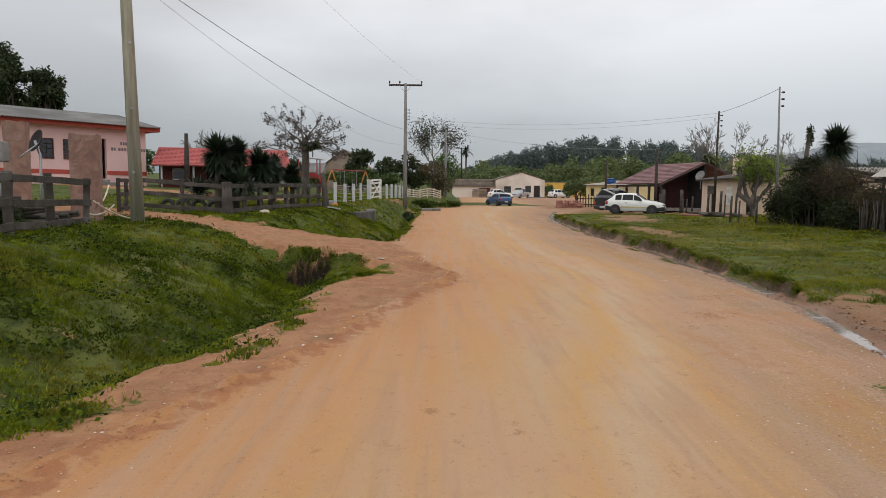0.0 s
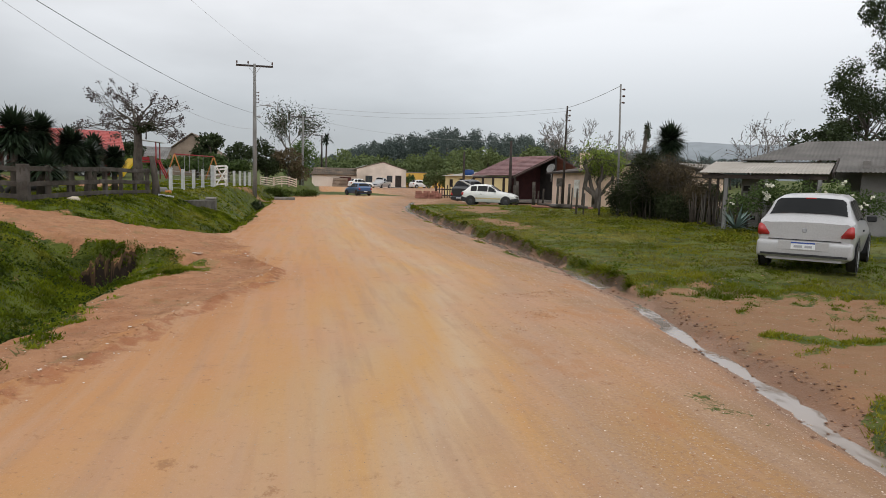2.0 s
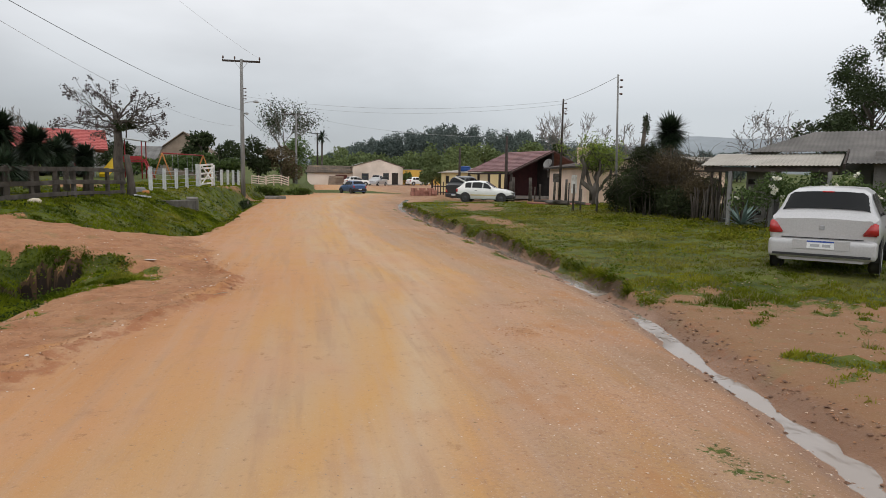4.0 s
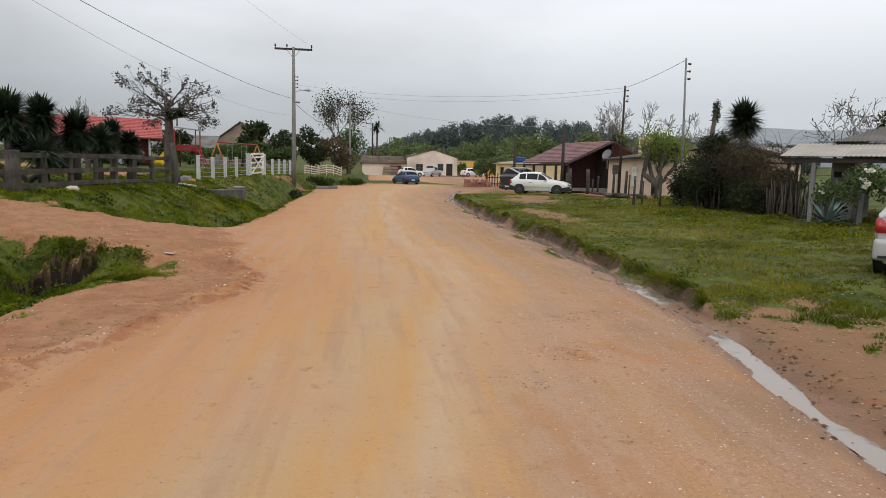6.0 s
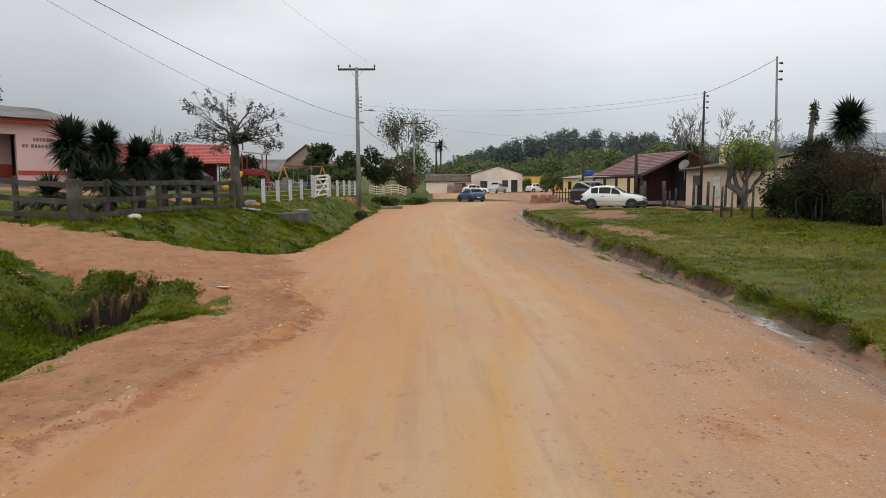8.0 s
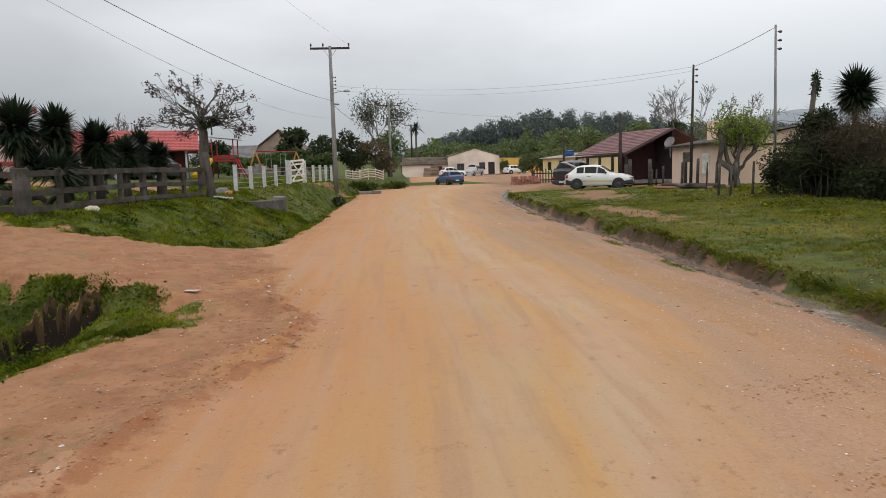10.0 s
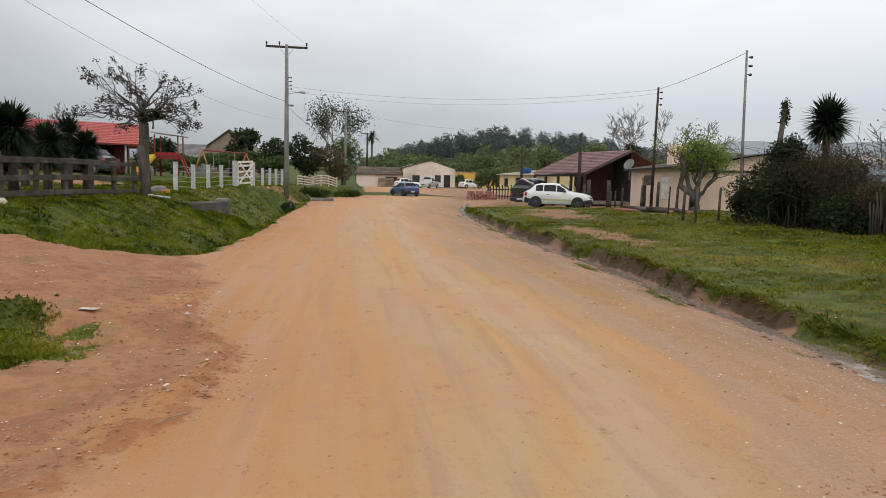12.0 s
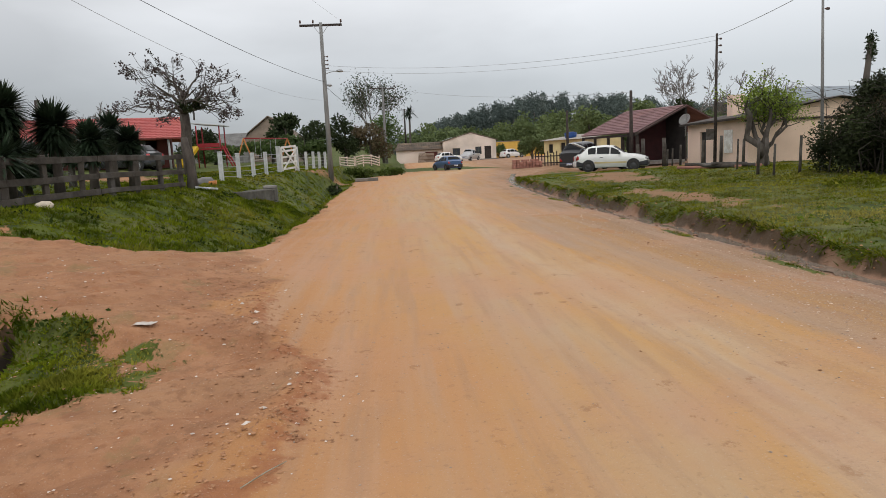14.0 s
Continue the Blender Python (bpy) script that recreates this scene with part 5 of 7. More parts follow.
ga, gb = Vector((0, 0, gz0)), Vector((-0.8, 3.1, gz0))
gd = gb - ga
for i, t in enumerate((0.02, 0.34, 0.66, 0.98)):
    q = ga + gd * t
    part("upright", beam(q, q + Vector((0, 0, 0.92)), 0.06, 0.09), M_DARKWOOD, g)
for h in (0.08, 0.48, 0.86):
    part("rail", beam(ga + Vector((0.05, 0, h)), gb + Vector((0.05, 0, h)), 0.03, 0.1), M_DARKWOOD, g)
for t0, t1 in ((0.03, 0.5), (0.97, 0.5)):
    part("brace", beam(ga + gd * t0 + Vector((0.09, 0, 0.1)), ga + gd * t1 + Vector((0.09, 0, 0.84)), 0.03, 0.09), M_DARKWOOD, g)

# undergrowth behind the near fence
for i_, (x_, y_, h_, c_) in enumerate(((-7.3, 8.6, 0.75, (0.7, 0.9, 0.36)), (-7.6, 10.2, 0.65, (0.7, 0.9, 0.32)), (-7.9, 11.9, 0.6, (0.6, 0.8, 0.3)), (-8.6, 9.6, 0.9, (0.8, 0.9, 0.42)))):
    leafy("shrub", "low dark undergrowth behind the near board fence", x_, y_, 300 + i_, h_, c_, M_LEAFDARK, 2600, 0.07, category="shrub", trunk_r=0.02)
yl = thing("yucca", "pale green spiky yucca rosette behind the near fence", "plant", pose(-8.35, 11.4, Z(-8.35, 11.4)))
wood_part("trunk", [([(0, 0, -0.05), (0, 0, 0.6), (0.02, 0, 1.1)], [0.09, 0.08, 0.07], 8)], M_BARK, yl)
tri_soup("leaves", blades(np.random.default_rng(61), 160, (0, 0, 1.15), 0.6, 0.03, -0.5, 0.3), M_AGAVE, yl, 4)

# rough brick pillars


def pillar(x, y, w, h, turn, label):
    rng = np.random.default_rng(int(abs(x) * 100))
    bm = bmesh.new()
    bmesh.ops.create_grid(bm, x_segments=2, y_segments=2, size=0.5)
    bmesh.ops.delete(bm, geom=bm.verts[:], context="VERTS")
    rows, n = 16, 6
    ring_all = []
    for j in range(rows + 1):
        ring = []
        for s in range(4):
            for i in range(n):
                t = -1 + 2 * i / n
                px, py = ((t, -1), (1, t), (-t, 1), (-1, -t))[s]
                k = w / 2 * (1 + rng.normal(0, 0.018)) * (0.93 if abs(t) > 0.99 else 1)
                ring.append(bm.verts.new((px * k, py * k, -0.15 + (h + 0.15) * j / rows + (rng.normal(0, 0.02) if j == rows else 0))))
        ring_all.append(ring)
    for a, b in zip(ring_all, ring_all[1:]):
        for i in range(4 * n):
            i2 = (i + 1) % (4 * n)
            bm.faces.new((a[i], a[i2], b[i2], b[i]))
    bm.faces.new(ring_all[-1])
    root = part("gate_pillar", bm, M_PILLAR, None, "", pose(x, y, Z(x, y), 0, 0, turn))
    return tagged(root, label, "pillar", "gate pillars")


pillar(-7.95, 15.1, 0.60, 1.9, 20, "square rough rendered brick gate pillar, reddish")
pillar(-11.3, 18.0, 0.55, 2.25, 20, "square rough rendered brick gate pillar behind the fence")
lp = thing("leaning_post", "thin grey metal mast leaning beside the gate pillar", "post", pose(-7.75, 11.6, Z(-7.75, 11.6) - 0.1))
tube("mast", [(0, 0, 0), (-0.1, 0, 2.2), (-0.32, 0, 4.6)], 0.045, M_METAL, lp, 8)
part("box", box(0.03, 0.28, -0.1, 0.12, 1.25, 1.6, 0.02), M_CONCRETE, lp, "small grey meter box")
for k, (a, b) in enumerate((((-7.6, 14.9, 1.35), (-8.2, 16.6, 1.75)), ((-7.6, 14.7, 1.4), (-7.2, 16.2, 0.95)), ((-7.7, 14.5, 1.15), (-7.45, 15.3, 1.3)))):
    rp = tube("rope", sag(a, b, 0.12, 8), 0.018, M_SACK)
    tagged(rp, "pale rope strung from the fence round the pillar", "rope", "ropes at the pillar")
dish = thing("satellite_dish", "dark mesh satellite dish on a bent arm", "satellite dish", pose(-9.15, 15.4, Z(-9.15, 15.4)))


def bowl(r, depth, n=8, m=16):
    bm = bmesh.new()
    rings = []
    for i in range(n + 1):
        t = i / n
        rings.append([bm.verts.new((r * t * math.cos(6.2832 * k / m), r * t * math.sin(6.2832 * k / m), depth * t * t)) for k in range(m)])
    for a, b in zip(rings, rings[1:]):
        for k in range(m):
            bm.faces.new((a[k], a[(k + 1) % m], b[(k + 1) % m], b[k]))
    bmesh.ops.remove_doubles(bm, verts=bm.verts[:], dist=1e-5)
    bmesh.ops.solidify(bm, geom=bm.faces[:], thickness=0.012)
    return bm


part("reflector", bowl(0.27, 0.08), M_DARK, dish, "", pose(0, 0, 1.72, 70, 0, -35), True)
tube("arm", [(0, 0, -0.1), (0, 0, 0.9), (0.02, 0, 1.4), (-0.1, 0, 1.75)], 0.03, M_METAL, dish, 6)
tube("feed", [(0.0, 0, 1.7), (-0.35, -0.2, 1.35)], 0.018, M_METAL, dish, 6)

# whitewashed posts, wire and gate
WP = [(-5.5, 34.9), (-5.25, 36.7), (-5.0, 38.4), (-4.85, 40.6), (-4.65, 43.1), (-4.2, 46.3), (-3.85, 47.6), (-3.6, 49.0), (-3.4, 50.4), (-3.2, 52.0), (-3.0, 53.6)]
wf_ = thing("wire_fence", "whitewashed concrete posts strung with wire mesh", "fence", pose(0, 0, 0))
for i, (x, y) in enumerate(WP):
    z = Z(x, y)
    w = 0.075 if i not in (4, 5) else 0.1
    h = 1.0 if i not in (4, 5) else 1.25
    q = part("post", beam((x, y, z - 0.1), (x, y, z + h), 2 * w, 2 * w, 0.015), M_WHITEPOST, wf_)
    part("cap", box(x - w * 1.15, x + w * 1.15, y - w * 1.15, y + w * 1.15, z + h, z + h + 0.06, 0.015), M_WHITEPOST, q)
for i in range(len(WP) - 1):
    if i == 4:
        continue
    a, b = WP[i], WP[i + 1]
    for k in range(5):
        h = 0.12 + 0.2 * k
        tube("wire", [(a[0], a[1], Z(*a) + h), (b[0], b[1], Z(*b) + h)], 0.008, M_METAL, wf_, 4)
wg = thing("white_gate", "white painted timber gate with crossed braces, ajar", "gate", pose(-4.55, 43.3, Z(-4.5, 43.3) + 0.06))
gw = Vector((0.50, 1.5, 0.0))
for t in (0.02, 0.98):
    part("stile", beam(gw * t, gw * t + Vector((0, 0, 1.2 + 0.12 * t)), 0.08, 0.1), M_WHITEWOOD, wg)
for h in (0.1, 0.4, 0.7, 1.0, 1.2):
    part("rail", beam(gw * 0.0 + Vector((0.05, 0, h)), gw + Vector((0.05, 0, h + 0.08)), 0.035, 0.1), M_WHITEWOOD, wg)
for h0, h1 in ((0.1, 1.2), (1.2, 0.1)):
    part("brace", beam(Vector((0.09, 0, h0)), gw + Vector((0.09, 0, h1)), 0.03, 0.1), M_WHITEWOOD, wg)
# arched pinkish rail fence further on
for x0, arch, lab in ((-3.3, 0.0, "faded pink rail fence behind the pole"), (-2.0, 0.22, "faded pink rail gate with arched rails")):
    af = thing("rail_gate", lab, "gate", pose(x0, 66.0, Z(x0, 66)), "pink rail fences")
    n = 8
    L = 1.2 if arch == 0 else 2.0
    for h in (0.12, 0.33, 0.54, 0.75):
        pts = [(L * i / n, 0, h + arch * math.sin(math.pi * i / n) * 0.9 - 0.15 * i / n) for i in range(n + 1)]
        tube("rail", pts, 0.05, M_PINKWOOD, af, 6)
    for t in ((0, 0.5, 1) if arch == 0 else (0, 0.33, 0.66, 1)):
        part("upright", beam((L * t, 0.06, -0.05), (L * t, 0.06, 0.8 + arch * math.sin(math.pi * t) * 0.8), 0.08, 0.08), M_PINKWOOD, af)

# concrete culvert head in the island ditch
ch = thing("concrete_culvert", "old concrete culvert slab with a block at its end", "culvert", pose(-3.55, 33.3, Z(-3.55, 33.3)))
part("slab", beam((-0.62, -2.0, 0.14), (0.0, 0.4, 0.12), 0.5, 0.56, 0.03, 0.02), M_CONCDARK, ch)
part("headwall", box(-0.25, 0.25, 0.1, 0.7, -0.3, 0.40, 0.03), M_CONCDARK, ch)
part("block", box(-0.2, 0.26, 0.2, 0.6, 0.40, 0.52, 0.03), M_CONCRETE, ch)
pp = tube("pipe", [(-5.0, 29.6, Z(-5, 29.6) + 0.05), (-4.6, 30.5, Z(-4.6, 30.5) + 0.06)], 0.045, M_WHITEPOST, None, 10)
tagged(pp, "white plastic drain pipe lying on the grass", "pipe")
cs = thing("culvert_slab", "mossy concrete culvert slab at the road edge", "culvert", pose(-0.7, 56.0, Z(-0.7, 56)))
part("slab", box(-0.9, 0.7, -0.4, 0.4, 0.0, 0.22, 0.03), M_CONCRETE, cs)
# unidentified pale shape by the fence; the sack is a made-up stand-in
sk = thing("sack", "pale crumpled shape lying below the fence, built as a sack", "sack", pose(-5.95, 22.6, Z(-5.95, 22.6)))
rng_s = np.random.default_rng(5)
bm = bmesh.new()
bmesh.ops.create_icosphere(bm, subdivisions=3, radius=0.13)
for v in bm.verts:
    v.co = v.co * (1 + 0.25 * noise.noise(v.co * 14)) + Vector((0, 0, 0.07))
    v.co.z *= 0.75
    v.co.x *= 1.4
part("cloth", bm, M_SACK, sk, "", None, True)

# half-buried tyres, tub and sheet in the yard
def ring_mesh(R, r, n=20, m=8):
    vs = [((R + r * math.cos(6.2832 * j / m)) * math.cos(6.2832 * i / n), r * 0.9 * math.sin(6.2832 * j / m), (R + r * math.cos(6.2832 * j / m)) * math.sin(6.2832 * i / n)) for i in range(n) for j in range(m)]
    fs = [(i * m + j, i * m + (j + 1) % m, (i + 1) % n * m + (j + 1) % m, (i + 1) % n * m + j) for i in range(n) for j in range(m)]
    return mesh_of("tyre", vs, fs, M_RUBBER, True)


tyre_me = ring_mesh(0.23, 0.08)
for k in range(5):
    x, y = -10.3 + 0.62 * k, 25.3 - 0.1 * k
    tagged(part("tyre", tyre_me, M_RUBBER, None, "", pose(x, y, Z(x, y) + 0.02, 0, 0, 6 * k - 10)), "old black tyre half buried upright in the yard grass", "tyre", "half-buried tyres")
tb_ = thing("tub", "orange plastic tub lying in the grass by the end post", "tub", pose(-5.0, 31.6, Z(-5.0, 31.6)))
tube("shell", [(-0.12, 0, 0.09), (0.0, 0, 0.09), (0.12, 0, 0.09)], [0.08, 0.09, 0.1], M_ORANGE, tb_, 12)
bm = bmesh.new()
bmesh.ops.create_icosphere(bm, subdivisions=3, radius=0.34)
for v in bm.verts:
    v.co = v.co * (1 + 0.3 * noise.noise(v.co * 5)) + Vector((0, 0, 0.1))
    v.co.z *= 0.55
tagged(part("tarpaulin", bm, M_FIBRO, None, "", pose(-5.35, 32.0, Z(-5.35, 32.0)), True), "crumpled grey tarpaulin bundle in the grass", "tarpaulin")
bk = thing("bucket", "white and green plastic bucket behind the board fence", "bucket", pose(-8.6, 13.2, Z(-8.6, 13.2)))
tube("pail", [(0, 0, 0.55), (0, 0, 0.75), (0, 0, 0.95)], [0.12, 0.14, 0.16], M_WHITEPOST, bk, 14)
tube("band", [(0, 0, 0.80), (0, 0, 0.90)], [0.152, 0.16], M_LEAFMID, bk, 14, "green band")
part("crate", box(-0.25, 0.25, -0.2, 0.2, -0.05, 0.55, 0.02), M_WOOD, bk, "grey wooden crate under it")
fl_ = thing("firewood_pile", "heap of sawn firewood logs behind the board fence", "firewood", pose(-8.2, 13.9, Z(-8.2, 13.9)))
for k in range(9):
    a_ = 0.9 * (k % 5) - 1.6
    zz_ = 0.05 + 0.1 * (k // 4)
    tube("log", [(-0.55 + 0.08 * (k % 3), 0.22 * (k % 4) - 0.4, zz_), (0.35 + 0.06 * (k % 4), 0.22 * (k % 4) - 0.4 + 0.05 * a_, zz_ + 0.05 * a_ + 0.06)], [0.055, 0.045], M_BARK, fl_, 7)

# ---- yuccas and yard plants ----
for i, (x, y, hz, r, st_, sk_) in enumerate(((-7.5, 22.6, 2.95, 0.66, 1, 3), (-7.35, 24.1, 3.0, 0.6, 1, 2), (-6.75, 25.0, 2.65, 0.6, 1, 0), (-6.9, 27.2, 2.4, 0.55, 1, 0), (-7.5, 30.1, 2.8, 0.55, 1, 0), (-6.2, 28.0, 2.35, 0.46, 1, 0), (-8.6, 27.2, 2.0, 0.55, 1, 2), (-9.4, 31.5, 2.4, 0.5, 1, 0))):
    yucca(x, y, hz, r, 40 + i, st_, sk_)
fan_tree("pruned_tree", "bare spreading tree with dry seed pods by the fence", -7.9, 39.2, 7, 3.9 - Z(-7.9, 39.2), 2.3, 2.2, M_BARK, M_PODS)
leafy("shrub", "green mistletoe clump in the bare crown", -7.45, 39.0, 8, 0.9, (0.6, 0.5, 0.35), M_LEAFDARK, 700, 0.12, category="shrub", z=3.6, trunk_r=0.03)
for i, (x, y, h, cr, m, n, s, lab) in enumerate((
        (-11.2, 37.5, 1.4, (0.5, 0.5, 0.45), M_LEAFYOUNG, 500, 0.14, "small yellow-green shrub in the yard"),
        (-8.6, 73, 4.9, (1.7, 1.6, 1.8), M_LEAFDARK, 3200, 0.32, "dense dark round-headed tree"),
        (-5.0, 69, 4.1, (2.0, 1.8, 1.7), M_LEAFDARK, 3000, 0.24, "dark evergreen tree by the pink fence"),
        (-3.0, 70, 4.6, (1.7, 1.6, 2.0), M_LEAFDARK, 3000, 0.24, "dark leafy tree by the pink fence"),
        (-6.2, 66, 2.6, (2.4, 1.5, 1.2), M_LEAFMID, 2600, 0.24, "green hedge shrubs behind the wire fence"),
        (-9.5, 70, 2.6, (2.6, 1.5, 1.2), M_LEAFMID, 2600, 0.26, "green hedge shrubs behind the wire fence"),
        (-0.9, 74, 4.2, (2.2, 1.9, 2.0), M_LEAFOLIVE, 3400, 0.22, "greyish thorny tree behind the pole"),
        (0.2, 86, 5.6, (2.6, 2.2, 2.6), M_LEAFMID, 3200, 0.26, "light green leafy tree by the back pole"),
        (-1.2, 57.6, 1.0, (1.3, 0.9, 0.5), M_SCRUB, 1500, 0.18, "low green shrub by the pink gate"),
        (0.9, 68, 0.75, (1.2, 0.8, 0.4), M_SCRUB, 1200, 0.18, "low green shrub on the bank"),
        (-2.1, 45.6, 0.75, (0.6, 0.5, 0.4), M_LEAFDARK, 900, 0.12, "dark weedy bush in the ditch below the pole"),
        (-13, 64, 1.7, (2.2, 1.4, 0.8), M_LEAFMID, 2200, 0.26, "green shrubs behind the playground"),
        (-17, 75, 3.2, (2.4, 1.6, 1.5), M_LEAFDARK, 2200, 0.28, "dark shrubs beside the grey house"),
        (-31, 66, 5.2, (2.8, 2.2, 2.4), M_LEAFMID, 2600, 0.32, "leafy green tree beside the red-roofed house"))):
    leafy("tree" if h > 3 else "shrub", lab, x, y, 60 + i, h, cr, m, n, s, category="tree" if h > 3 else "shrub")
tree("tree", "tall thin open-crowned tree behind the poles", -0.9, 96, 9, 4.0, 11.0, 0.2, 3, 0.55, 4, M_BAREBARK, M_LEAFDARK, 16, 0.24, 0.6, 0.5, 0.12, thin=0.03)
tree("bare_tree", "pale leafless tree behind the red roof", -32, 90, 10, 2.5, 7.6, 0.3, 4, 0.8, 3, M_BAREBARK, None, up=0.06, thin=0.03)
for i, (x, y, h, w) in enumerate(((-47.8, 75, 13.8, 3.6), (-44.2, 76, 12.2, 3.2), (-51.5, 77, 14.5, 3.6))):
    gum_tree("tall_tree", "tall dark eucalyptus behind the school", x, y, 90 + i, h, w, 46, 330, 0.42, M_LEAFDARK, M_BARK, 0.2, 0.35)

# palm by the far pole
pr = np.random.default_rng(31)
palm = thing("palm_tree", "tall thin palm with a small tufted head", "palm", pose(4.6, 126, Z(4.6, 126)))
tube("trunk", [(0, 0, -0.1), (0.05, 0, 4), (0.1, 0, 8.4)], [0.22, 0.17, 0.15], M_BARK, palm, 8)
tri_soup("fronds", np.concatenate([blades(pr, 70, (0.1, 0, 8.5), 1.5, 0.12, -0.5, 0.35), blades(pr, 30, (0.1, 0, 8.1), 1.1, 0.1, -0.9, 0.2)]), M_YUCCA, palm, 4)

# ---- playground ----
sl = thing("playground_slide", "red climbing tower with a yellow slide and pale roof", "playground", pose(-11.0, 52, Z(-11.0, 52)))
for dx in (0, 1.4):
    for dy in (0, 1.3):
        tube("post", [(dx, dy, -0.1), (dx, dy, 2.6)], 0.045, M_REDPL, sl, 6)
part("platform", box(-0.1, 1.5, -0.1, 1.4, 1.1, 1.2), M_REDPL, sl)
part("roof", beam((-0.2, 0.65, 2.75), (1.7, 0.65, 2.55), 1.8, 0.06), M_WHITEPOST, sl, "pale canopy board")
part("panel", box(0.05, 1.35, -0.04, 0.0, 1.25, 1.5), M_REDPL, sl)
part("slide", beam((-0.15, -0.2, 1.25), (-0.5, -2.2, 0.15), 0.55, 0.22), M_YELPL, sl, "yellow slide chute")
tube("ladder_rail", [(1.5, 0.0, 1.3), (2.2, -0.6, 0)], 0.05, M_REDPL, sl, 6)
tube("ladder_rail", [(1.5, 0.6, 1.3), (2.2, 0.2, 0)], 0.05, M_REDPL, sl, 6)
sw = thing("swing_set", "orange swing frame with a red top bar", "swing", pose(-9.5, 58.4, Z(-9.5, 58.4)))
e = Vector((2.45, 4.3, 0))
for q, sgn in ((Vector((0, 0, 0)), -1), (e, 1)):
    for k in (-0.7, 0.7):
        tube("leg", [q + Vector((k, 0, -0.1)), q + Vector((0, 0, 1.95))], 0.05, M_ORANGE, sw, 6)
tube("bar", [(0, 0, 1.95), e + Vector((0, 0, 1.95))], 0.055, M_REDPL, sw, 6, "red top bar")
for t in (0.3, 0.65):
    q = e * t
    for k in (-0.2, 0.2):
        tube("chain", [q + Vector((k, 0, 1.95)), q + Vector((k, 0, 0.5))], 0.015, M_METAL, sw, 4)
    part("seat", box(q.x - 0.25, q.x + 0.25, q.y - 0.1, q.y + 0.1, 0.46, 0.5), M_DARKWOOD, sw)


# ---- houses ----
def wall_with(bm, L, H, T, holes, m, H2=None):
    """A wall along x with holes (x0, x1, z0, z1); H2: height at its end."""
    H2 = H if H2 is None else H2
    xs = sorted({0.0, L, *[v for h in holes for v in h[:2]]})
    for x0, x1 in zip(xs, xs[1:]):
        cuts = sorted([h[2:] for h in holes if h[0] < x1 - 1e-6 and h[1] > x0 + 1e-6])
        z = 0.0
        for a, b in cuts:
            if a > z + 1e-4:
                bm_box(bm, x0, x1, 0, T, z, a, m)
            z = b
        bm_box(bm, x0, x1, 0, T, z, H, m)


def corrugated(L, W, pitch, amp, m, thick=0.012, along=None):
    """A sheet with waves across x (L), running down y (W)."""
    n = max(8, int(L / pitch * 4))
    bm = bmesh.new()
    rows = []
    for dz in (0, -thick):
        for j in (0, 1):
            rows.append([bm.verts.new(m @ Vector((L * i / n, W * j, amp * math.sin(6.2832 * L * i / n / pitch) + dz))) for i in range(n + 1)])
    for a, b, flip in ((rows[0], rows[1], False), (rows[2], rows[3], True), (rows[0], rows[2], True), (rows[1], rows[3], False)):
        for i in range(n):
            f = (a[i], a[i + 1], b[i + 1], b[i])
            bm.faces.new(f[::-1] if flip else f)
    return bm


def tiled(root, material, L, W, m, tile=0.30, row=0.36, label=""):
    """A roof deck carrying stepped, waved courses of tiles, each course a piece of its own."""
    deck = part("roof", bm_box(bmesh.new(), 0, L, 0.01, W, -0.06, -0.012, m), material, root, label)
    nr = int(W / row)
    n = int(L / tile) * 4
    for r in range(nr):
        bm = bmesh.new()
        y0, y1 = r * W / nr, (r + 1) * W / nr + 0.04
        lo, hi = [], []
        for i in range(n + 1):
            x = L * i / n
            w = 0.028 * abs(math.sin(math.pi * x / tile)) + 0.003 * math.sin(i * 1.7 + r * 2.3)
            lo.append(bm.verts.new(m @ Vector((x, y0, w))))
            hi.append(bm.verts.new(m @ Vector((x, y1, w + 0.05))))
        e = [bm.verts.new(v.co - Vector((0, 0, 0.04))) for v in hi]
        for i in range(n):
            bm.faces.new((lo[i], lo[i + 1], hi[i + 1], hi[i]))
            bm.faces.new((hi[i], hi[i + 1], e[i + 1], e[i]))
        part("tile_course", bm, material, deck)
    return deck


def slope(x, y, z, length_dir, rise_from, L, W, drop):
    """A frame on a roof: x along the eave direction (degrees), y down the slope."""
    return pose(x, y, z, 0, 0, length_dir) @ pose(0, 0, 0, -math.degrees(math.asin(drop / W)), 0, 0)


def window_unit(root, x, z, w, h, T, panes=(2, 3), frame_mat=None, name="window", m=None, glass=None):
    fm = frame_mat or M_METAL
    bm = bmesh.new()
    f = 0.045
    for a in (bm_box(bm, x, x + f, -0.03, 0.06, z, z + h), bm_box(bm, x + w - f, x + w, -0.03, 0.06, z, z + h), bm_box(bm, x + f, x + w - f, -0.03, 0.06, z, z + f), bm_box(bm, x + f, x + w - f, -0.03, 0.06, z + h - f, z + h)):
        pass
    wn_ = part(name, bm, fm, root)
    px, pz = (w - 2 * f) / panes[0], (h - 2 * f) / panes[1]
    for i in range(panes[0]):
        for j in range(panes[1]):
            part("pane", box(x + f + px * i + 0.012, x + f + px * (i + 1) - 0.012, 0.0, 0.012, z + f + pz * j + 0.012, z + f + pz * (j + 1) - 0.012), glass or M_WINDOW, wn_)
    return wn_


# the pink school: front wall from its road corner back towards the left
SX, SY, ST = -21.2, 48.4, math.degrees(math.atan2(-6.0, -5.0))
school = thing("school", "pink plastered school with red trim and grey corrugated roof", "building", pose(SX, SY, 1.5, 0, 0, ST + 180) @ Matrix.Scale(1.25, 4) @ pose(-18, 0, 0))
# local x runs along the front to the corner at 18, y points into the building
HW = 3.35
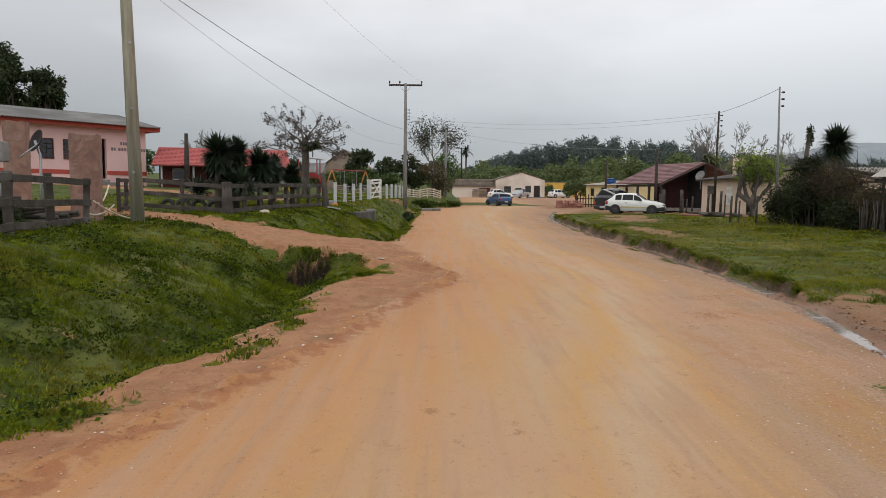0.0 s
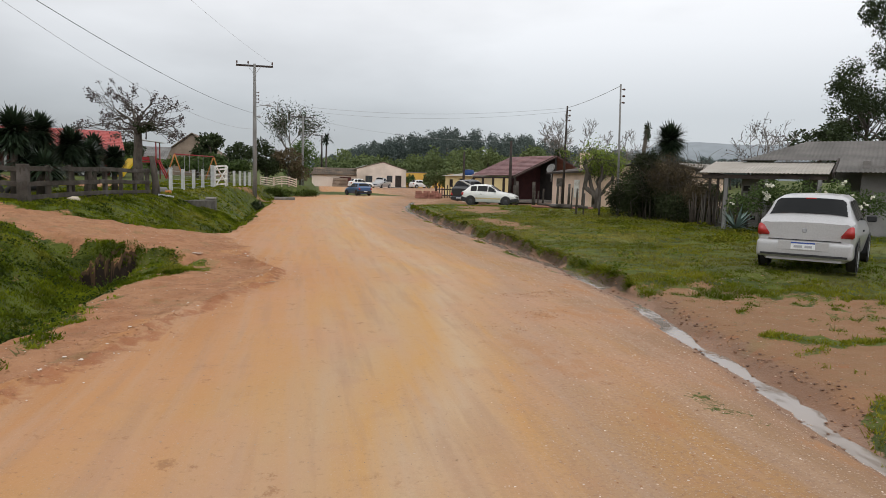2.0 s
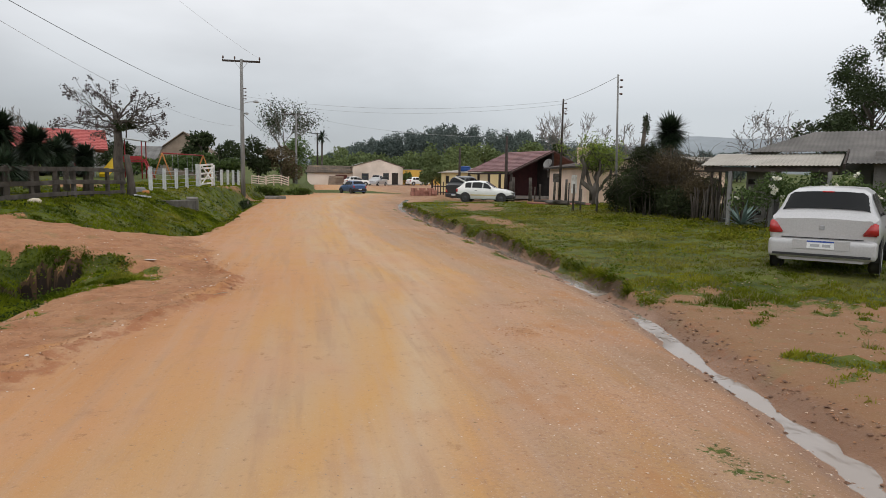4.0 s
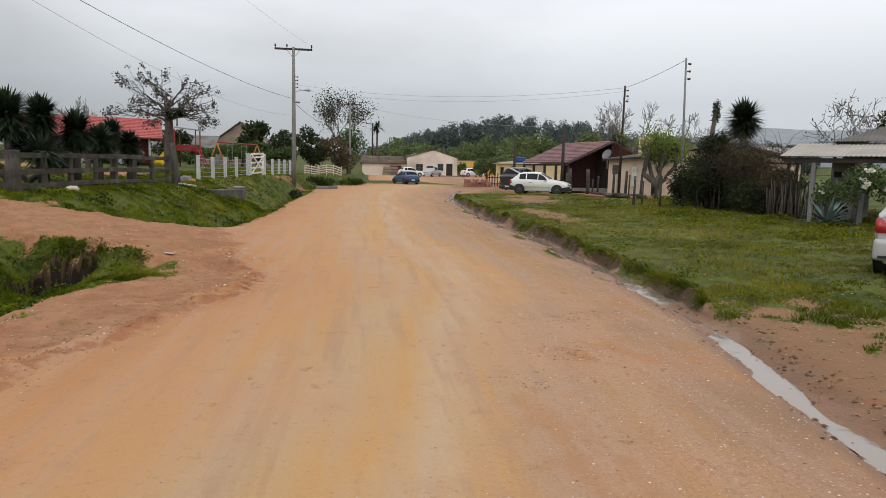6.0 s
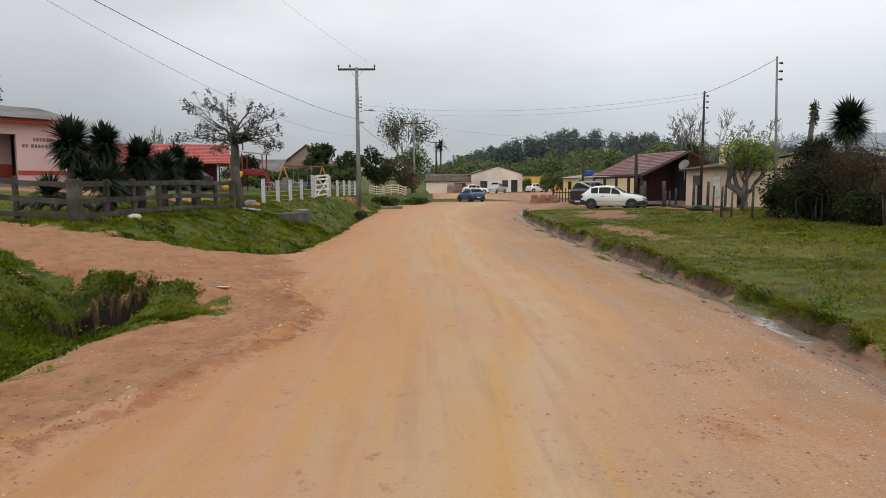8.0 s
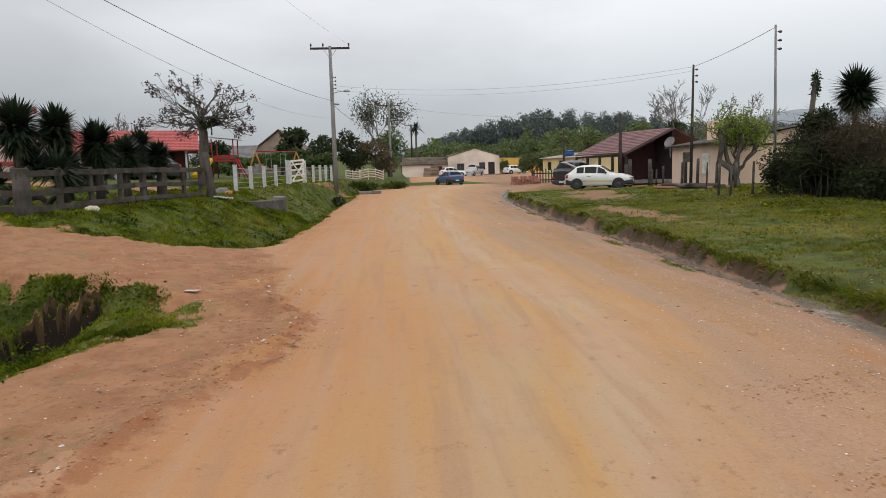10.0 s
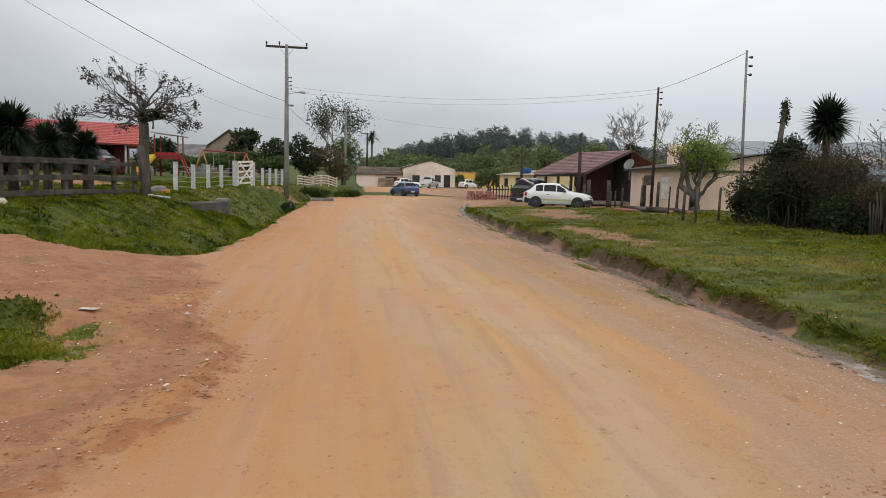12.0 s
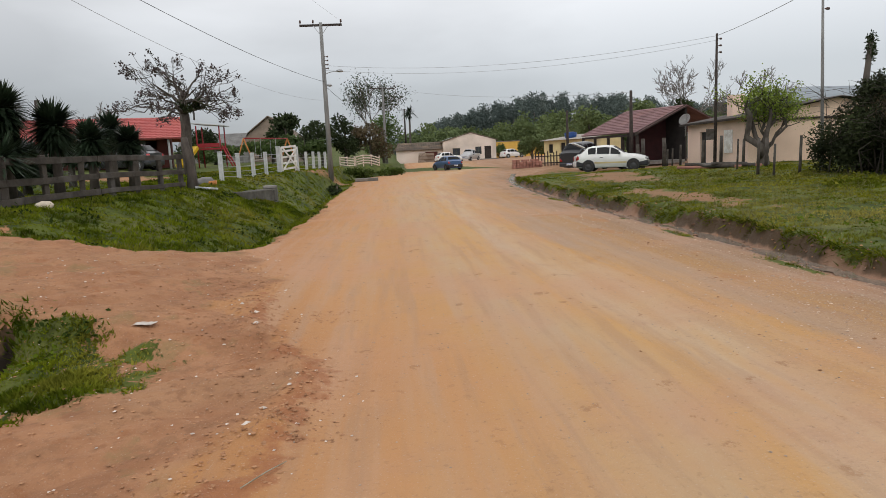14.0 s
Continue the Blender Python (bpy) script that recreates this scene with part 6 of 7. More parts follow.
bm = bmesh.new()
holes = [(12.45, 13.12, 1.6, 2.65), (13.58, 14.25, 1.6, 2.65), (2.2, 3.3, 1.55, 2.75), (5.2, 6.3, 1.55, 2.75), (14.57, 15.79, 0.62, 2.8)]
wall_with(bm, 18, HW, 0.22, holes, Matrix.Identity(4))
bm_box(bm, 17.78, 18, 0.22, 9, 0, HW)
bm_box(bm, 0, 0.22, 0.22, 9, 0, HW)
bm_box(bm, 0.22, 17.78, 8.8, 9, 0, HW)
part("wall", bm, M_PINK, school)
part("porch_back", box(14.3, 16.1, 1.6, 1.7, 0, HW - 0.2), M_PINK, school)
part("dado", box(14.32, 16.08, 1.56, 1.596, 0.62, 1.4), M_REDPAINT, school, "red painted dado")
part("floor", box(14.3, 16.1, 0.22, 1.6, 0.0, 0.62), M_CONCRETE, school)
part("band", box(-0.02, 14.57, -0.025, -0.003, 0.84, 1.06), M_REDPAINT, school, "red band")
part("band", box(15.79, 18.02, -0.025, -0.003, 0.84, 1.06), M_REDPAINT, school, "red band")
part("band", box(18.003, 18.03, 0, 9, 0.84, 1.06), M_REDPAINT, school, "red band")
part("fascia", box(-0.45, 18.55, -0.55, -0.5, HW - 0.02, HW + 0.2), M_REDPAINT, school, "red eave board")
part("fascia", box(18.55, 18.6, -0.55, 9.5, HW - 0.02, HW + 0.2), M_REDPAINT, school, "red eave board")
part("soffit", box(-0.45, 18.55, -0.5, 0.2, HW + 0.0, HW + 0.04), M_PINK, school)
part("roof", corrugated(19.1, 5.4, 0.18, 0.025, Matrix.Translation((-0.5, 4.5, HW + 1.25)) @ Matrix.Rotation(math.pi, 4, "Z") @ Matrix.Translation((-19.1, 0, 0)) @ pose(0, 0, 0, -math.degrees(math.asin(1.05 / 5.4)))), M_FIBRO, school)
part("roof", corrugated(19.1, 5.4, 0.18, 0.025, Matrix.Translation((-0.5, 4.5, HW + 1.25)) @ pose(0, 0, 0, -math.degrees(math.asin(1.05 / 5.4)))), M_FIBRO, school)
bm = bmesh.new()
f = [bm.verts.new(v) for v in ((18.0, 0.0, HW), (18.0, 9.0, HW), (18.0, 4.5, HW + 1.15), (17.8, 0.0, HW), (17.8, 9.0, HW), (17.8, 4.5, HW + 1.15))]
bm.faces.new(f[:3])
bm.faces.new(f[5:2:-1])
part("gable", bm, M_PINK, school)
for x0, x1, z0, z1 in holes[:4]:
    window_unit(school, x0, z0, x1 - x0, z1 - z0, 0.22, (2, 4), M_BRICK)
for k in range(4):
    part("step", box(14.5 - 0.1 * k, 15.8 + 0.28 * k, -0.3 * (k + 1), -0.3 * k - 0.003 if k else -0.004, -0.1, 0.62 - 0.15 * (k + 0.3)), M_CONCRETE, school)
rb = random.Random(4)
for z0, x0, x1 in ((2.5, 16.55, 17.3), (2.18, 16.05, 17.95)):
    x = x0
    while x < x1:
        w = rb.uniform(0.08, 0.12)
        part("lettering", box(x, x + w, -0.022, -0.004, z0, z0 + 0.17), M_LETTER, school)
        x += w + (0.05 if rb.random() < 0.88 else 0.16)

# red-roofed house
rh = thing("red_roofed_house", "low brick house with a red tiled roof and dark porch", "house", pose(-20.18, 48.14, 1.6, 0, 0, 16.5))
bm = bmesh.new()
wall_with(bm, 8.4, 1.85, 0.2, [(0.9, 1.9, 0.7, 1.5), (3.2, 4.2, 0.0, 1.75), (5.0, 7.6, 0.0, 1.7)], Matrix.Identity(4))
bm_box(bm, 0, 0.2, 0.2, 6, 0, 1.85)
bm_box(bm, 8.2, 8.4, 0.2, 6, 0, 1.85)
bm_box(bm, 0.2, 8.2, 5.8, 6, 0, 1.85)
part("wall", bm, M_BRICK, rh)
window_unit(rh, 0.9, 0.7, 1.0, 0.8, 0.2, (2, 3), M_WHITEWOOD)
for x in (0.3, 2.4, 4.4, 6.4, 8.3):
    tube("porch_post", [(x, -1.3, -0.1), (x, -1.3, 1.75)], 0.07, M_WHITEPOST, rh, 6)
tiled(rh, M_REDROOF, 9.4, 4.9, Matrix.Translation((-0.3, 3.0, 3.15)) @ Matrix.Rotation(math.pi, 4, "Z") @ Matrix.Translation((-9.4, 0, 0)) @ pose(0, 0, 0, -17.5))
tiled(rh, M_REDROOF, 9.4, 4.0, Matrix.Translation((-0.3, 3.0, 3.15)) @ pose(0, 0, 0, -20))
for x in (0.05, 8.35):
    bm = bmesh.new()
    bm.faces.new([bm.verts.new(v) for v in ((x, -0.3, 1.85), (x, 6.2, 1.85), (x, 3.0, 3.1))])
    part("gable", bm, M_BRICK, rh)

# bare rendered gable house and its grey neighbour
gh = thing("gable_house", "old unpainted gabled house with bare rendered wall", "house", pose(-15.6, 86.2, 1.3) @ Matrix.Scale(0.83, 4))
bm = bmesh.new()
wall_with(bm, 7.6, 3.6, 0.25, [(2.2, 3.2, 1.2, 2.4)], Matrix.Identity(4))
bm_box(bm, 0, 0.25, 0.25, 8, 0, 3.6)
bm_box(bm, 7.35, 7.6, 0.25, 8, 0, 3.6)
for y in (0.02, 0.23):
    bm.faces.new([bm.verts.new(v) for v in ((0, y, 3.6), (7.6, y, 3.6), (3.8, y, 6.5))])
part("wall", bm, M_BROWNWALL, gh)
for sgn, x in ((1, 3.8), (-1, 3.8)):
    part("roof", beam((x, 4, 6.65), (x + sgn * 4.3, 4, 3.4), 8.6, 0.12), M_OLDTILE, gh)
window_unit(gh, 2.2, 1.2, 1.0, 1.2, 0.2, (2, 2), M_DARKWOOD)
nh = thing("grey_house", "low white-walled house with grey tiled roof", "house", pose(-20.3, 79.7, 1.25) @ Matrix.Scale(0.83, 4))
bm = bmesh.new()
wall_with(bm, 7.0, 2.6, 0.2, [(2.4, 3.3, 0.0, 2.0), (4.6, 5.6, 1.0, 2.0)], Matrix.Identity(4))
bm_box(bm, 6.8, 7, 0.2, 6, 0, 2.6)
bm_box(bm, 0, 0.2, 0.2, 6, 0, 2.6)
part("wall", bm, M_GREYWALL, nh)
tiled(nh, M_FIBRO, 8, 4, Matrix.Translation((-0.5, 3.2, 4.4)) @ Matrix.Rotation(math.pi, 4, "Z") @ Matrix.Translation((-8, 0, 0)) @ pose(0, 0, 0, -26))
part("door", box(2.42, 3.28, 0.06, 0.1, 0, 1.98), M_DARKWOOD, nh)

# far house across the square
fh = thing("far_house", "long cream house with a gabled end and old tile roof", "house", pose(2.0, 118, 0.5))
bm = bmesh.new()
wall_with(bm, 7.6, 2.1, 0.25, [(4.7, 6.7, 0.0, 1.75)], Matrix.Identity(4))
part("wall", bm, M_CREAM, fh)
bm = bmesh.new()
wall_with(bm, 8.6, 3.2, 0.25, [(1.5, 2.7, 0.95, 2.1), (5.2, 6.2, 1.0, 2.2), (6.7, 7.8, 0.0, 2.25)], Matrix.Translation((7.6, -0.6, 0)))
for y in (-0.59, -0.37):
    bm.faces.new([bm.verts.new(v) for v in ((7.6, y, 3.2), (16.2, y, 3.2), (12.1, y, 4.45))])
bm_box(bm, 7.6, 7.85, -0.35, 6, 0, 3.2)
bm_box(bm, 15.95, 16.2, -0.35, 6, 0, 3.2)
part("wall", bm, M_CREAM, fh)
part("door", box(4.72, 6.68, 0.08, 0.14, 0.0, 1.74), M_BRICK, fh, "brown garage door")
part("door", box(14.32, 15.38, -0.5, -0.44, 0.0, 2.24), M_DARKWOOD, fh)
window_unit(fh, 9.1, 0.95, 1.2, 1.15, 0.2, (2, 2), M_DARKWOOD).location.y = -0.55
window_unit(fh, 12.8, 1.0, 1.0, 1.2, 0.2, (2, 2), M_DARKWOOD).location.y = -0.55
tiled(fh, M_OLDTILE, 8.0, 4.0, Matrix.Translation((-0.3, 3.4, 3.35)) @ Matrix.Rotation(math.pi, 4, "Z") @ Matrix.Translation((-8, 0, 0)) @ pose(0, 0, 0, -18), 0.4, 0.45)
part("roof", beam((12.1, 2.8, 4.55), (7.3, 2.8, 3.15), 7.0, 0.1), M_OLDTILE, fh)
part("roof", beam((12.1, 2.8, 4.55), (16.5, 2.8, 3.2), 7.0, 0.1), M_OLDTILE, fh)
part("skylight", beam((9.3, -0.2, 3.95), (7.5, -0.2, 3.4), 1.1, 0.06), M_WHITEPOST, fh, "pale roof sheet")
part("plinth", box(13.5, 18.2, -1.6, -0.62, -0.1, 0.25), M_CONCRETE, fh)
bf = thing("wood_pile", "stacked brown boards against the far house", "wood pile", pose(5.4, 116.6, 0.55))
for k in range(8):
    part("board", box(0.02 * k, 2.6, 0.12 * (k % 3), 0.12 * (k % 3) + 0.1, 0.19 * k, 0.19 * k + 0.17), M_BROWNWALL, bf)
yw = thing("yellow_wall", "long yellow painted yard wall", "wall", pose(18.6, 124, 0.4))
part("panel", box(0, 11, 0, 0.2, 0, 3.0, 0.02), M_YELLOW, yw)
part("coping", box(-0.05, 11.05, -0.05, 0.25, 3.0, 3.12), M_CONCRETE, yw)

# pale yellow shed with blue tank
ys_ = thing("yellow_shed", "small pale yellow building with three openings", "building", pose(16.9, 77.8, 0.35, 0, 0, -60))
bm = bmesh.new()
wall_with(bm, 6.0, 2.15, 0.2, [(0.7, 1.3, 0.9, 1.8), (2.4, 3.1, 0.0, 1.9), (4.2, 4.9, 0.0, 1.9)], Matrix.Identity(4))
bm_box(bm, 0, 0.2, 0.2, 5, 0, 2.15)
bm_box(bm, 5.8, 6, 0.2, 5, 0, 2.15)
bm_box(bm, 0.2, 5.8, 4.8, 5, 0, 2.15)
part("wall", bm, M_YELSHED, ys_)
part("roof", corrugated(6.6, 5.6, 0.18, 0.02, pose(-0.3, -0.35, 2.18, 6)), M_FIBROLT, ys_)
# near-black panels fill the openings in place of their dark inside
for a, b in ((2.45, 3.05), (4.25, 4.85)):
    part("door", box(a, b, 0.08, 0.12, 0, 1.88), M_DARK, ys_)
part("shutter", box(0.72, 1.28, 0.05, 0.09, 0.92, 1.78), M_DARK, ys_)
tk = thing("water_tank", "round blue plastic water tank on the shed roof", "water tank", pose(19.3, 76.2, 2.75) @ Matrix.Scale(0.75, 4))
tube("barrel", [(0, 0, -0.2), (0, 0, 0.15), (0, 0, 0.55)], [0.72, 0.78, 0.86], M_BLUEPL, tk, 14)
tube("lid", [(0, 0, 0.55), (0, 0, 0.68), (0, 0, 0.74)], [0.9, 0.6, 0.1], M_BLUEPL, tk, 14)
bp_ = thing("brick_pile", "stack of red hollow bricks at the roadside", "bricks", pose(12.2, 70, Z(13.4, 70)))
rb = random.Random(8)
for i in range(9):
    for k in range(4 - (i % 3 == 2)):
        part("brick", box(0.3 * i, 0.3 * i + 0.27, 0, 0.8, 0.2 * k, 0.2 * k + 0.185, 0.01, pose(0, rb.uniform(-0.05, 0.05), 0, 0, 0, rb.uniform(-4, 4))), M_BRICKS, bp_)

# maroon-roofed open porch building
pb = thing("porch_building", "open barn-like porch with a maroon tiled roof", "building", pose(17.1, 52.1, 0.55, 0, 0, math.degrees(math.atan2(6.55, -2.35))) @ Matrix.Scale(0.83, 4))
# local x from the near eave corner to the far one, y away from the road is negative
WD, RS = 5.0, 2.05
tiled(pb, M_MAROON, 7.4, 5.45, Matrix.Translation((7.2, -WD, 2.3 + RS)) @ Matrix.Rotation(math.pi, 4, "Z") @ Matrix.Scale(1, 4) @ pose(0, 0, 0, 0, 0, 180) @ Matrix.Translation((-7.4, 0, 0)) @ pose(0, 0, 0, -math.degrees(math.atan2(RS, WD))), 0.3, 0.37)
tiled(pb, M_MAROON, 7.4, 5.45, Matrix.Translation((7.2, -WD, 2.3 + RS)) @ Matrix.Rotation(math.pi, 4, "Z") @ pose(0, 0, 0, -math.degrees(math.atan2(RS, WD))), 0.3, 0.37)
part("verge", beam((-0.16, 0.35, 2.1), (-0.16, -WD, 2.3 + RS - 0.05), 0.06, 0.24), M_DARKWOOD, pb)
part("eave_beam", box(-0.1, 7.2, -0.12, 0.0, 1.98, 2.16), M_DARKWOOD, pb)
for x in (0.0, 1.8, 3.6, 5.4, 7.1):
    part("post", box(x - 0.09, x + 0.09, -0.16, 0.02, -0.3, 1.98), M_DARKWOOD, pb)
# near-black back wall and added side wall stand in for interior shade
part("back_wall", box(0, 7.2, -WD - 0.2, -WD, -0.2, 4.1), M_DARK, pb)
bm = bmesh.new()
for x in (2.2, 2.35):
    bm.faces.new([bm.verts.new(v) for v in ((x, -1.4, -0.2), (x, -WD, -0.2), (x, -WD, 2.2 + RS), (x, -1.4, 2.75))])
part("side_wall", bm, M_PORCHWALL, pb)
part("floor", box(0, 7.2, -WD, 0, -0.3, -0.05), M_CONCRETE, pb)

# beige house with the white shutter
BT = math.degrees(math.atan2(40.3 - 48.3, 18.0 - 18.85))
bh = thing("beige_house", "beige plastered house with grey roof, chimney and white shutter", "house", pose(18.85, 48.3, 0.15, 0, 0, BT))
# local x along the road front towards the near corner, y into the house
BL, BH_ = 8.05, 2.5
bm = bmesh.new()
wall_with(bm, BL, BH_, 0.2, [(2.1, 3.0, 0.0, 2.0), (5.75, 6.65, 0.85, 1.95)], Matrix.Identity(4))
bm_box(bm, 0, 0.2, 0.2, 7, 0, BH_)
part("wall", bm, M_BEIGE, bh)
part("end_wall", box(BL - 0.2, BL, 0.2, 9.0, 0, BH_ - 0.12), M_BEIGE2, bh, "ochre stained end wall")
part("door", box(2.12, 2.98, 0.1, 0.14, 0, 1.98), M_DARK, bh)
sh = part("shutter", box(5.67, 6.73, -0.05, -0.004, 0.82, 1.98, 0.008), M_WHITEWOOD, bh, "white slatted shutter")
for k in range(9):
    part("slat", box(5.75, 6.65, -0.075, -0.052, 0.9 + 0.115 * k, 0.97 + 0.115 * k), M_WHITEWOOD, sh)
part("roof", corrugated(BL + 0.7, 4.9, 0.18, 0.022, Matrix.Translation((-0.3, 4.4, BH_ + 0.80)) @ Matrix.Rotation(math.pi, 4, "Z") @ Matrix.Translation((-BL - 0.7, 0, 0)) @ pose(0, 0, 0, -9.2)), M_FIBRODARK, bh)
part("roof", corrugated(BL + 0.7, 4.9, 0.18, 0.022, Matrix.Translation((-0.3, 4.4, BH_ + 0.80)) @ pose(0, 0, 0, -9.2)), M_FIBRODARK, bh)
part("eave_board", box(-0.3, BL + 0.35, -0.42, -0.38, BH_ - 0.09, BH_ + 0.02), M_DARKWOOD, bh)
bm = bmesh.new()
for x in (BL - 0.18, BL - 0.02):
    bm.faces.new([bm.verts.new(v) for v in ((x, 0, BH_ - 0.12), (x, 9, BH_ - 0.12), (x, 4.4, BH_ + 0.74))])
part("gable", bm, M_BEIGE2, bh)
# dark board stands for the end eave together with its shadow line
part("end_eave_board", box(BL + 0.002, BL + 0.10, 0.0, 9.0, BH_ - 0.22, BH_ - 0.12), M_DARKWOOD, bh)
part("chimney", box(3.6, 4.3, 0.9, 1.6, BH_, BH_ + 1.35, 0.02), M_BEIGE, bh)
sd = thing("satellite_dish", "grey satellite dish at the corner of the beige house", "satellite dish", pose(18.9, 48.75, 2.3))
part("reflector", bowl(0.38, 0.12), M_FIBRO, sd, "", pose(0, 0, 0.65, 62, 0, -60), True)
tube("mast", [(0, 0, -0.3), (0, 0.05, 0.7)], 0.03, M_METAL, sd, 6)
tube("feed", [(0, -0.1, 0.6), (-0.1, -0.55, 0.95)], 0.015, M_METAL, sd, 5)
# grey house and corrugated veranda beside the silver car
rhs = thing("grey_cottage", "grey rendered cottage with corrugated roof and veranda", "house", pose(14.2, 22.0, 0.25, 0, 0, -45))
# local x along the veranda eave to the right, y into the house
part("veranda_roof", corrugated(3.95, 2.75, 0.12, 0.010, pose(-0.1, 0.0, 2.05, 10.0)), M_FIBROLT, rhs, "pale corrugated veranda sheet")
part("veranda_beam", box(0.0, 3.8, 0.12, 0.22, 1.86, 1.99), M_DARKWOOD, rhs)
for x in (0.8, 2.05, 3.6):
    part("post", box(x - 0.06, x + 0.06, 0.1, 0.24, -0.2, 1.86, 0.01), M_POLE2, rhs)
bm = bmesh.new()
wall_with(bm, 9, 2.45, 0.22, [(0.8, 1.7, 0.0, 2.0), (2.2, 3.0, 0.9, 1.8)], Matrix.Translation((1.2, 2.5, 0)))
part("wall", bm, M_GREYWALL, rhs)
part("wall", box(1.2, 1.42, 2.72, 7.5, 0, 2.45), M_GREYWALL, rhs)
part("side_room", box(4.7, 11, 0.75, 0.97, 0, 2.35), M_GREYWALL, rhs)
part("side_room", box(4.7, 4.92, 0.97, 2.5, 0, 2.5), M_GREYWALL, rhs)
bm = corrugated(11.0, 3.2, 0.13, 0.013, pose(0.9, 2.4, 2.58, 15.5))
bmesh.ops.bisect_plane(bm, geom=bm.verts[:] + bm.edges[:] + bm.faces[:], plane_co=(0.9, 2.4, 2.58), plane_no=(-3.1, 1.8, 0), clear_outer=True)
part("roof", bm, M_FIBROMID, rhs)
bm = bmesh.new()
bm.faces.new([bm.verts.new(v) for v in ((0.9, 2.4, 2.56), (2.7, 5.48, 3.42), (0.9, 8.4, 2.56))])
part("roof", bm, M_FIBROMID, rhs)
part("roof", corrugated(7.3, 2.45, 0.13, 0.013, pose(4.0, 0.15, 2.12, 13)), M_FIBROMID, rhs)
part("verge", beam((3.95, 0.1, 2.03), (3.95, 2.5, 2.58), 0.06, 0.15), M_DARKWOOD, rhs)
part("block_pier", box(1.15, 1.75, 1.0, 1.4, -0.2, 2.0, 0.02), M_CONCRETE, rhs, "pier of grey hollow blocks")
# dark plates on the solid face stand in for the shaded hollows
for k in range(4):
    part("block_hole_shade", box(1.22, 1.42, 0.985, 0.998, 0.25 + 0.4 * k, 0.42 + 0.4 * k), M_DARK, rhs)
    part("block_hole_shade", box(1.5, 1.66, 0.985, 0.998, 0.05 + 0.4 * k, 0.2 + 0.4 * k), M_DARK, rhs)
tl = thing("tin_roof_shed", "low shed with a pale tin roof behind the thicket", "shed", pose(19.4, 29.6, 0.3))
part("roof", corrugated(2.4, 3.0, 0.18, 0.02, pose(0, -0.3, 2.3, 8)), M_FIBROLT, tl)
for px_, py_ in ((0.15, 0.0), (2.2, 0.0), (0.15, 2.4), (2.2, 2.4)):
    part("post", box(px_, px_ + 0.1, py_, py_ + 0.1, -0.1, 2.28), M_DARKWOOD, tl)


# ---- right side: plants and clutter ----
rg = np.random.default_rng(77)
bush = thing("overgrown_bush", "big dark overgrown thicket with dry brown top", "bush", pose(0, 0, 0))
lumps, dry, stems = [], [], []
for k in range(84):
    t = rg.uniform(0, 1)
    cx, cy = 15.0 + rg.normal(0, 0.35) + 0.9 * t, 29.2 - 5.2 * t + rg.normal(0, 0.3)
    hz = rg.uniform(0.1, 1.0)
    top = 0.45 + 2.0 * math.sin(math.pi * min(1, t * 0.9 + 0.08)) + rg.normal(0, 0.12)
    c = np.array((cx, cy, Z(cx, cy) + 0.1 + top * hz))
    r = rg.uniform(0.45, 0.75)
    (dry if hz > 0.5 and t > 0.4 else lumps).append(blob(rg, 900, c, (r, r, r * 0.8), 0.1))
    stems.append(([(cx, cy, Z(cx, cy)), (cx + rg.normal(0, 0.2), cy, c[2] * 0.6), tuple(c + rg.normal(0, 0.25, 3))], [0.03, 0.02, 0.008], 4))
for k in range(420):
    t = rg.uniform(0.1, 1)
    cx, cy = 15.0 + 0.9 * t + rg.normal(0, 0.5), 29.2 - 5.2 * t + rg.normal(0, 0.4)
    z = Z(cx, cy) + rg.uniform(0.9, 2.2)
    d = rg.normal(0, 0.3, 3) + np.array((-0.1, -0.1, 0.0))
    stems.append(([(cx, cy, z), (cx + d[0], cy + d[1], z + 0.35 + d[2] * 0.4), (cx + d[0] * 2.2, cy + d[1] * 2.2, z + 0.3 + d[2])], [0.010, 0.007, 0.004], 3))
tri_soup("foliage", leaf_quads(np.concatenate(lumps), 0.095, rg, 0.1, 0.55), M_THICKET, bush, 4)
tri_soup("dry_foliage", leaf_quads(np.concatenate(dry), 0.065, rg, 0.0, 0.35), M_LEAFOLIVE, bush, 4)
wood_part("thicket", stems, M_BARK, bush)
cyp = thing("cypress", "dark clipped conifer beside the bush with a broken top", "tree", pose(15.6, 28.9, Z(15.6, 28.9)))
tube("trunk", [(0, 0, -0.05), (0.05, 0, 2.6), (0.2, 0, 4.1)], [0.14, 0.1, 0.07], M_BARK, cyp, 7)
tri_soup("crown", leaf_quads(np.concatenate([blob(rg, 420, (rg.normal(0, 0.12) + 0.1 + 0.07 * k, 0, 0.6 + 0.36 * k), (0.58 - 0.05 * k, 0.55 - 0.05 * k, 0.45), 0.2) for k in range(7)] + [blob(rg, 160, (0.2, 0, 3.6 + 0.22 * k), (0.14, 0.14, 0.25), 0.2) for k in range(3)]), 0.1, rg, 0.0, 0.4), M_LEAFDARK, cyp, 4)
yr = yucca(15.45, 26.3, 3.75, 0.74, 71, 1, 0)
yr["label"] = "tall yucca with one big spiky head above the thicket"
yr["group"] = ""
pollard("pollarded tree with thick limbs and young yellow-green leaves", 17.75, 38.2, 17)
tree("bare_tree", "leafless grey tree behind the porch roof", 27, 66, 19, 2.6, 9.0, 0.22, 5, 0.7, 3, M_BAREBARK, None, up=0.07, thin=0.016)
tree("bare_tree", "leafless grey tree behind the beige house", 30.5, 62, 20, 2.2, 7.8, 0.2, 5, 0.75, 3, M_BAREBARK, None, up=0.08, thin=0.015)
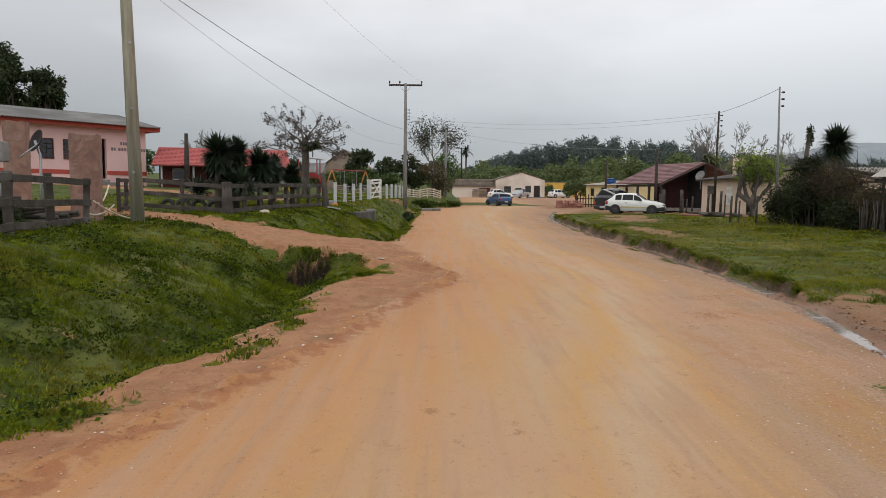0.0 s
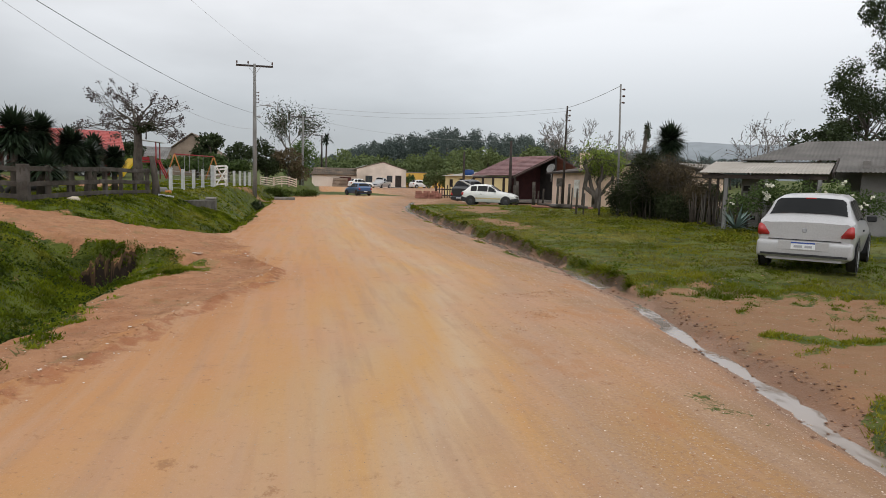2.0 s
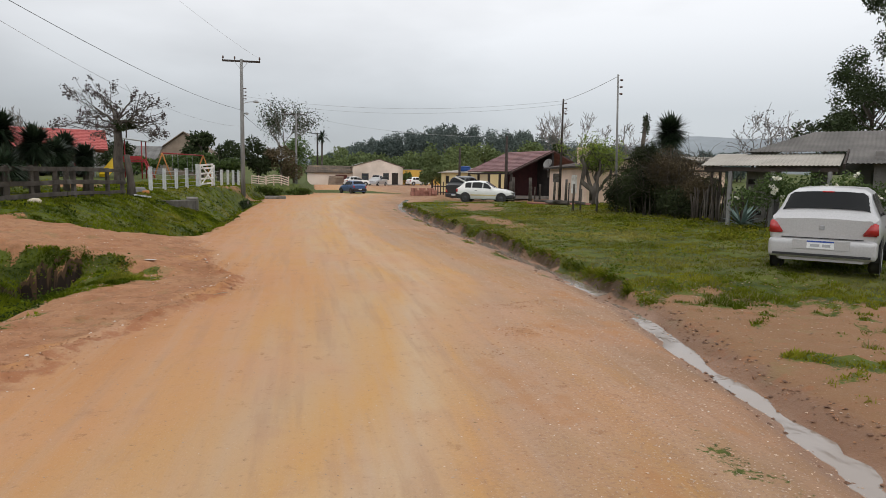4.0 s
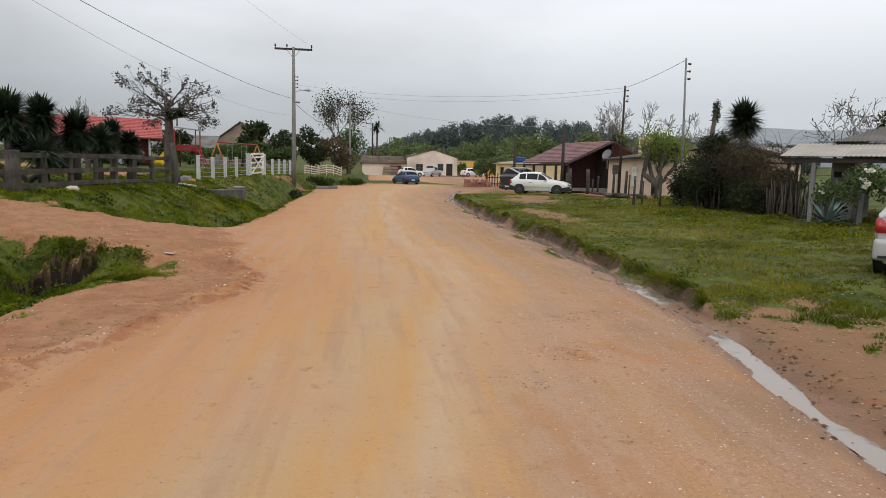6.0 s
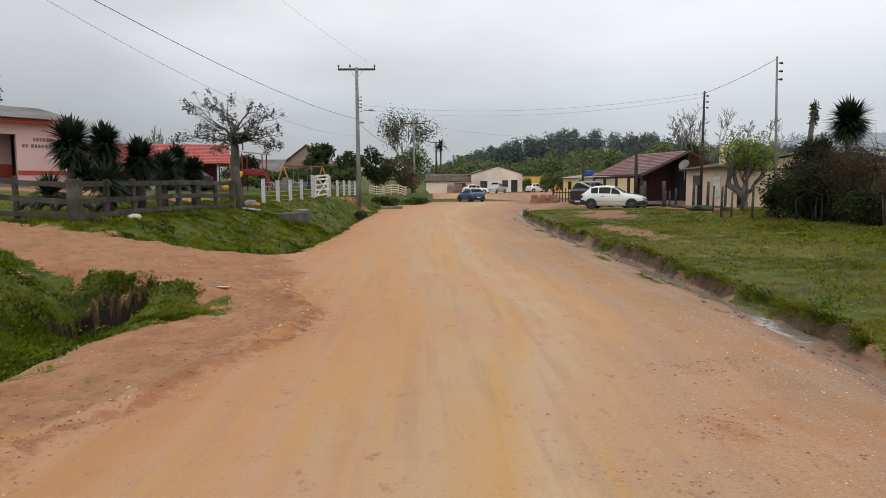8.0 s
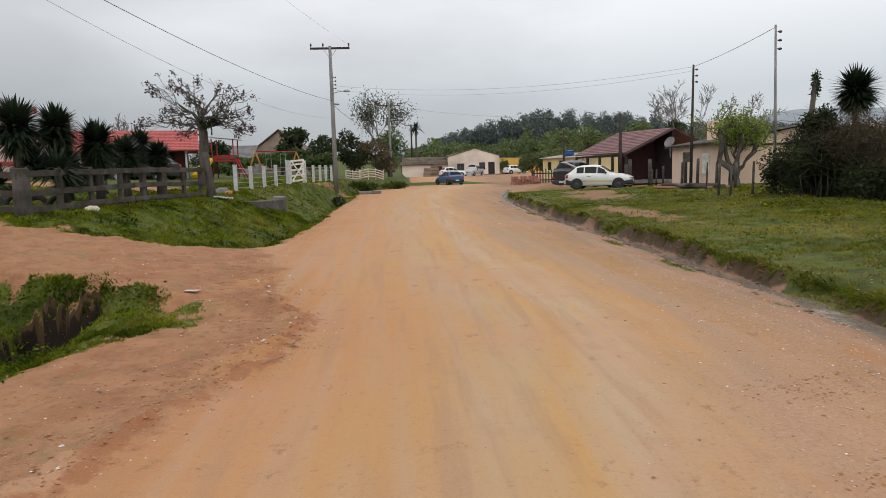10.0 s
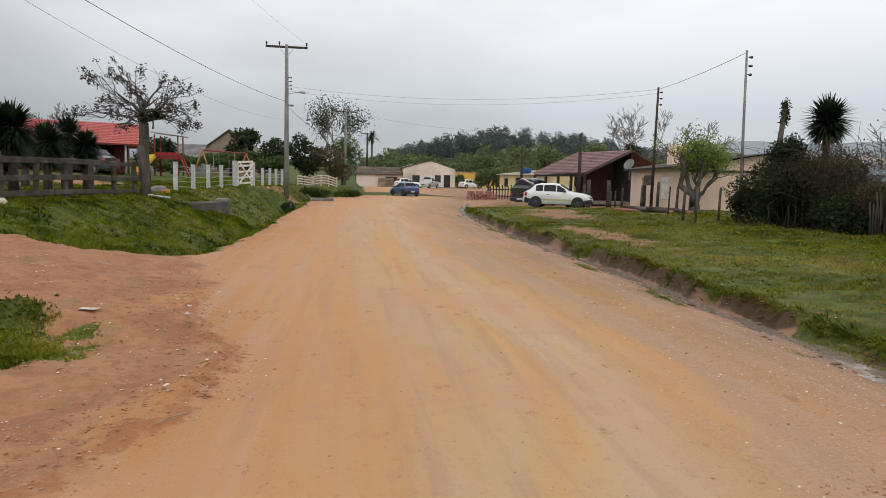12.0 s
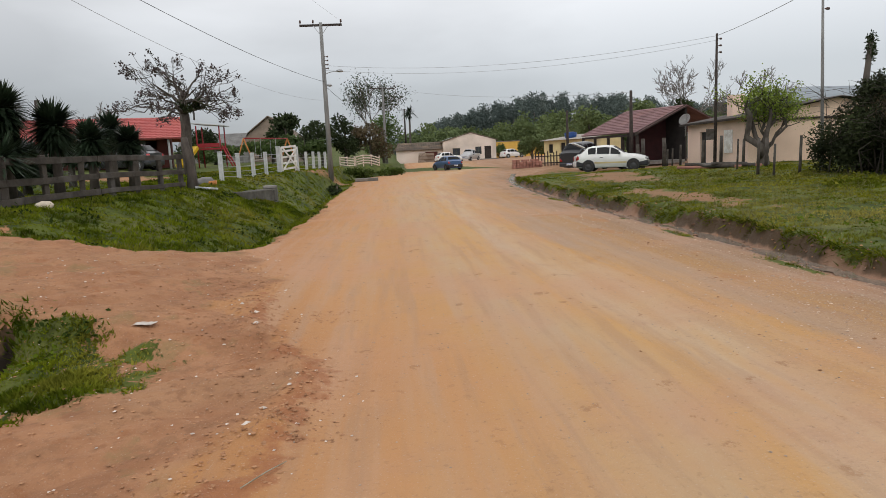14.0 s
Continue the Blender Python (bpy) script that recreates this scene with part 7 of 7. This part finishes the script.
leafy("shrub", "dark clump hanging in the bare tree", 26.4, 65.5, 21, 2.2, (0.9, 0.9, 1.1), M_LEAFDARK, 900, 0.24, category="shrub", z=3.6, trunk_r=0.05)
tree("bare_tree", "leafless tree with dry twigs behind the cottage", 28, 36.5, 22, 1.8, 6.0, 0.16, 4, 0.9, 3, M_BAREBARK, M_SEED, 1, 0.11, 0.2, 0.6, 0.04, thin=0.014)
leafy("tree", "dark round-headed tree behind the cottage", 31.5, 36.5, 23, 5.8, (1.6, 1.5, 1.5), M_LEAFDARK, 2600, 0.2)
for i, (x, y, h) in enumerate(((36.8, 36.5, 14.5), (41.2, 36, 16), (39.5, 41.5, 10))):
    gum_tree("tall_tree", "tall open eucalyptus behind the cottage", x, y, 120 + i, h, 3.3, 30, 560, 0.2, M_LEAFDARK, M_BARK, 0.3, 0.22, 0.35)
# paling of rough sticks
pal = thing("stick_fence", "rough paling fence of uneven upright sticks", "fence", pose(14.9, 23.6, 0))
rs = random.Random(3)
for i in range(48):
    t = i / 47
    x, y = 14.9 - 14.9 + 0.75 * t + rs.gauss(0, 0.03), -3.6 * t * 0.62 + rs.gauss(0, 0.04)
    z = Z(14.9 + x, 23.6 + y)
    h = rs.uniform(0.75, 1.25)
    lx = rs.gauss(0.02, 0.09)
    tube("stick", [(x, y, z - 0.05), (x + lx * 0.5, y + rs.gauss(0, 0.02), z + h * 0.5), (x + lx, y + rs.gauss(0, 0.05), z + h)], [0.032, 0.028, 0.02], M_BARK if i % 3 else M_WOOD, pal, 5)
ag = thing("agave", "blue-green agave rosette beside the paling", "plant", pose(14.25, 20.0, Z(14.25, 20.0)))
tri_soup("leaves", blades(np.random.default_rng(9), 34, (0, 0, 0.1), 0.72, 0.055, 0.1, 0.12), M_AGAVE, ag, 4)
rose = thing("rose_bush", "climbing rose with white flowers under the veranda eave", "bush", pose(0, 0, 0))
rc = np.concatenate([blob(rg, 420, (14.75 + 0.24 * k, 20.7 - 0.24 * k + rg.normal(0, 0.15), 1.5 + rg.normal(0, 0.2)), (0.48, 0.45, 0.42), 0.15) for k in range(12)])
tri_soup("leaves", leaf_quads(rc, 0.085, rg, 0.1, 0.6), M_LEAFMID, rose, 4)
wood_part("stems", [([(14.7 + 0.5 * k, 20.7 - 0.5 * k, 0.1), (14.8 + 0.5 * k, 20.7 - 0.5 * k, 0.9), (14.6 + 0.5 * k, 20.6 - 0.5 * k, 1.6)], [0.03, 0.02, 0.01], 5) for k in range(6)], M_BARK, rose)
fl = rc[rg.choice(len(rc), 46)]
fl = fl[fl[:, 2] > 1.15]
for c in fl[:26]:
    q = np.concatenate([leaf_quads(np.repeat(c[None] + np.array([[-0.25, -0.3, 0.05]]), 9, 0), 0.09, rg, 0.0, 0.9)])
    tri_soup("flower", q, M_PETAL, rose, 4)
# stakes, logs and rough posts before the beige house
fs_ = thing("stake_fence", "line of rough upright stakes before the beige house", "fence", pose(0, 0, 0))
for x, y, h, r in ((17.0, 45.2, 0.9, 0.05), (16.95, 42.4, 1.0, 0.06), (17.0, 40.6, 1.1, 0.06), (17.05, 38.6, 0.95, 0.05), (17.1, 36.8, 0.95, 0.06), (13.5, 31.1, 0.95, 0.04), (13.8, 29.2, 0.95, 0.035), (13.3, 29.8, 0.8, 0.03), (14.95, 35.2, 0.95, 0.03), (17.1, 46.5, 0.8, 0.04), (17.1, 47.2, 0.8, 0.04)):
    tube("stake", [(x, y, Z(x, y) - 0.1), (x + 0.03, y, Z(x, y) + h * 1.3)], [r * 1.4, r * 1.2], M_WOOD, fs_, 7)
for x, y, h, r, lab in ((17.5, 48.6, 1.75, 0.13, "thick dark post before the beige house door"), (16.3, 48.9, 1.8, 0.12, "thick rough post beside the white car"), (16.9, 51.4, 1.5, 0.13, "thick rough post before the porch")):
    gp = thing("gate_post", lab, "post", pose(x, y, Z(x, y)))
    tube("trunk", [(0, 0, -0.1), (0.02, 0, h * 0.5), (0, 0.02, h)], [r, r * 0.95, r * 0.9], M_WOOD, gp, 8)
pk = thing("picket_fence", "short grey picket fence beside the porch", "fence", pose(0, 0, 0))
for k in range(9):
    x, y = 16.0 + 0.16 * k, 51.0 + 0.1 * k
    part("picket", box(x, x + 0.1, y, y + 0.03, Z(x, y) - 0.05, Z(x, y) + rs.uniform(0.85, 1.0)), M_WOOD, pk)
part("rail", beam((15.9, 51.08, Z(16, 51) + 0.6), (17.5, 52.0, Z(17, 52) + 0.6), 0.03, 0.08), M_WOOD, pk)
lg = thing("log_pile", "low heap of fallen logs and planks in the grass", "logs", pose(15.4, 37.2, Z(15.4, 37.2), 0, 0, 72))
for k in range(7):
    a = rs.uniform(-0.4, 0.4)
    tube("log", [(rs.uniform(-0.2, 0.4), -1.6 + 0.3 * k, 0.05 + 0.05 * (k % 3)), (rs.uniform(0.0, 0.6), -0.2 + 0.35 * k, 0.1 + 0.06 * (k % 3))], [0.09, 0.07], M_BRICKS if k % 3 == 0 else M_WOOD, lg, 7)
fd = thing("slat_gate", "brown slatted yard gate beside the yellow shed", "gate", pose(15.0, 73.5, Z(15, 73.5)))
for k in range(10):
    part("slat", box(0.3 * k, 0.3 * k + 0.1, 0, 0.05, 0, 1.3 + 0.15 * math.sin(k * 2.1)), M_DARKWOOD, fd)
part("rail", box(-0.05, 2.9, 0.052, 0.09, 0.9, 1.0), M_DARKWOOD, fd)
part("rail", box(-0.05, 2.9, 0.052, 0.09, 0.25, 0.35), M_DARKWOOD, fd)
for i, (x, y, h, cr, m, n, s, lab) in enumerate((
        (17.4, 86, 3.5, (1.8, 1.6, 1.6), M_FORESTLT, 3000, 0.3, "bright green leafy tree behind the yellow shed"),
        (19.5, 122, 2.4, (1.3, 1.2, 1.2), M_LEAFMID, 1200, 0.3, "round green bush before the yellow wall"),
        (33, 88, 7.0, (4.4, 3.0, 3.2), M_FORESTLT, 3600, 0.4, "broad green tree behind the porch roof"),
        (26, 92, 6.2, (4.0, 3.0, 2.9), M_FORESTLT, 3200, 0.4, "broad green tree behind the porch roof"),
        (24, 36, 1.8, (1.5, 1.0, 0.8), M_LEAFDARK, 1500, 0.18, "dark hedge behind the thicket"))):
    leafy("tree" if h > 3 else "shrub", lab, x, y, 160 + i, h, cr, m, n, s, category="tree" if h > 3 else "shrub")


# ---- vehicles ----
HATCH = [(0.00, 0.66, 0.745, 0.735, 0.86, 0.675, 0.895), (0.05, 0.70, 0.785, 0.765, 0.89, 0.69, 0.92), (0.18, 0.74, 0.82, 0.785, 0.91, 0.675, 1.00), (0.52, 0.75, 0.825, 0.785, 0.91, 0.615, 1.33), (0.80, 0.75, 0.825, 0.785, 0.91, 0.585, 1.40),
         (1.55, 0.75, 0.825, 0.785, 0.90, 0.585, 1.43), (1.95, 0.75, 0.825, 0.785, 0.885, 0.595, 1.38), (2.62, 0.75, 0.82, 0.77, 0.875, 0.70, 0.935), (3.20, 0.73, 0.80, 0.735, 0.83, 0.66, 0.865), (3.60, 0.68, 0.76, 0.67, 0.73, 0.58, 0.75), (3.76, 0.58, 0.66, 0.58, 0.56, 0.50, 0.58)]


def section(tab, y, grow_=0.0):
    """Half section of a car body at y: points from sill to roof centre."""
    cols = list(zip(*tab))
    ws, wm_, wb_, zb, wr, zr = [float(np.interp(y, cols[0], c)) for c in cols[1:]]
    zs = 0.24
    pts = [(ws * 0.92, zs - 0.04), (ws, zs + 0.04), (wm_, zs + (zb - zs) * 0.55), (wm_ * 0.995, zs + (zb - zs) * 0.8), (wb_, zb), (wr + (wb_ - wr) * 0.08, zb + (zr - zb) * 0.86), (wr * 0.86, zr - 0.012), (wr * 0.45, zr + 0.004), (0.0, zr + 0.008)]
    return [(x + grow_ * (1 if x > 0.3 else 0), z + (grow_ if i > 5 else 0)) for i, (x, z) in enumerate(pts)]


def rounded(x0, x1, y0, y1, z0, z1, r):
    bm = bm_box(bmesh.new(), x0, x1, y0, y1, z0, z1)
    bmesh.ops.bevel(bm, geom=bm.edges[:], offset=r, segments=4, affect="EDGES", profile=0.6)
    return bm


def car(label, at, paint, tab=HATCH, stretch=1.0, tall=1.0, hubs=M_RIM, bumper=None, plate="bars", stripe=None, hatch_up=False, rear_detail=False):
    c = thing("car", label, "car", at, "parked cars")
    ys = sorted({*[t[0] for t in tab], *np.linspace(0, tab[-1][0], 46).tolist()})
    bm = bmesh.new()
    rings = []
    for y in ys:
        h = section(tab, y)
        full = [(-x, z) for x, z in h] + [(x, z) for x, z in h[-2::-1]]
        rings.append([bm.verts.new((x, (y - 1.88) * stretch, z * tall)) for x, z in full])
    for a, b in zip(rings, rings[1:]):
        for i in range(len(a) - 1):
            bm.faces.new((a[i], b[i], b[i + 1], a[i + 1]))
        bm.faces.new((a[-1], b[-1], b[0], a[0]))
    bm.faces.new(rings[0])
    bm.faces.new(rings[-1][::-1])
    bmesh.ops.recalc_face_normals(bm, faces=bm.faces[:])
    body = part("body", bm, paint, c, "", None, True)
    mod = body.modifiers.new("edges", "EDGE_SPLIT")
    mod.split_angle = radians(38)

    def panel(name, y0, y1, i0, i1, sides, mat, lift=0.012, n=6, shrink=0.0, us=(0.1, 0.5, 0.93)):
        for s in sides:
            b2 = bmesh.new()
            rows = []
            for k in range(n + 1):
                y = y0 + (y1 - y0) * k / n
                h = section(tab, y, lift)
                if s == 0:
                    fl_ = [(-x, z) for x, z in h[i0:]] + [(x, z) for x, z in h[-2:i0 - 1:-1]]
                    row = [b2.verts.new((x * (1 - shrink), (y - 1.88) * stretch, z * tall)) for x, z in fl_]
                else:
                    seg = h[i0:i1 + 1]
                    (xa, za), (xb, zb_) = seg[0], seg[-1]
                    row = [b2.verts.new((s * (xa + (xb - xa) * u), (y - 1.88) * stretch, (za + (zb_ - za) * u) * tall)) for u in us]
                rows.append(row)
            for p, q in zip(rows, rows[1:]):
                for i in range(len(p) - 1):
                    b2.faces.new((p[i], q[i], q[i + 1], p[i + 1]))
            bmesh.ops.recalc_face_normals(b2, faces=b2.faces[:])
            part(name, b2, mat, c, "", None, True)

    panel("rear_window", 0.215, 0.50, 5, 8, (0,), M_GLASS, 0.026, shrink=0.07)
    panel("windscreen", 1.99, 2.56, 5, 8, (0,), M_GLASS, 0.014, shrink=0.04)
    panel("side_window", 0.60, 1.02, 4, 5, (-1, 1), M_GLASS, 0.012)
    panel("side_window", 1.08, 1.78, 4, 5, (-1, 1), M_GLASS, 0.012)
    panel("side_window", 1.83, 2.28, 4, 5, (-1, 1), M_GLASS, 0.012)
    if stripe:
        panel("side_stripe", 0.95, 2.7, 1, 2, (-1, 1), stripe, 0.012, us=(0.45, 0.58, 0.72))
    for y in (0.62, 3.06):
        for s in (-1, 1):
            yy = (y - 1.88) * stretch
            w = part("wheel", wheel_mesh(), M_RUBBER, c, "", pose(s * 0.75, yy, 0.285, 0, 0, 0 if s > 0 else 180))
            part("hub", hub_mesh(hubs), hubs, w)
            b3 = bmesh.new()
            n = 14
            ri, ro = 0.315, 0.365
            prof = [(math.cos(math.pi * (k / n * 1.16 - 0.08)), math.sin(math.pi * (k / n * 1.16 - 0.08))) for k in range(n + 1)]
            vi = [b3.verts.new((s * 0.832, yy + ri * a, 0.29 + ri * b)) for a, b in prof]
            vo = [b3.verts.new((s * 0.828, yy + ro * a, 0.29 + ro * b)) for a, b in prof]
            vd = [b3.verts.new((s * 0.60, yy + ri * a, 0.29 + ri * b)) for a, b in prof]
            for k in range(n):
                b3.faces.new((vi[k], vi[k + 1], vo[k + 1], vo[k]))
                b3.faces.new((vi[k], vi[k + 1], vd[k + 1], vd[k]))
            part("wheel_arch", b3, M_BLACKPL, c)
            # body has no cut-out: a flat black disc paints the arch's shade
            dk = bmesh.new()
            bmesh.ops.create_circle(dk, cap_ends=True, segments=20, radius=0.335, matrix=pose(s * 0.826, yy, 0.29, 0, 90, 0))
            part("arch_shade_disc", dk, M_BLACKPL, c)
    bp = bumper or paint
    L = tab[-1][0]
    part("rear_bumper", rounded(-0.80, 0.80, -1.95 * stretch, -1.55 * stretch, 0.25, 0.575, 0.09), bp, c, "", None, True)
    part("front_bumper", rounded(-0.76, 0.76, (L - 1.88 - 0.4) * stretch, (L - 1.88 + 0.05) * stretch, 0.24, 0.52, 0.09), bp, c, "", None, True)
    for s in (-1, 1):
        tb = bmesh.new()
        fr_ = [(0.80, 0.655), (0.57, 0.66), (0.70, 0.86), (0.785, 0.88)]
        vf = [tb.verts.new((s * x, -1.925 * stretch + 0.10 * max(0.0, x - 0.66), z)) for x, z in fr_]
        vb = [tb.verts.new((s * x, -1.70 * stretch, z)) for x, z in fr_]
        tb.faces.new(vf)
        tb.faces.new(vb[::-1])
        for q in range(4):
            tb.faces.new((vf[q], vb[q], vb[(q + 1) % 4], vf[(q + 1) % 4]))
        bmesh.ops.recalc_face_normals(tb, faces=tb.faces[:])
        bmesh.ops.bevel(tb, geom=tb.edges[:], offset=0.02, segments=2, affect="EDGES")
        part("tail_lamp", tb, M_TAIL, c, "", None, True)
        part("head_lamp", box(s * 0.5 - 0.17, s * 0.5 + 0.17, (L - 2.08) * stretch, (L - 1.885) * stretch, 0.54, 0.69, 0.03), M_CLEAR, c)
        part("mirror", box(s * 0.89 - 0.09, s * 0.89 + 0.09, 0.38 * stretch, 0.50 * stretch, 0.90, 1.03, 0.025), M_BLACKPL, c)
        part("door_handle", box(s * 0.835 - 0.012, s * 0.835 + 0.012, -0.62, -0.46, 0.74, 0.775, 0.005), M_BLACKPL, c)
    for yy in (-1.962 * stretch, (L - 1.88 + 0.062) * stretch):
        pl = part("number_plate", box(-0.2, 0.2, yy - 0.006, yy + 0.006, 0.42, 0.55), M_PLATE, c)
        d = -0.009 if yy < 0 else 0.009
        part("plate_bar", box(-0.15, -0.01, yy + d - 0.003, yy + d + 0.003, 0.45, 0.495), M_PLATEBAR, pl)
        part("plate_band", box(-0.2, 0.2, yy + d - 0.002, yy + d + 0.002, 0.525, 0.55), M_PLATEBLUE, pl)
        part("plate_bar", box(0.03, 0.15, yy + d - 0.003, yy + d + 0.003, 0.45, 0.495), M_PLATEBAR, pl)
    part("grille", box(-0.33, 0.33, (L - 1.93) * stretch, (L - 1.87) * stretch, 0.55, 0.63, 0.01), M_BLACKPL, c)
    if rear_detail:
        part("brake_lamp", box(-0.09, 0.09, -1.46, -1.38, 1.352, 1.374, 0.006), M_TAIL, c, "high red brake lamp")
        part("badge", box(-0.035, 0.035, -1.975, -1.93, 0.73, 0.81, 0.01), M_METAL, c, "chrome badge")
        part("lid_seam", box(-0.6, 0.6, -1.978, -1.94, 0.585, 0.597), M_BLACKPL, c)
        part("bumper_recess", box(-0.42, 0.42, -2.034, -2.01, 0.40, 0.565, 0.004), M_SILVER, c)
        part("bumper_lip", box(-0.72, 0.72, -2.036, -2.0, 0.29, 0.33), M_BLACKPL, c)
    if hatch_up:
        part("tailgate", beam((0, -1.35, 1.42), (0, -2.05, 1.75), 1.2, 0.06), paint, c)
        part("tailgate_glass", beam((0, -1.42, 1.49), (0, -1.98, 1.76), 1.0, 0.02), M_CLEAR, c)
    return c


WHEEL = {}


def wheel_mesh():
    if "t" not in WHEEL:
        vs, fs = [], []
        prof = [(-0.09, 0.19), (-0.09, 0.26), (-0.06, 0.285), (0.06, 0.285), (0.09, 0.26), (0.09, 0.19)]
        n = 26
        for k in range(n):
            a = 2 * math.pi * k / n
            vs += [(x, r * math.cos(a), r * math.sin(a)) for x, r in prof]
        for k in range(n):
            k2 = (k + 1) % n
            for i in range(5):
                fs.append((k * 6 + i, k2 * 6 + i, k2 * 6 + i + 1, k * 6 + i + 1))
        WHEEL["t"] = mesh_of("wheel", vs, fs, M_RUBBER, True)
    return WHEEL["t"]


def hub_mesh(material):
    if material.name not in WHEEL:
        vs, fs = [], []
        n = 20
        for x, r in ((0.085, 0.195), (0.07, 0.16), (0.095, 0.06), (0.1, 0.001)):
            vs += [(x, r * math.cos(2 * math.pi * k / n) * (1 - 0.05 * (k % 2)), r * math.sin(2 * math.pi * k / n) * (1 - 0.05 * (k % 2))) for k in range(n)]
        for j in range(3):
            for k in range(n):
                k2 = (k + 1) % n
                fs.append((j * n + k, j * n + k2, (j + 1) * n + k2, (j + 1) * n + k))
        WHEEL[material.name] = mesh_of("hub", vs, fs, material)
    return WHEEL[material.name]


def park(x, y, heading):
    """heading: degrees, 0 looks along +y."""
    return pose(x, y, Z(x, y) + 0.01, 0, 0, heading)


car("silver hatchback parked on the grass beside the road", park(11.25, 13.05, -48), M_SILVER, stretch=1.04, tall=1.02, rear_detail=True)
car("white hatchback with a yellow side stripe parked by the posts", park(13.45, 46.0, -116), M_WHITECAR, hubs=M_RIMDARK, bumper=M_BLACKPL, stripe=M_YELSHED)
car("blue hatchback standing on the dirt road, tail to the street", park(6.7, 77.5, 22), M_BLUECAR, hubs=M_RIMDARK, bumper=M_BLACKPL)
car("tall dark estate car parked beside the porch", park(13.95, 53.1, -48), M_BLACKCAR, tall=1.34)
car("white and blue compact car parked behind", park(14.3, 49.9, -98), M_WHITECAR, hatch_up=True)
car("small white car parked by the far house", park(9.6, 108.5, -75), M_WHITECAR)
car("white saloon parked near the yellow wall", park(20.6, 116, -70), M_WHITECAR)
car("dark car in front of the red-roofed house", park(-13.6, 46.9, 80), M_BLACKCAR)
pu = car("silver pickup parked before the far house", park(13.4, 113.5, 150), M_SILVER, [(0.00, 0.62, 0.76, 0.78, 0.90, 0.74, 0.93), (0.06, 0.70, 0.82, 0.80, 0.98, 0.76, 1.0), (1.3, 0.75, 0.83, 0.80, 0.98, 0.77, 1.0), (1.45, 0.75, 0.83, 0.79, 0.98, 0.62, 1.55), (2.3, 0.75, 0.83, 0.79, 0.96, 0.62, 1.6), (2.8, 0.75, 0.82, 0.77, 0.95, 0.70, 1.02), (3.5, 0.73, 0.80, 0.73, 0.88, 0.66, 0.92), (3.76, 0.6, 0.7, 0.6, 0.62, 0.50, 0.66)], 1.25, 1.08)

# ---- distance: wooded ridge and hazy hills ----
fr = np.random.default_rng(55)
soup, soup_l, trunks = [], [], []
for k in range(400):
    y = fr.uniform(205, 330)
    x = y * fr.uniform(0.022, 0.72)
    base = float(gz(x, y))
    peak = float(np.interp(x / y, [0.02, 0.045, 0.075, 0.125, 0.165, 0.24, 0.35, 0.42, 0.7], [4, 9.5, 12, 15.3, 18, 19.5, 17.5, 15.0, 12])) * y / 245 * fr.uniform(0.8, 1.05)
    h = max(4.0, peak - base + 1.5)
    w = fr.uniform(2.2, 4.2)
    for j in range(7):
        c = (x + fr.normal(0, w * 0.35), y + fr.normal(0, w * 0.3), base + h * fr.uniform(0.3, 1.0) - 0.8)
        soup.append(blob(fr, 92, c, (w * 0.55, w * 0.55, h * 0.13 + 0.5), 0.2))
    trunks.append(([(x, y, base - 0.3), (x, y, base + h * 0.7)], [0.25, 0.12], 4))
for k in range(90):
    x, y = fr.uniform(6, 75), fr.uniform(135, 185)
    base = float(gz(x, y))
    h, w = fr.uniform(4.0, 8.5), fr.uniform(2.4, 4.4)
    for j in range(6):
        soup_l.append(blob(fr, 80, (x + fr.normal(0, w * 0.4), y + fr.normal(0, w * 0.4), base + h * fr.uniform(0.3, 0.9)), (w * 0.5, w * 0.5, h * 0.22), 0.2))
    trunks.append(([(x, y, base - 0.3), (x, y, base + h * 0.6)], [0.2, 0.1], 4))
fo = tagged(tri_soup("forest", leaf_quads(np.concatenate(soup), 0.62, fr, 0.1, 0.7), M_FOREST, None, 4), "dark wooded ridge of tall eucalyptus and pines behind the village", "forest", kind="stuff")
tagged(tri_soup("forest", leaf_quads(np.concatenate(soup_l), 0.6, fr, 0.1, 0.7), M_FORESTLT, None, 4), "lighter green scrub at the foot of the ridge", "forest", kind="stuff")
fw = wood_part("forest_trunks", trunks, M_BARK, None)
tagged(fw, "trunks of the distant woods", "forest", kind="stuff")
bv, bf_ = [], []
n = 120
for i in range(n + 1):
    a = radians(-75 + 150 * i / n)
    R = 1500
    el = np.interp(math.degrees(a), [-75, -40, -10, 0, 6, 15, 22, 30, 45, 75], [50, 50, 50, 52, 56, 60, 74, 96, 108, 80]) + 7 * math.sin(i * 0.31) + 4 * math.sin(i * 0.83)
    for rr, zz in ((R, -20), (R, el * 0.6), (R * 1.08, el)):
        bv.append((math.sin(a) * rr, math.cos(a) * rr, zz))
    if i:
        k = 3 * i
        bf_ += [(k - 3, k, k + 1, k - 2), (k - 2, k + 1, k + 2, k - 1)]
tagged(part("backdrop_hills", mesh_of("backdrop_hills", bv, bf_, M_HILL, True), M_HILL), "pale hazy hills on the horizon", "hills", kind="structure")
